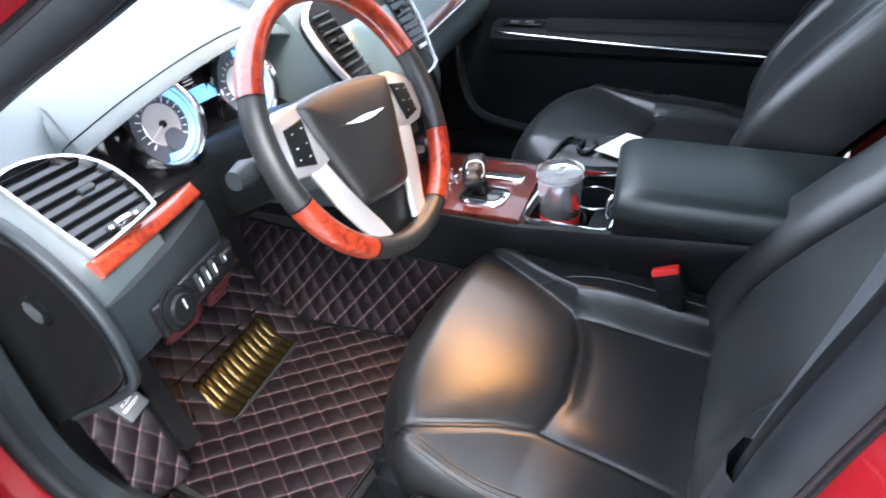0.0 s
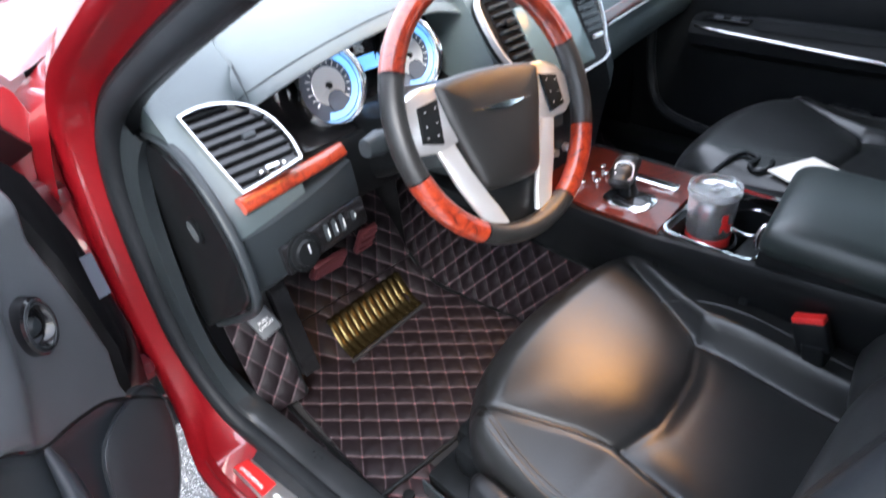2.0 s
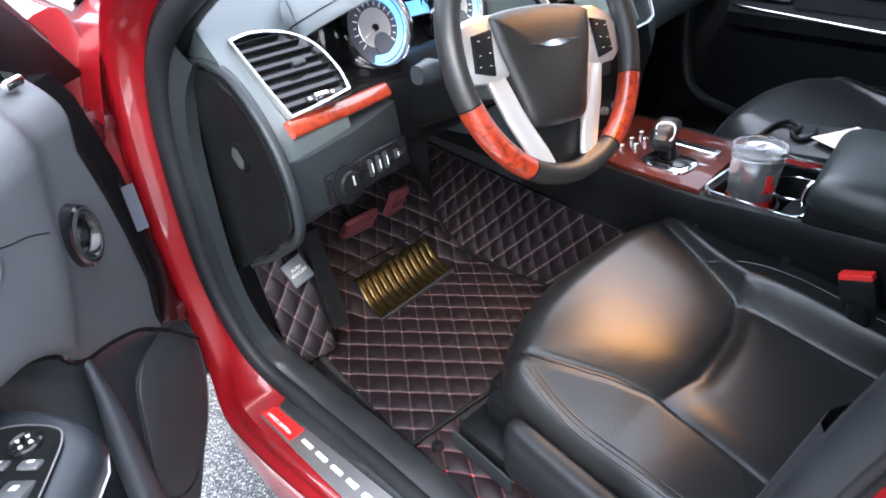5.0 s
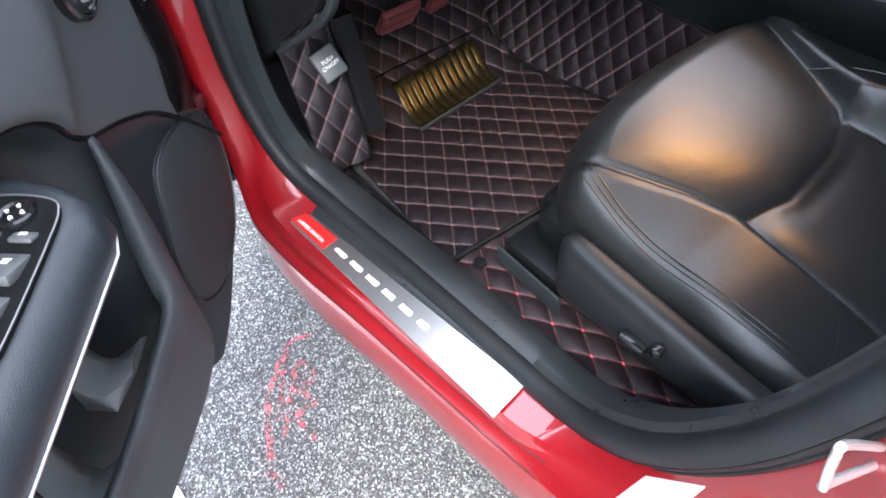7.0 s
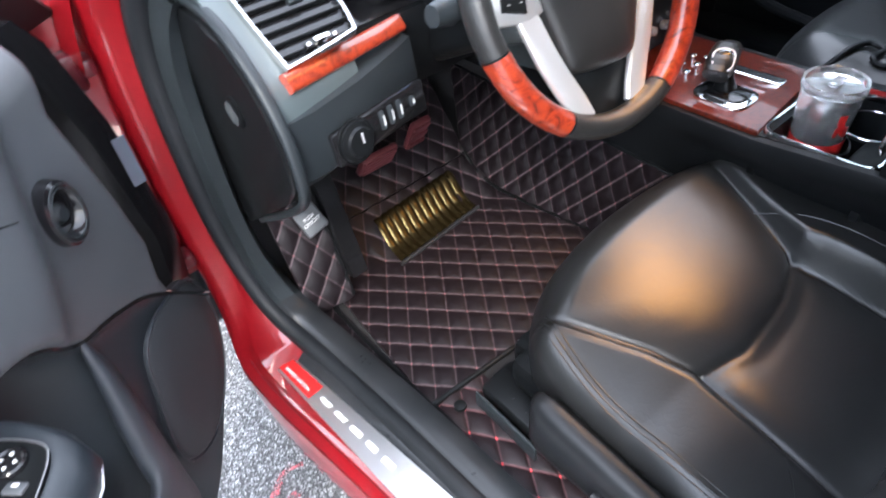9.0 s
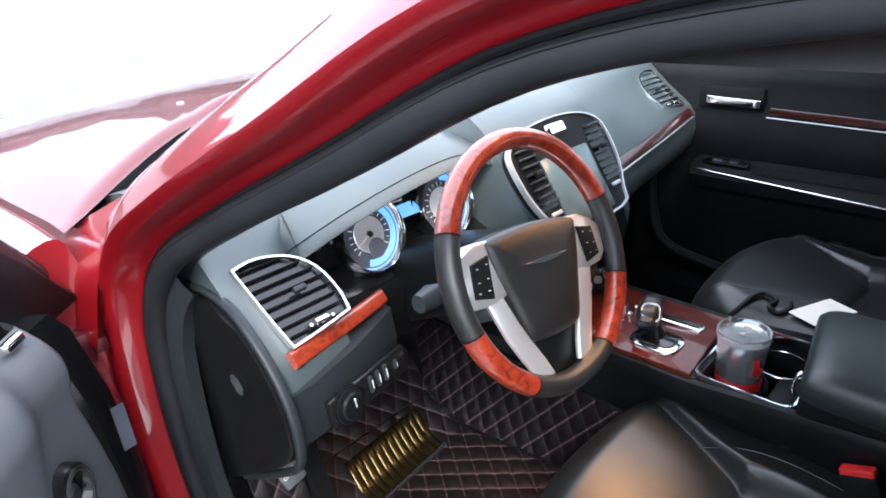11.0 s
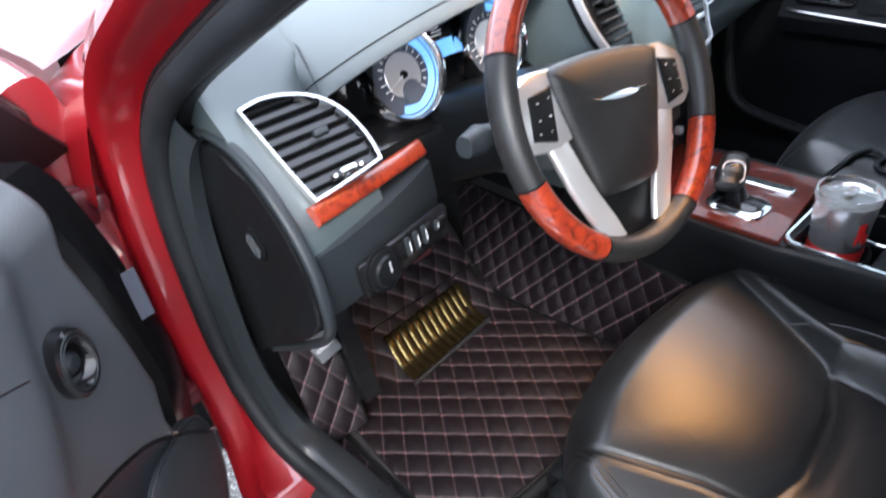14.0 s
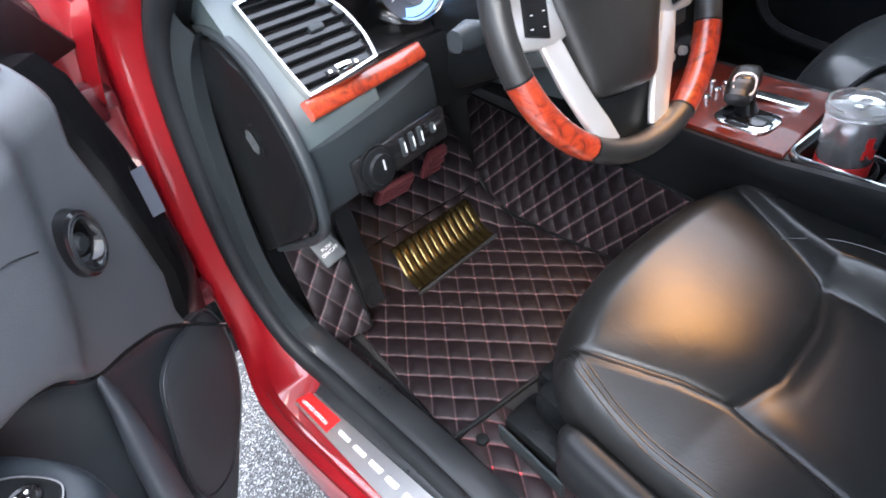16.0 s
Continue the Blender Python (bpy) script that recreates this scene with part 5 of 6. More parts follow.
def near(p, line, closed=False):
    best = 9.0
    n = len(line)
    for k in range(n if closed else n - 1):
        a, c = line[k], line[(k + 1) % n]
        ex, ey = c[0] - a[0], c[1] - a[1]
        t = max(0.0, min(1.0, ((p[0] - a[0]) * ex + (p[1] - a[1]) * ey) / (ex * ex + ey * ey)))
        best = min(best, (p[0] - a[0] - t * ex) ** 2 + (p[1] - a[1] - t * ey) ** 2)
    return best ** 0.5


OUTLINE = [(p.x, p.y) for p in OUT[::5]]


def along(line, axis, v):
    """The other coordinate of a seam where one of them is v."""
    pts = sorted(line, key=lambda p: p[axis])
    for a, c in zip(pts, pts[1:]):
        if v <= c[axis]:
            return a[1 - axis] + (c[1 - axis] - a[1 - axis]) * (v - a[axis]) / (c[axis] - a[axis])
    return pts[-1][1 - axis]


LEFT_SEAM, CROSS_SEAM, RIGHT_SEAM = SEAMS[3][:0:-1] + SEAMS[0][::-1], SEAMS[1], SEAMS[4][:0:-1] + SEAMS[2]


def cushion_z(x, y, edge=None):
    """Height of the stuffed seat cushion: a raised front panel that rolls over into its seams, a sunk rear insert, side bolsters."""
    rear_edge = along(CROSS_SEAM, 0, max(-0.437, min(-0.172, x)))
    front, fore = step(-0.030, 0.012, y - rear_edge), step(-0.28, -0.09, y)
    zf = 0.532 + 0.15 * (y + 0.2) + 0.05 * (x + 0.31) - 0.010 * ((x + 0.29) / 0.24) ** 2
    zi = 0.521 + 0.17 * (y + 0.19) + 0.003 * math.sin(9 * x + 20 * y)
    mixed = zi * (1 - fore) + zf * fore
    gl, gr = along(LEFT_SEAM, 1, y) - x, x - along(RIGHT_SEAM, 1, y)
    left, right = step(-0.003, 0.024, gl), step(-0.003, 0.024, gr)
    z = (zf * front + zi * (1 - front)) * (1 - left) * (1 - right) + left * (mixed + 0.014 * (1 - fore) + 0.002 * fore - 0.17 * max(0.0, gl - 0.025)) + right * (mixed + 0.056 * (1 - fore) + 0.016 * fore)
    for k, s_ in enumerate(SEAMS):
        z -= (0.0028, 0.003, 0.003, 0.003, 0.003)[k] * math.exp(-(near((x, y), s_) / 0.0058) ** 2)
    if front > 0 and left < 0.5 and right < 0.5:
        # the panel rolls over towards its seams, more broadly near its rear corners
        grow = step(0.02, -0.19, y)
        z -= (0.001 + 0.007 * grow) * math.exp(-(max(0.0, -gl) / (0.020 + 0.026 * grow)) ** 1.5) * (1 - left) * front
        z -= (0.003 + 0.008 * grow) * math.exp(-max(0.0, -gr) / (0.008 + 0.016 * grow)) * (1 - right) * front
        z -= 0.012 * math.exp(-max(0.0, y - rear_edge) / 0.024) * front
    if front < 1 and left < 0.5 and right < 0.5:
        z -= (1 - front) * (1 - left) * 0.009 * math.exp(-(max(0.0, -gl) / 0.024) ** 1.4)
        z -= (1 - front) * (1 - right) * 0.006 * math.exp(-(max(0.0, -gr) / 0.020) ** 1.4)
        z -= (1 - front) * 0.008 * math.exp(-(max(0.0, rear_edge - y) / 0.030) ** 1.4) * (1 - left) * (1 - right)
    d = near((x, y), OUTLINE, True) if edge is None else edge
    r = (0.058 + 0.030 * step(-0.06, 0.05, y)) * (1 - 0.5 * step(0.48, 0.55, -x) * step(0.03, -0.04, y))
    if d < r:
        z -= (r - (r * r - (r - d) ** 2) ** 0.5) * 1.25
    return z


def cushion_rings():
    c, m, rings = Vector((-0.31, -0.19)), 120, []
    for k in range(1, m + 1):
        s_ = math.sin(0.5 * math.pi * k / m) ** 0.9
        rings.append([(*(c + (o - c) * s_), cushion_z(*(c + (o - c) * s_), 0.0 if k == m else None)) for o in OUT])
    return rings + [[(x, y, z - 0.05) for x, y, z in rings[-1]]]


CUSHION = cushion_rings()


def cushion(put):
    b = B()
    loft(b, [[put(p) for p in r] for r in CUSHION], caps=True)
    return b


def build_seat(dx, dy, label, mirror, dz=0.0):
    st = thing("front_seat", (-0.31 + dx, -0.2 + dy, 0.34), label, "seat", "front seats")
    put = (lambda p: V(-0.62 - p[0] + dx, p[1] + dy, p[2] + dz)) if mirror else (lambda p: V(p[0] + dx, p[1] + dy, p[2] + dz))

    def pad(name, cs, puff, deep, **kw):
        b = B()
        cs = [put(p) for p in cs]
        if mirror:
            cs = [cs[1], cs[0], cs[3], cs[2]]
        pillow(b, cs, puff, deep, **kw)
        return part(name, b, LEATHER, st, "", 80)

    def piping(path, r=0.0022):
        b = B()
        sweep(b, smooth_path([put(p) for p in path], 5), circle(r, 6), up=(0.1, 0.1, 1))
        return part("seam", b, LEATHER, st)

    part("cushion", cushion(put), LEATHER, st, "", 80)
    b = B()
    box(b, put((-0.31, 0.02, 0.40)), (0.44, 0.07, 0.07), None, 0.02)
    part("front_valance", b, DARK, st)
    back = lambda h, k=0.0: -0.430 - 0.56 * (h - 0.48) + k
    lean = lambda u, v: V(0, 0.062 * math.sin(math.pi * v ** 1.6), 0)
    pad("back_insert", [(-0.455, back(1.0), 1.0), (-0.165, back(1.0), 1.0), (-0.165, back(0.47), 0.47), (-0.455, back(0.47), 0.47)], 0.020, 0.09, warp=lean)
    pad("back_bolster", [(-0.585, back(0.98, 0.02), 0.98), (-0.455, back(1.0), 1.00), (-0.455, back(0.47), 0.47), (-0.575, back(0.47, -0.045), 0.47)], 0.030, 0.10, warp=lean)
    pad("back_bolster", [(-0.165, back(1.0), 1.00), (-0.035, back(0.98, 0.02), 0.98), (-0.035, back(0.47, 0.02), 0.47), (-0.165, back(0.47), 0.47)], 0.030, 0.12, warp=lean)
    pad("headrest", [(-0.43, -0.78, 1.21), (-0.19, -0.78, 1.21), (-0.19, -0.745, 1.06), (-0.43, -0.745, 1.06)], 0.03, 0.09)
    b = B()
    box(b, put((-0.31, -0.80, 0.80)), (0.50, 0.05, 0.46), None, 0.02)
    part("back_shell", b, DARK, st)
    piping([(x, y, cushion_z(x, y) + 0.0006) for x, y in ((-0.148, -0.10), (-0.128, -0.16), (-0.115, -0.22), (-0.108, -0.29), (-0.104, -0.36), (-0.102, -0.42))], 0.0011)
    for off in (0.0, 0.007, 0.014):
        piping([(x + off, y - 0.6 * off * (y > -0.06), cushion_z(x + off, y - 0.6 * off * (y > -0.06)) + 0.0007) for x, y in ((-0.561, -0.43), (-0.562, -0.36), (-0.565, -0.30), (-0.565, -0.24), (-0.563, -0.17), (-0.556, -0.11), (-0.546, -0.055), (-0.536, -0.020), (-0.528, 0.004))], 0.0011)
    piping([(x, y, cushion_z(x, y) + 0.0006) for x, y in ((-0.468, -0.335), (-0.492, -0.358), (-0.520, -0.374), (-0.548, -0.380))], 0.0010)
    b = B()
    rows = []
    for y, g in ((-0.44, 0.55), (-0.425, 0.9), (-0.40, 1), (-0.32, 1), (-0.24, 1), (-0.16, 1), (-0.13, 1), (-0.11, 1), (-0.092, 0.95), (-0.078, 0.80), (-0.070, 0.50)):
        zt = 0.494 + 0.10 * (y + 0.2)
        zb = 0.385 + 0.06 * max(0.0, -0.09 - y)
        rows.append([put((-0.598 + (x + 0.598) * g, y, 0.5 * (zt + zb) + (z - 0.5 * (zt + zb)) * (0.6 + 0.4 * g))) for x, z in ((-0.575, zt - 0.03), (-0.590, zt - 0.012), (-0.595, zt - 0.001), (-0.600, zt + 0.001), (-0.613, zt), (-0.621, zt - 0.004), (-0.626, zt - 0.013), (-0.629, zt - 0.03), (-0.629, zb + 0.035), (-0.624, zb + 0.014), (-0.610, zb + 0.003), (-0.575, zb))])
    loft(b, rows)
    shell = part("side_shell", b, SHELLPL, st, "black moulded plastic seat side cover", 50)
    for y, z, w in ((-0.214, 0.444, 0.036), (-0.246, 0.464, 0.013)):
        b = B()
        box(b, put((-0.634, y, z)), (0.018, w, 0.015), None, 0.004)
        part("seat_switch", b, GLOSSBLACK, shell)
    b = B()
    box(b, put((-0.31, -0.18, 0.405)), (0.50, 0.42, 0.07), None, 0.02)
    part("seat_base", b, DARK, st)
    for x in (-0.545, -0.075):
        b = B()
        box(b, put((x, -0.17, 0.352 - dz / 2)), (0.05, 0.46, 0.036 + dz), None, 0.006)
        rail = part("seat_rail", b, DARK, st)
        b = B()
        box(b, put((x - 0.025, -0.005, 0.364)), (0.054, 0.115, 0.032), None, 0.006)
        rcap = part("rail_cap", b, DARK, st)
        for k in range(2):
            b = B()
            lathe(b, [(0.0, 0.0), (0.006, 0.0), (0.0065, 0.0015), (0.005, 0.002), (0.0, 0.0008)], 16, Matrix.Translation(put((x - 0.030, 0.004 - 0.034 * k, 0.3802))))
            part("cap_plug", b, DARK, rcap)
        b = B()
        sweep(b, [put((x - 0.062, 0.052, 0.356)), put((x - 0.066, -0.08, 0.356))], rrect(0.005, 0.036, 0.002), up=(0, 0, 1))
        part("rail_guard", b, PLASTIC, rail)
    return st


build_seat(0.0, 0.0, "black leather driver seat with a creased cushion", False)
build_seat(0.745, 0.022, "black leather passenger seat beside the console", True, 0.105)

# seat belt buckle between seat and console
buckle = thing("belt_buckle", (-0.108, -0.33, 0.48), "black seat belt buckle with a red release button", "seat buckle")
bmx = frame_m(V(-0.122, -0.329, 0.596), (0, -0.92, 0.38), (0, 0.38, 0.92))
b = B()
box(b, (0.0, -0.008, 0.0), (0.050, 0.052, 0.024), bmx, 0.006)
part("housing", b, DARK, buckle)
b = B()
box(b, (0.0, 0.018, 0.0), (0.046, 0.016, 0.019), bmx, 0.003)
part("release_button", b, REDPL, buckle, "red release button")
b = B()
sweep(b, [(-0.120, -0.338, 0.58), (-0.110, -0.36, 0.47), (-0.095, -0.38, 0.34)], rrect(0.032, 0.040, 0.006), up=(1, 0, 0))
part("stem", b, DARK, buckle)


# ---- floor mats ----
def quilt_panel(name, corners, mat, parent, nu, nv, origin=(0, 0), turn=0.0, lift=None, puff=0.0055, label="", sewn=None):
    """A stuffed, diamond-stitched sheet over four corners; sewn gives the count of seams at a point."""
    c = [Vector(p) for p in corners]
    ex = (c[1] - c[0]).normalized()
    nrm = (c[1] - c[0]).cross(c[3] - c[0]).normalized()
    ey = nrm.cross(ex)
    if nrm.z < 0:
        nrm = -nrm
    bm = B()
    uv = bm.loops.layers.uv.new("UVMap")
    grid, ab = [], {}
    for i in range(nu + 1):
        row = []
        for j in range(nv + 1):
            u, v = i / nu, j / nv
            p = (c[0] * (1 - u) + c[1] * u) * (1 - v) + (c[3] * (1 - u) + c[2] * u) * v
            r = p - c[0]
            x, y = r.dot(ex) + origin[0], r.dot(ey) + origin[1]
            x, y = x * math.cos(turn) - y * math.sin(turn), x * math.sin(turn) + y * math.cos(turn)
            a, b_ = x / 0.046 - y / 0.066, x / 0.046 + y / 0.066
            if sewn:
                a, b_ = sewn(p)
            h = puff * (abs(math.sin(math.pi * a)) * abs(math.sin(math.pi * b_))) ** 0.45
            vert = bm.verts.new(p + nrm * h + (lift(p) if lift else V(0, 0, 0)))
            ab[vert] = (a, b_)
            row.append(vert)
        grid.append(row)
    for i in range(nu):
        for j in range(nv):
            f = bm.faces.new((grid[i][j], grid[i + 1][j], grid[i + 1][j + 1], grid[i][j + 1]))
            for lo in f.loops:
                lo[uv].uv = ab[lo.vert]
    rimv = [grid[i][0] for i in range(nu + 1)] + [grid[nu][j] for j in range(1, nv + 1)] + [grid[i][nv] for i in range(nu - 1, -1, -1)] + [grid[0][j] for j in range(nv - 1, 0, -1)]
    low = [bm.verts.new(v.co - nrm * 0.010) for v in rimv]
    k = len(rimv)
    for j in range(k):
        f = bm.faces.new((rimv[(j + 1) % k], rimv[j], low[j], low[(j + 1) % k]))
        for lo in f.loops:
            lo[uv].uv = (0.3, 0.3)
    return part(name, bm, mat, parent, label, 80)


def lattice(o, p, h):
    """Counts seams from o: whole numbers every step p and every step h."""
    det = p[0] * h[1] - p[1] * h[0]
    return lambda x, y: (((x - o[0]) * h[1] - (y - o[1]) * h[0]) / det, ((y - o[1]) * p[0] - (x - o[0]) * p[1]) / det)


SEWN = lattice((-0.586, 0.264), (-0.0245, -0.0355), (0.0253, -0.0285))
SEWN_RAIL = lattice((-0.627, 0.063), (-0.0225, -0.037), (0.024, -0.036))
mat_thing = thing("floor_mat", (-0.42, 0.3, 0.33), "dark quilted leatherette floor mat with pale diamond stitching", "floor mat")


def toe_rise(y):
    """The floor bends up towards the toe board."""
    q = max(0.0, y - 0.425)
    return 0.68 * q * q / (q + 0.02)


rise = lambda p: V(0, 0, toe_rise(p.y))
quilt_panel("main_panel", [(-0.664, 0.100, 0.333), (-0.130, 0.075, 0.333), (-0.205, 0.530, 0.333), (-0.630, 0.530, 0.333)], MAT, mat_thing, 150, 130, lift=rise, sewn=lambda p: SEWN(p.x, p.y))
quilt_panel("toe_panel", [(-0.620, 0.530, 0.400), (-0.205, 0.530, 0.400), (-0.16, 0.80, 0.64), (-0.62, 0.80, 0.64)], MAT, mat_thing, 110, 90, sewn=lambda p: SEWN(p.x, 0.53 + math.hypot(p.y - 0.53, p.z - 0.400)))
quilt_panel("tunnel_panel", [(-0.208, 0.535, 0.335), (-0.138, 0.06, 0.335), (-0.119, 0.06, 0.522), (-0.119, 0.66, 0.545)], MAT, mat_thing, 140, 60, turn=radians(8))
quilt_panel("side_panel", [(-0.708, 0.395, 0.352), (-0.622, 0.385, 0.352), (-0.622, 0.458, 0.605), (-0.712, 0.465, 0.605)], MAT, mat_thing, 24, 50, turn=radians(4))
quilt_panel("sill_panel", [(-0.688, 0.10, 0.330), (-0.662, 0.10, 0.334), (-0.66, 0.40, 0.334), (-0.70, 0.40, 0.345)], MAT, mat_thing, 8, 50)
for path in ([(-0.664, 0.102, 0.338), (-0.40, 0.088, 0.338), (-0.132, 0.077, 0.338)], [(-0.207, 0.53, 0.406), (-0.196, 0.43, 0.344), (-0.136, 0.07, 0.340)], [(-0.664, 0.10, 0.338), (-0.664, 0.39, 0.340), (-0.652, 0.44, 0.350), (-0.63, 0.53, 0.406)],
             [(-0.119, 0.06, 0.524), (-0.119, 0.66, 0.547)], [(-0.622, 0.385, 0.356), (-0.622, 0.458, 0.607)]):
    b = B()
    sweep(b, smooth_path(path, 4), rrect(0.008, 0.005, 0.002), up=(0, -0.2, 1))
    part("binding", b, DARK, mat_thing)
# ribbed heel pad with a curled far end
b = B()
prof = []
for k in range(12):
    x = -0.496 + 0.0188 * k
    prof += [(x + 0.0188 * a / 8, 0.0036 * math.sin(math.pi * a / 8) ** 0.7) for a in range(8)]
rows = []
for k in range(41):
    t = k / 40
    y = 0.402 + 0.100 * t
    q = max(0.0, min(1.0, (y - 0.435) / 0.050))
    z = 0.344 + toe_rise(y) + 0.011 * q * q * (3 - 2 * q) - 0.010 * max(0.0, (y - 0.484) / 0.018) ** 2
    rows.append([V(x + 0.008 * t, y + 0.02 * (x + 0.49) / 0.24, z + h) for x, h in prof])
loft(b, rows, ring_closed=False, caps=False)
heel = part("heel_pad", b, PAD, mat_thing, "ribbed amber-lit rubber heel pad")
b = B()
sweep(b, [(-0.499, 0.397, 0.341), (-0.268, 0.418, 0.341)], rrect(0.006, 0.008, 0.002), up=(0, 0, 1))
part("pad_edge", b, RUBBER, heel)
rear = thing("rail_mat", (-0.62, -0.08, 0.33), "quilted mat strip with red tie stitches beside the seat rail", "floor mat")
quilt_panel("panel", [(-0.660, -0.30, 0.330), (-0.530, -0.30, 0.330), (-0.560, 0.092, 0.330), (-0.660, 0.098, 0.330)], MATRED, rear, 50, 130, puff=0.006, sewn=lambda p: SEWN_RAIL(p.x, p.y))
b = B()
sweep(b, [(-0.662, -0.30, 0.333), (-0.662, 0.098, 0.336)], rrect(0.010, 0.008, 0.003), up=(0, 0, 1))
part("binding", b, DARK, rear)
b = B()
lathe(b, [(0, 0), (0.011, 0), (0.010, 0.005), (0, 0.006)], 16, Matrix.Translation((-0.630, 0.070, 0.334)))
part("fastener", b, DARK, rear)


# ---- pedals ----
def pedal(name, label, c, size, tilt, arm):
    p = thing(name, c, label, "pedal")
    m = Matrix.Translation(c) @ Matrix.Rotation(radians(tilt), 4, "X")
    b = B()
    box(b, (0, 0, 0), (size[0], 0.016, size[1]), m, 0.006)
    pad = part("pad", b, REDLITRUBBER, p)
    n = 4
    for k in range(n):
        b = B()
        box(b, (0, -0.009, size[1] * ((k + 0.5) / n - 0.5)), (size[0] * 0.86, 0.005, size[1] / n * 0.45), m, 0.0015, 1)
        part("rib", b, REDLITRUBBER, pad)
    b = B()
    sweep(b, [c, V(*c) + V(0, 0.06, 0.06), V(*c) + V(0, arm, 0.20)], rrect(0.014, 0.022, 0.004), up=(1, 0, 0))
    part("arm", b, DARK, p)


pedal("brake_pedal", "worn dark brake pedal with red light in its colour under the dashboard", (-0.425, 0.545, 0.490), (0.090, 0.060), 35, 0.14)
pedal("accelerator_pedal", "dark accelerator pedal with red light in its colour against the toe board", (-0.305, 0.570, 0.478), (0.050, 0.115), 30, 0.14)
park = thing("parking_brake_pedal", (-0.648, 0.42, 0.54), "grey foot parking brake pedal with white lettering", "pedal")
pm = frame_m(V(-0.648, 0.420, 0.540), (0.96, -0.05, 0.28), (-0.2, 0.55, 0.8))
b = B()
box(b, (0, 0, 0), (0.044, 0.052, 0.018), pm, 0.005)
part("pad", b, DOORPL, park)
lettering("lettering", "PUSH\nON/OFF", 0.009, pm @ Matrix.Translation((0, 0, 0.0098)), WHITE, park)
b = B()
sweep(b, [(-0.648, 0.425, 0.54), (-0.655, 0.50, 0.62), (-0.66, 0.56, 0.72)], rrect(0.014, 0.02, 0.004), up=(1, 0, 0))
part("arm", b, DARK, park)
# Solid black block in place of the shaded gap beside the pedal.
b = B()
prism(b, [(0.374, 0.405), (0.402, 0.400), (0.470, 0.60), (0.430, 0.60)], 0.585, 0.618, CAPM)
solo("slot_shade_block", b, GLOSSBLACK, "black block for the shaded gap in the carpet beside the mat", "carpet", "structure")

# ---- open driver door ----
door = thing("driver_door", (-0.88, 0.56, 0.22), "open grey driver door with armrest switches and a map pocket", "door")
DH, DS, DN = V(-0.88, 0.56, 0), V(-math.sin(radians(43)), -math.cos(radians(43)), 0), V(math.cos(radians(43)), -math.sin(radians(43)), 0)


def D(s, h, d):
    return DH + DS * s + DN * d + V(0, 0, h)


DMX = Matrix((DS, V(0, 0, 1), DN)).transposed().to_4x4()
DMX.translation = DH


def lerp_table(t, x):
    for (a, b_), (c, d) in zip(t, t[1:]):
        if x <= c:
            return b_ + (d - b_) * (x - a) / (c - a)
    return t[-1][1]


FRONT = [(0.22, 0.27), (0.25, 0.21), (0.30, 0.145), (0.35, 0.098), (0.40, 0.066), (0.45, 0.046), (0.55, 0.040), (0.70, 0.055), (0.80, 0.068), (0.905, 0.090), (0.94, 0.110), (1.0, 0.16)]


FRONT_UP = [(0.45, 0.10), (0.62, 0.135), (0.68, 0.124), (0.80, 0.149), (0.90, 0.159), (0.95, 0.139), (1.0, 0.13)]
JOINT = [(0.0, 0.42), (0.04, 0.46), (0.08, 0.505), (0.14, 0.575), (0.20, 0.632), (0.27, 0.668), (0.337, 0.690), (0.371, 0.745), (0.42, 0.775), (0.50, 0.79), (1.2, 0.79)]


def seam_h(s):
    """The joint between the upper card and the lower, darker one."""
    return sum(lerp_table(JOINT, s + k) for k in (-0.02, -0.01, 0, 0.01, 0.02)) / 5


def panel_d(s, h, edge=None):
    """How far the door card stands in, over its length and height."""
    d = 0.112 + 0.012 * math.exp(-((h - 0.80) / 0.10) ** 2)
    if h > 0.93:
        d -= 0.050 * ((h - 0.93) / 0.06) ** 2
    front = s - lerp_table(edge or FRONT, h)
    d -= 0.05 * max(0.0, 1 - front / 0.03) ** 2
    low = 1 / (1 + math.exp(max(-50, min(50, (h - seam_h(s) + 0.008) / 0.006))))
    pod = 1 / (1 + math.exp((s - 0.345) / 0.014))
    d += low * (-0.012 * pod - 0.085 * (1 - pod))
    fold = 1 / (1 + math.exp(-(s - 0.262 - 0.40 * (0.95 - h)) / 0.010))
    d += 0.030 * fold * (1 - low)
    return d


REC = [tuple(p.xy) for p in smooth_path([(0.540, 0.944, 0), (0.502, 0.943, 0), (0.465, 0.937, 0), (0.424, 0.928, 0), (0.403, 0.909, 0), (0.406, 0.884, 0), (0.424, 0.872, 0), (0.459, 0.867, 0), (0.518, 0.872, 0), (0.566, 0.879, 0), (0.577, 0.893, 0), (0.566, 0.926, 0)], 5, True)]
RECC = (0.492, 0.906)


def inside(p, poly):
    hit = False
    for (x0, y0), (x1, y1) in zip(poly, poly[1:] + poly[:1]):
        if (y0 > p[1]) != (y1 > p[1]) and p[0] < (x1 - x0) * (p[1] - y0) / (y1 - y0) + x0:
            hit = not hit
    return hit


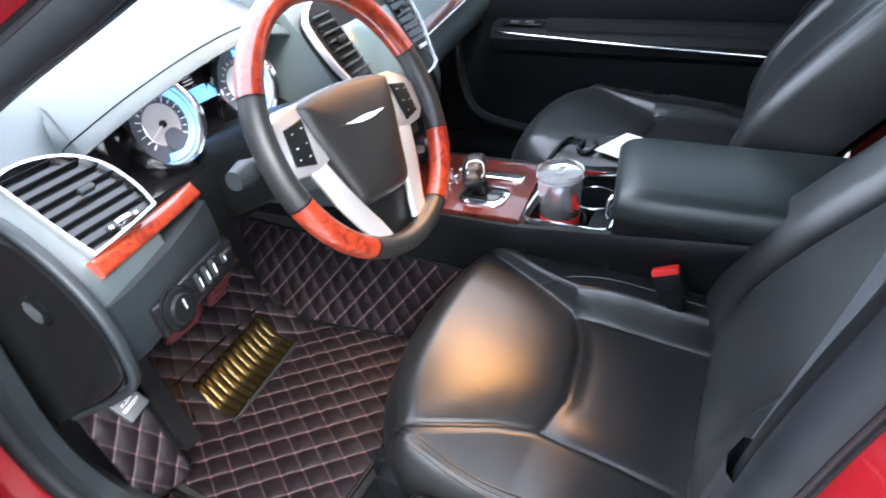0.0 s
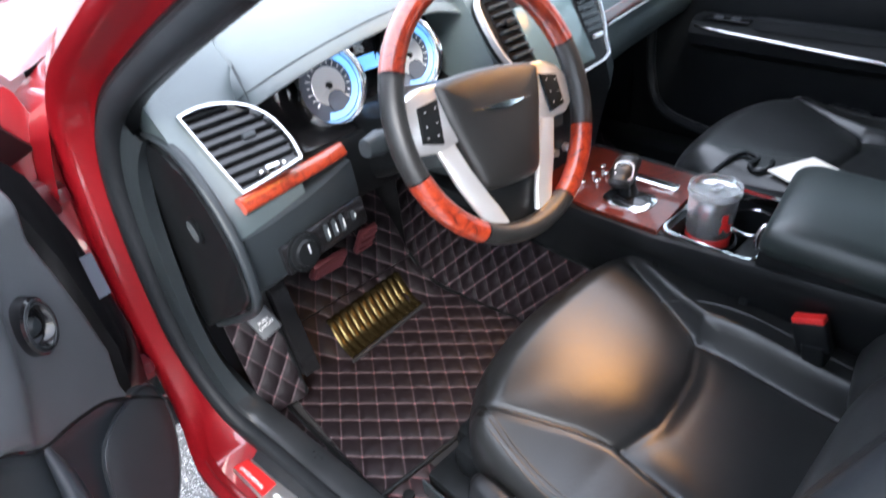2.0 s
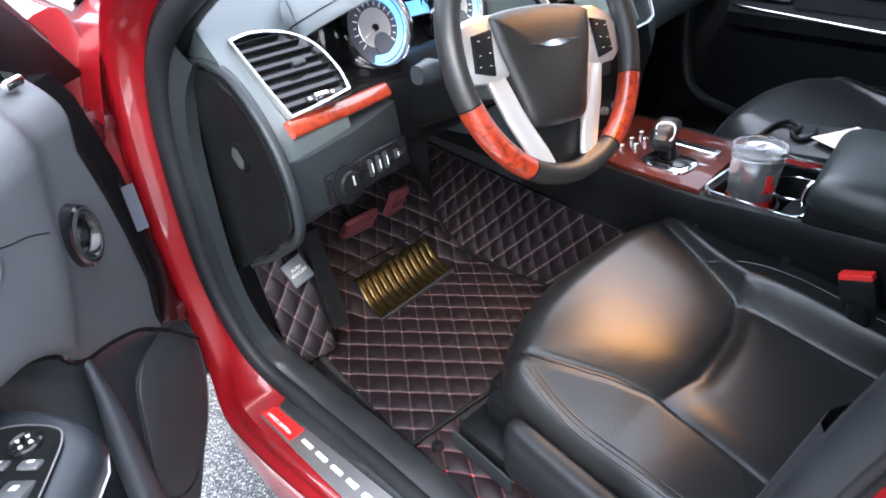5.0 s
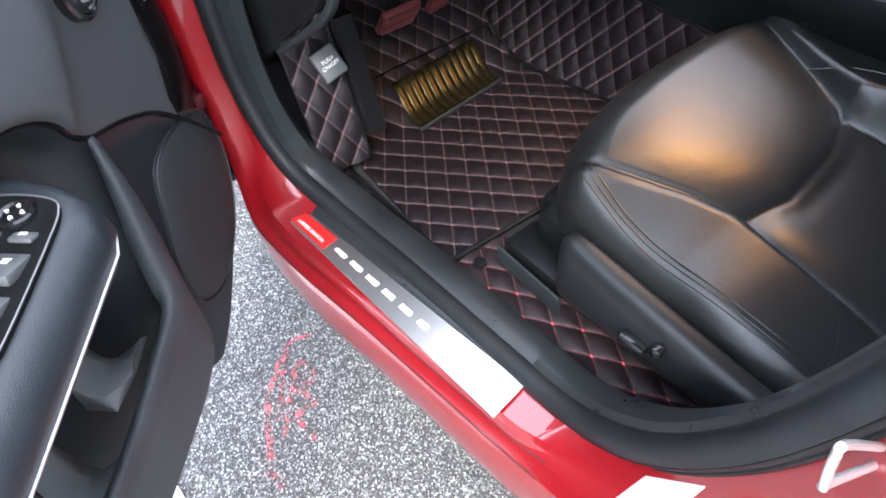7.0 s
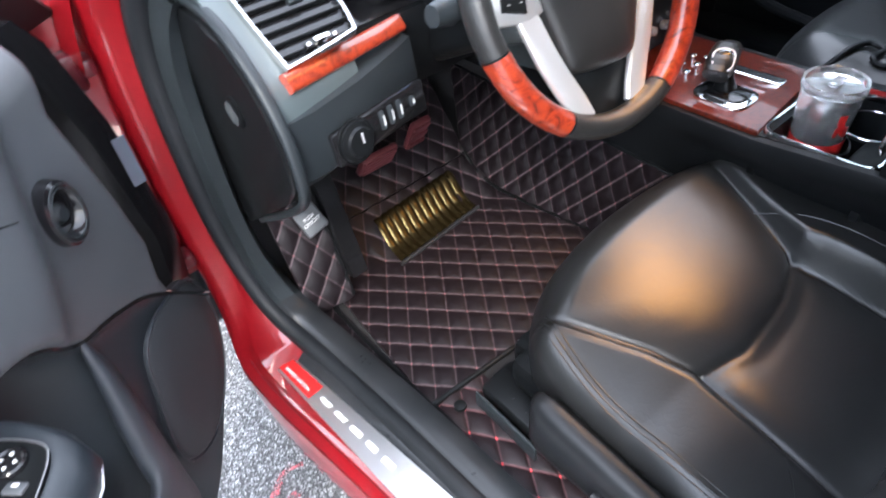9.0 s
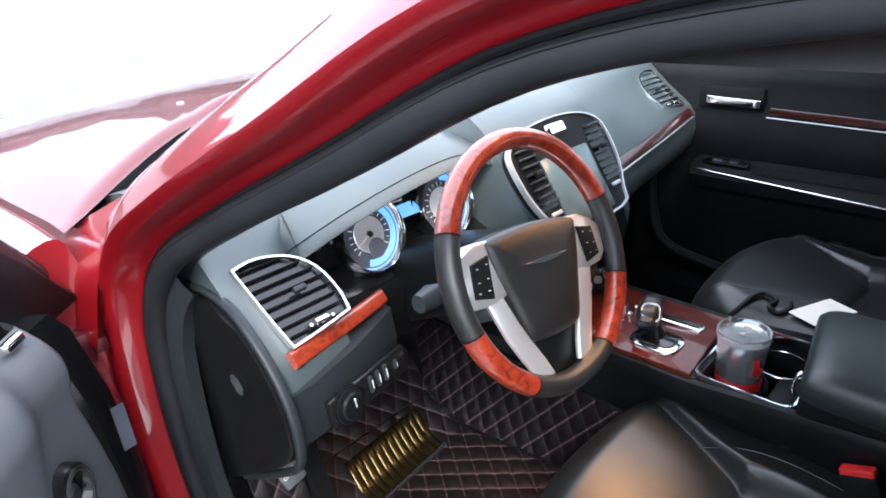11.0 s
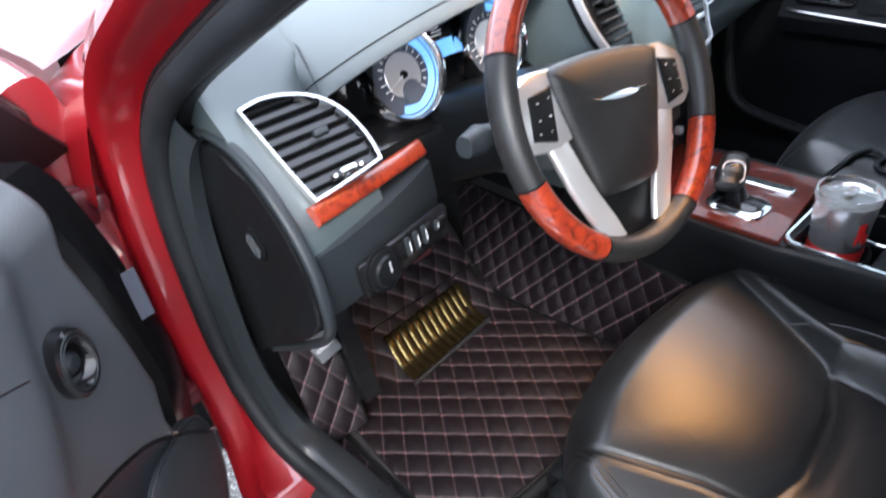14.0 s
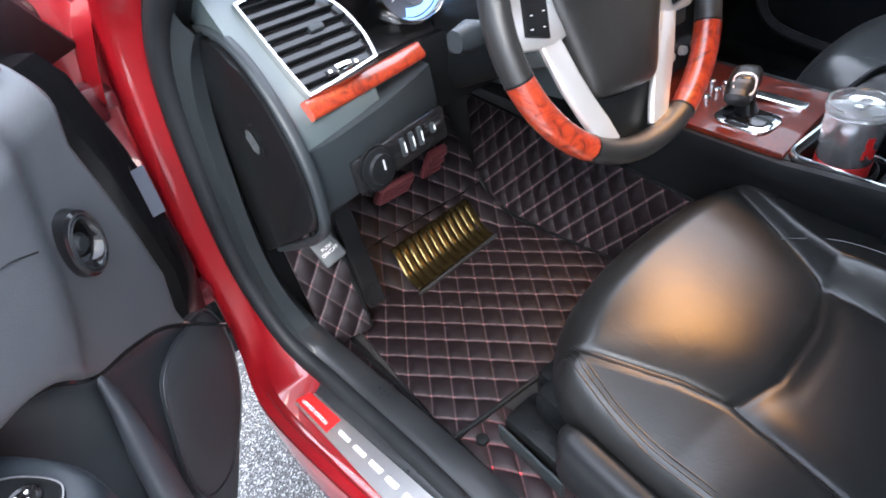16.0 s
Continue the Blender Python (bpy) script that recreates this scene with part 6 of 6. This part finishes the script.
for name, mat, label, k0, k1 in (("door_card", DOORPL, "grey moulded door card", 0.0, 1.0), ("lower_card", LOWERPL, "black lower door panel", 1.0, 0.0)):
    bm = B()
    rows = []
    nh, ns = (100, 180) if k0 == 0 else (40, 48)
    for k in range(nh + 1):
        q = k / nh
        row = []
        for j in range(ns + 1):
            s = (j / ns) ** 1.5
            hm = 0.5
            for _ in range(3):
                f0 = lerp_table(FRONT_UP if k0 == 0 else FRONT, hm)
                sm = f0 + (1.08 - f0) * s
                top, bot = (0.99, seam_h(sm) + 0.0015) if k0 == 0 else (seam_h(sm) - 0.0015, 0.22)
                hm = bot + (top - bot) * q
            row.append(D(sm, hm, panel_d(sm, hm, FRONT_UP if k0 == 0 else FRONT)))
        rows.append(row)
    loft(bm, rows, ring_closed=False, caps=False)
    if k0 == 0:
        gone = []
        for f in bm.faces:
            c = f.calc_center_median() - DH
            if inside(((c.dot(DS) - RECC[0]) / 0.98 + RECC[0], (c.z - RECC[1]) / 0.98 + RECC[1]), REC):
                gone.append(f)
        bmesh.ops.delete(bm, geom=gone, context="FACES")
    part(name, bm, mat, door, label, 70)
bm = B()
sweep(bm, [D(s, seam_h(s), panel_d(s, seam_h(s)) - 0.001) for s in [0.07 + 0.75 * k / 60 for k in range(61)]], circle(0.0042, 6), up=DN)
part("card_joint", bm, GLOSSBLACK, door)
bm = B()
rows = []
for h in (0.20, 0.24, 0.40, 0.60, 0.80, 0.93, 0.97):
    f0 = lerp_table(FRONT, h) - 0.045 if h > 0.42 else lerp_table(FRONT, max(h, 0.22)) - 0.02
    rows.append([D(f0, h, 0.058), D(f0 - 0.004, h, 0.0), D(f0 + 0.02, h, -0.05), D(1.09, h, -0.05), D(1.09, h, 0.0), D(f0 + 0.07, h, 0.0), D(f0 + 0.05, h, 0.056)])
loft(bm, rows, ring_closed=True, caps=True)
part("shell", bm, GLOSSBLACK, door, "black door shell edge")
bm = B()
loft(bm, [[D(s, h, -0.055 - 0.02 * math.sin(math.pi * (h - 0.2) / 0.78)) for h in [0.2 + 0.78 * k / 8 for k in range(9)]] for s in (-0.01, 0.3, 0.7, 1.1)], ring_closed=False, caps=False)
part("outer_skin", bm, PAINT, door, "red outer door skin")
# fine seams pressed into the card
for pts in (((0.404, 0.900), (0.381, 0.892), (0.355, 0.885), (0.327, 0.872)),):
    bm = B()
    sweep(bm, smooth_path([D(s, h, panel_d(s, h, FRONT_UP) + 0.0003) for s, h in pts], 6), circle(0.0009, 6), up=DN)
    part("card_seam", bm, GLOSSBLACK, door)
# pocket wall and speaker cover
LIP = smooth_path([(0.325, 0.690, 0.118), (0.350, 0.640, 0.140), (0.375, 0.560, 0.152), (0.390, 0.500, 0.156), (0.450, 0.478, 0.158), (0.620, 0.452, 0.160), (1.04, 0.43, 0.150)], 6)
bm = B()
rows = []
for k, p in enumerate(LIP):
    g = min(1.0, 0.2 + k / 9)
    wall = 1 / (1 + math.exp(-(p.x - 0.375) / 0.012))
    base = 0.225 * wall + (p.y - 0.10) * (1 - wall)
    sx = -0.036 * (1 - wall) - 0.055 * wall
    rows.append([D(p.x + 0.010, p.y - 0.05, p.z - 0.024 * g), D(p.x + 0.008, p.y - 0.004, p.z - 0.014 * g), D(p.x + 0.005, p.y + 0.003 * g, p.z - 0.004 * g), D(p.x, p.y + 0.001, p.z + 0.002 * g), D(p.x + sx * 0.35 * g, p.y - 0.03 * g, p.z + 0.001),
                 D(p.x + sx * 0.7, (p.y - 0.05) * 0.5 + base * 0.5, p.z - 0.012), D(p.x + sx, base, p.z - 0.06)])
loft(bm, rows, ring_closed=False, caps=False)
part("map_pocket", bm, POCKETPL, door, "curved plastic map pocket wall", 70)
POD = smooth_path([(0.100, 0.560, 0), (0.180, 0.585, 0), (0.245, 0.570, 0), (0.275, 0.500, 0), (0.300, 0.420, 0), (0.290, 0.355, 0), (0.225, 0.318, 0), (0.150, 0.345, 0), (0.100, 0.400, 0), (0.078, 0.480, 0)], 4, True)
bm = B()
loft(bm, [[D(0.18 + (p.x - 0.18) * k, 0.46 + (p.y - 0.46) * k, d) for p in POD] for k, d in ((1.0, 0.092), (0.985, 0.106), (0.95, 0.110), (0.6, 0.113), (0.2, 0.114))])
cover = part("speaker_cover", bm, DOORFAB, door, "dark speaker cover", 70)
bm = B()
sweep(bm, [D(0.18 + (p.x - 0.18) * 1.01, 0.46 + (p.y - 0.46) * 1.01, 0.1075) for p in POD], circle(0.0022, 6), up=DN, closed=True)
part("cover_edge", bm, LOWERPL, cover)
for s0, h0, drop in ((0.455, 0.500, 0.10), (0.565, 0.440, 0.10)):
    bm = B()
    rows = []
    for k in range(9):
        d = 0.045 + 0.095 * k / 8
        sag, bow = -0.022 * math.sin(math.pi * k / 8), 0.020 * math.sin(math.pi * k / 8)
        rows.append([D(s0 - 0.014 + bow, h0 + sag - 0.010, d), D(s0 - 0.004 + bow, h0 + sag, d), D(s0 + 0.022 + bow, h0 + sag - 0.004, d), D(s0 + 0.034 + bow, h0 + sag - 0.016, d), D(s0 + 0.040, h0 - drop, min(d, 0.085)), D(s0 - 0.02, h0 - drop, min(d, 0.085))])
    loft(bm, rows)
    part("pocket_divider", bm, DOORPL, door, "moulded divider in the map pocket", 50)
# armrest with switches
bm = B()
rows = []
def arm_out(s):
    return 0.236 + 0.08 * (s - 0.5)


for s, g in ((0.464, 0.50), (0.468, 0.74), (0.480, 0.92), (0.505, 1.0), (0.60, 1.0), (0.70, 1.0), (0.90, 1.0), (1.06, 1.0)):
    top, out = 0.757 - 0.10 * (s - 0.45), 0.13 + (arm_out(s) - 0.13) * g
    low = top - 0.070 - 0.03 * g
    rows.append([D(s, top - 0.004, 0.02), D(s, top, 0.03), D(s, top, out - 0.044), D(s, top - 0.003, out - 0.024), D(s, top - 0.010, out - 0.011), D(s, top - 0.022, out - 0.003), D(s, top - 0.042, out), D(s, top - 0.058, out - 0.008), D(s, low + 0.012, out - 0.034), D(s, low, out - 0.060), D(s, low, 0.02)])
loft(bm, rows)
arm = part("armrest", bm, LOWERPL, door, "padded armrest with window switches", 55)
bm = B()
sweep(bm, [D(s, 0.716 - 0.11 * (s - 0.45), arm_out(s) + 0.0006 - e) for s, e in ((0.474, 0.022), (0.484, 0.009), (0.505, 0.0), (0.6, 0.0), (0.8, 0.0), (1.05, 0.0))], rrect(0.0022, 0.0024, 0.0008), up=DN)
part("armrest_trim", bm, STRIKER, arm, "thin silver trim line")


def on_arm(s, d, up=0.0):
    """A point on the sloping armrest top; d runs out from the door card along its slant."""
    return D(s, 0.757 - 0.10 * (s - 0.45) + up, d + 0.08 * (s - 0.5))


PLATE = [tuple(p.xy) for p in smooth_path([(0.488, 0.140, 0), (0.484, 0.165, 0), (0.488, 0.196, 0), (0.500, 0.207, 0), (0.53, 0.210, 0), (0.61, 0.211, 0), (0.632, 0.207, 0), (0.640, 0.196, 0), (0.640, 0.145, 0), (0.630, 0.136, 0), (0.50, 0.134, 0)], 4, True)]
bm = B()
loft(bm, [[on_arm(0.562 + (a - 0.562) * k, 0.172 + (b_ - 0.172) * k, up) for a, b_ in PLATE] for k, up in ((1.0, -0.002), (1.0, 0.0025), (0.97, 0.004), (0.93, 0.003), (0.3, 0.003))])
part("switch_plate", bm, DARK, arm, "black switch panel")
bm = B()
sweep(bm, [on_arm(a, b_, 0.0028) for a, b_ in PLATE], rrect(0.0016, 0.0016, 0.0005), up=(0, 0, 1), closed=True)
part("switch_trim", bm, DULLSILVER, arm, "fine silver border")
JOY = frame_m(on_arm(0.506, 0.176, 0.003), DN, DS)
JOY = JOY if JOY.col[2].z > 0 else JOY @ Matrix.Diagonal((1, 1, -1, 1))
bm = B()
lathe(bm, [(0, 0), (0.015, 0), (0.0145, 0.004), (0.0125, 0.0055), (0.010, 0.004), (0, 0.005)], 28, JOY)
joystick = part("mirror_joystick", bm, GLOSSBLACK, arm)
for a in range(4):
    bm = B()
    prism(bm, [(0.0055, -0.0016), (0.0085, 0.0), (0.0055, 0.0016)], 0.0042, 0.0062, JOY @ Matrix.Rotation(radians(90 * a), 4, "Z"))
    part("joystick_mark", bm, WHITE, joystick)
for s, d, w, l in ((0.527, 0.160, 0.020, 0.012), (0.527, 0.190, 0.020, 0.012), (0.556, 0.156, 0.026, 0.030), (0.556, 0.188, 0.026, 0.030), (0.593, 0.156, 0.026, 0.030), (0.593, 0.188, 0.026, 0.030), (0.622, 0.156, 0.024, 0.014), (0.622, 0.188, 0.024, 0.014)):
    km = frame_m(on_arm(s, d, 0.004), DS + V(0, 0, 0.10), DN)
    km = km if km.col[2].z > 0 else km @ Matrix.Diagonal((1, 1, -1, 1))
    tilt = km @ Matrix.Rotation(radians(-9), 4, "Y")
    bm = B()
    box(bm, (0, 0, 0), (l, w, 0.010 if l > 0.02 else 0.005), tilt, 0.0025)
    key = part("window_switch", bm, KEYGREY, arm)
    bm = B()
    box(bm, (-l * 0.12, 0, 0.0053 if l > 0.02 else 0.0028), (0.006 if l > 0.02 else 0.003, 0.006, 0.0005), tilt)
    part("switch_mark", bm, WHITE, key)
# handle in its recess
def rec_ring(k, e):
    pts = [(RECC[0] + (a - RECC[0]) * k, RECC[1] + (b_ - RECC[1]) * k) for a, b_ in REC]
    return [D(a, b_, panel_d(a, b_, FRONT_UP) + e) for a, b_ in pts]


bm = B()
loft(bm, [rec_ring(k, e) for k, e in ((1.07, -0.001), (1.05, 0.0025), (0.99, 0.0035), (0.95, 0.001), (0.90, -0.010))], caps=False)
recess = part("handle_recess", bm, DOORPL, door, "recessed handle bezel", 60)
# Plastic darker than the card, so the recess carries its shade in colour.
bm = B()
loft(bm, [rec_ring(k, e) for k, e in ((0.905, -0.009), (0.86, -0.022), (0.70, -0.034), (0.35, -0.038), (0.1, -0.038))])
part("recess_pan", bm, LOWERPL, recess, "recessed pan with shade in its colour", 60)
bm = B()
LEVER = smooth_path([D(s, h, d) for s, h, d in ((0.458, 0.921, 0.142), (0.470, 0.917, 0.156), (0.494, 0.912, 0.163), (0.525, 0.914, 0.166), (0.552, 0.920, 0.165), (0.568, 0.917, 0.160), (0.574, 0.902, 0.150))], 4)
sweep(bm, LEVER, lambda i: rrect((0.010, 0.014, 0.018, 0.021, 0.021, 0.018, 0.013)[min(6, i // 4)], 0.009, 0.0038, 3), up=DN)
part("handle", bm, CHROME, recess, "curved chrome door handle")
bm = B()
loft(bm, [[D(s, h, panel_d(s, h, FRONT_UP) + d) for h, d in ((0.903, -0.002), (0.907, 0.008), (0.920, 0.011), (0.934, 0.009), (0.938, -0.002))] for s in (0.598, 0.606, 0.64, 0.75, 0.9, 1.06)], ring_closed=True)
part("wood_trim", bm, BURL, door, "glossy burl wood door trim")
bm = B()
sweep(bm, [D(s, 0.8995, panel_d(s, 0.8995, FRONT_UP) + 0.004) for s in (0.60, 0.7, 0.85, 1.06)], rrect(0.004, 0.005, 0.001), up=DN)
part("trim_edge", bm, SILVER, door)
# tweeter, vent, lock button
TM = frame_m(D(0.256, 0.824, 0.122), DS, (0, 0, 1)) @ Matrix.Diagonal((1, 1, -1, 1))
bm = B()
lathe(bm, [(0.0, 0.002), (0.020, 0.002), (0.024, 0.012), (0.029, 0.016), (0.034, 0.012), (0.036, 0.0)], 32, TM @ Matrix.Diagonal((0.85, 1.15, 1, 1)))
tw = part("tweeter", bm, GLOSSBLACK, door, "round black tweeter ring")
for r in (0.026, 0.030):
    bm = B()
    sweep(bm, [TM @ V(0.85 * r * math.cos(a), 1.15 * r * math.sin(a), 0.0150) for a in [2 * math.pi * k / 28 for k in range(28)]], circle(0.0010, 6), up=DN, closed=True)
    part("tweeter_ring", bm, PLASTIC, tw)
bm = B()
lathe(bm, [(0.0, 0.010), (0.008, 0.009), (0.012, 0.004), (0.012, 0.0)], 20, TM)
part("tweeter_dome", bm, PLASTIC, tw)
VS = [tuple(p.xy) for p in smooth_path([(0.424, 0.978, 0), (0.392, 0.983, 0), (0.341, 0.985, 0), (0.308, 0.982, 0), (0.303, 0.979, 0), (0.314, 0.975, 0), (0.346, 0.970, 0), (0.399, 0.9695, 0), (0.420, 0.973, 0)], 4, True)]


def vent_ring(k, e):
    return [D(0.362 + (a - 0.362) * k, 0.977 + (b_ - 0.977) * k, panel_d(0.362 + (a - 0.362) * k, 0.977 + (b_ - 0.977) * k, FRONT_UP) + e) for a, b_ in VS]


bm = B()
loft(bm, [vent_ring(k, e) for k, e in ((1.08, -0.001), (1.04, 0.003), (0.95, 0.0035), (0.90, 0.0005))], caps=False)
dv = part("door_vent", bm, DOORPL, door, "slim demister vent", 60)
# The card is uncut; a flat black floor stands in for the shaded cavity.
bm = B()
loft(bm, [vent_ring(k, e) for k, e in ((0.93, 0.0012), (0.5, 0.0012), (0.1, 0.0012))])
part("vent_shade_floor", bm, GLOSSBLACK, dv)
for k in range(4):
    a = 0.330 + 0.018 * k
    bm = B()
    sweep(bm, [D(a, h, panel_d(a, h, FRONT_UP) + 0.0025) for h in (0.972, 0.976, 0.980)], rrect(0.002, 0.003, 0.0008), up=DS)
    part("vent_fin", bm, PLASTIC, dv)
bm = B()
box(bm, (0.192, 0.990, 0.080), (0.034, 0.014, 0.012), DMX, 0.005, 3)
part("lock_button", bm, CHROME, door, "chrome lock button")
# sail panel, window frame, glass, mirror
bm = B()
prism(bm, [(-0.035, 0.93), (0.06, 1.030), (0.16, 1.125), (0.24, 1.185), (0.27, 1.185), (0.225, 0.98), (0.10, 0.935)], -0.005, 0.030, DMX, 0.006)
part("sail_panel", bm, DARK, door, "black mirror sail panel")
bm = B()
sweep(bm, smooth_path([D(-0.05, 0.928, -0.008), D(0.045, 1.036, -0.008), D(0.148, 1.144, -0.008), D(0.233, 1.212, -0.008), D(0.40, 1.285, -0.006), D(0.65, 1.31, 0.01), D(0.95, 1.32, 0.0), D(1.08, 1.28, 0.0), D(1.09, 0.97, 0.03)], 5), rrect(0.034, 0.036, 0.010), up=DN)
part("window_frame", bm, GLOSSBLACK, door)
bm = B()
sweep(bm, [D(0.20, 0.972, 0.060), D(0.5, 0.985, 0.060), D(1.08, 0.990, 0.060)], rrect(0.022, 0.018, 0.006), up=DN)
part("belt_seal", bm, RUBBER, door)
bm = B()
loft(bm, [[D(0.22, 0.97, 0.04), D(0.26, 1.16, 0.032)], [D(0.5, 0.97, 0.04), D(0.5, 1.27, 0.02)], [D(0.8, 0.97, 0.04), D(0.8, 1.31, 0.01)], [D(1.06, 0.97, 0.04), D(1.06, 1.28, 0.01)]], ring_closed=False, caps=False)
wg = part("window_glass", bm, TINT, door, "tinted side window")
wg.visible_shadow = False
bm = B()
box(bm, (0.055, 0.972, -0.17), (0.15, 0.17, 0.20), DMX, 0.045, 3)
mir = part("wing_mirror", bm, GLOSSBLACK, door, "dark wing mirror housing")
bm = B()
box(bm, (0.131, 0.972, -0.17), (0.004, 0.12, 0.15), DMX, 0.001, 1)
part("mirror_glass", bm, MIRROR, mir)
# hinge gap: brackets and sticker
for z in (0.86, 0.50):
    bm = B()
    box(bm, (-0.862, 0.550, z), (0.030, 0.035, 0.055), None, 0.008)
    box(bm, (-0.842, 0.530, z + 0.01), (0.02, 0.04, 0.025), None, 0.006)
    part("hinge", bm, HINGERED, door)
bm = B()
box(bm, (0, 0, 0), (0.022, 0.002, 0.080), Matrix.Translation(D(0.030, 0.735, 0.062)) @ Matrix.Rotation(radians(8), 4, "Z"))
part("label_sticker", bm, STICKER, door, "pale grey sticker on the door edge")

# ---- passenger door seen across the cabin ----
pdoor = thing("passenger_door", (0.76, 0.0, 0.3), "closed dark passenger door with chrome trim lines", "door")
bm = B()


def pd(y, z):
    d = 0.735
    d -= 0.020 * math.exp(-((z - 0.86) / 0.08) ** 2)
    if z > 1.035:
        d += 0.03 * ((z - 1.035) / 0.02) ** 2
    d += 0.020 / (1 + math.exp((z - 0.60) / 0.02))
    return d


loft(bm, [[V(pd(y, z), y, z) for z in [0.36 + 0.695 * k / 28 for k in range(29)]] for y in (0.56, 0.4, 0.2, 0.0, -0.2, -0.4, -0.6)], ring_closed=False, caps=False)
part("door_card", bm, CARDSHADE, pdoor, "", 60)
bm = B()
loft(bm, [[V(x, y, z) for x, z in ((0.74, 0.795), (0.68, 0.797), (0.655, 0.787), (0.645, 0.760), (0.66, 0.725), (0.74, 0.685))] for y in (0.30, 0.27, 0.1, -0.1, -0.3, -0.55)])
part("armrest", bm, CARDSHADE, pdoor)
bm = B()
sweep(bm, smooth_path([(0.668, 0.300, 0.777), (0.652, 0.27, 0.775), (0.645, 0.1, 0.767), (0.642, -0.1, 0.757), (0.642, -0.5, 0.740)], 4), rrect(0.007, 0.010, 0.003), up=(-1, 0, 0))
part("armrest_trim", bm, CHROME, pdoor, "chrome trim line")
bm = B()
box(bm, (0.672, 0.21, 0.797), (0.035, 0.12, 0.006), None, 0.002)
part("switch_panel", bm, GLOSSBLACK, pdoor)
for y in (0.235, 0.19):
    bm = B()
    box(bm, (0.672, y, 0.801), (0.014, 0.022, 0.005), None, 0.002)
    part("window_switch", bm, KEYGREY, pdoor)
bm = B()
loft(bm, [[V(x, y, z) for x, z in ((0.72, 0.790), (0.67, 0.815), (0.648, 0.811), (0.645, 0.787))] for y in (0.135, 0.11, 0.0, -0.3, -0.55)])
part("elbow_pad", bm, CARDSHADE, pdoor)
# outside mirror seen through the far window
bm = B()
loft(bm, [[V(x, 0.435 + w * math.cos(a), 1.115 + h * math.sin(a)) for a in [2 * math.pi * k / 24 for k in range(24)]] for x, w, h in ((0.93, 0.082, 0.062), (0.945, 0.092, 0.072), (0.975, 0.088, 0.068), (1.02, 0.05, 0.04))], caps=True)
mirror = part("outside_mirror", bm, DARK, pdoor, "black housing of the far outside mirror", 60)
bm = B()
loft(bm, [[V(x, 0.437 + 0.072 * math.cos(a), 1.117 + 0.053 * math.sin(a)) for a in [2 * math.pi * k / 24 for k in range(24)]] for x in (0.926, 0.932)], caps=True)
part("mirror_glass", bm, STEEL, mirror, "silvered mirror glass")
bm = B()
sweep(bm, [(0.712, 0.13, 0.938), (0.708, -0.1, 0.932), (0.708, -0.5, 0.925)], rrect(0.005, 0.018, 0.002), up=(0, 0, 1))
part("wood_trim", bm, FARSHADEBURL, pdoor, "wood trim with shade in its colour")
bm = B()
sweep(bm, [(0.706, 0.135, 0.922), (0.702, -0.1, 0.916), (0.702, -0.5, 0.909)], rrect(0.004, 0.003, 0.001), up=(0, 0, 1))
part("silver_line", bm, SILVER, pdoor)
# Dark slab on the card, standing in for the shaded handle pocket.
bm = B()
box(bm, (0.720, 0.235, 0.962), (0.010, 0.17, 0.062), None, 0.004)
part("handle_recess", bm, DARK, pdoor)
bm = B()
sweep(bm, smooth_path([(0.712, 0.295, 0.958), (0.702, 0.27, 0.958), (0.698, 0.22, 0.957), (0.700, 0.17, 0.955), (0.708, 0.158, 0.954)], 4), rrect(0.010, 0.022, 0.004), up=(0, 0, 1))
part("handle", bm, CHROME, pdoor, "chrome door handle")
bm = B()
sweep(bm, smooth_path([(0.715, 0.42, 0.90), (0.712, 0.44, 0.72), (0.715, 0.42, 0.56), (0.715, 0.36, 0.49), (0.715, 0.2, 0.46)], 5), circle(0.014, 8), up=(-1, 0, 0))
part("door_seal", bm, RUBBER, pdoor)
bm = B()
loft(bm, [[V(0.750, y, 1.045), V(0.69, y, 1.34)] for y in (0.5, 0.0, -0.6)], ring_closed=False, caps=False)
part("window_glass", bm, TINT, pdoor, "tinted side window")

# ---- passenger side floor, belts and loose things ----
pmat = thing("floor_mat", (0.42, 0.3, 0.33), "dark quilted passenger floor mat", "floor mat")
quilt_panel("main_panel", [(0.17, 0.0, 0.333), (0.66, 0.0, 0.333), (0.66, 0.55, 0.333), (0.17, 0.55, 0.333)], MAT, pmat, 60, 60, lift=rise)
paper = B()
box(paper, (0, 0, 0), (0.11, 0.06, 0.001), frame_m(V(0.212, -0.172, 0.6775), (0.9, -0.42, 0.0), (0.42, 0.9, 0.0)))
solo("paper_sheet", paper, PAPER, "cream paper sheet lying on the passenger seat", "paper")
b = B()
pts = [(0.150, -0.02, 0.636), (0.168, -0.04, 0.668), (0.190, -0.05, 0.680), (0.215, -0.065, 0.681), (0.208, -0.09, 0.678), (0.182, -0.085, 0.674), (0.176, -0.105, 0.668), (0.195, -0.12, 0.676), (0.215, -0.115, 0.677)]
sweep(b, smooth_path(pts, 6), circle(0.005, 8), up=(0.1, 0.2, 1))
solo("black_cable", b, DARK, "coiled black cable lying on the passenger seat", "cable")
belt = thing("seat_belt", (0.64, -0.45, 0.55), "black passenger seat belt with a steel tongue", "seat belt")
b = B()
sweep(b, smooth_path([(0.66, -0.42, 0.50), (0.665, -0.45, 0.72), (0.67, -0.55, 1.0), (0.665, -0.60, 1.2)], 5), rrect(0.003, 0.046, 0.001), up=(0, 0.95, 0.3))
part("webbing", b, DARK, belt)
b = B()
box(b, (0.655, -0.452, 0.76), (0.008, 0.05, 0.03), None, 0.003)
part("tongue", b, SILVER, belt)
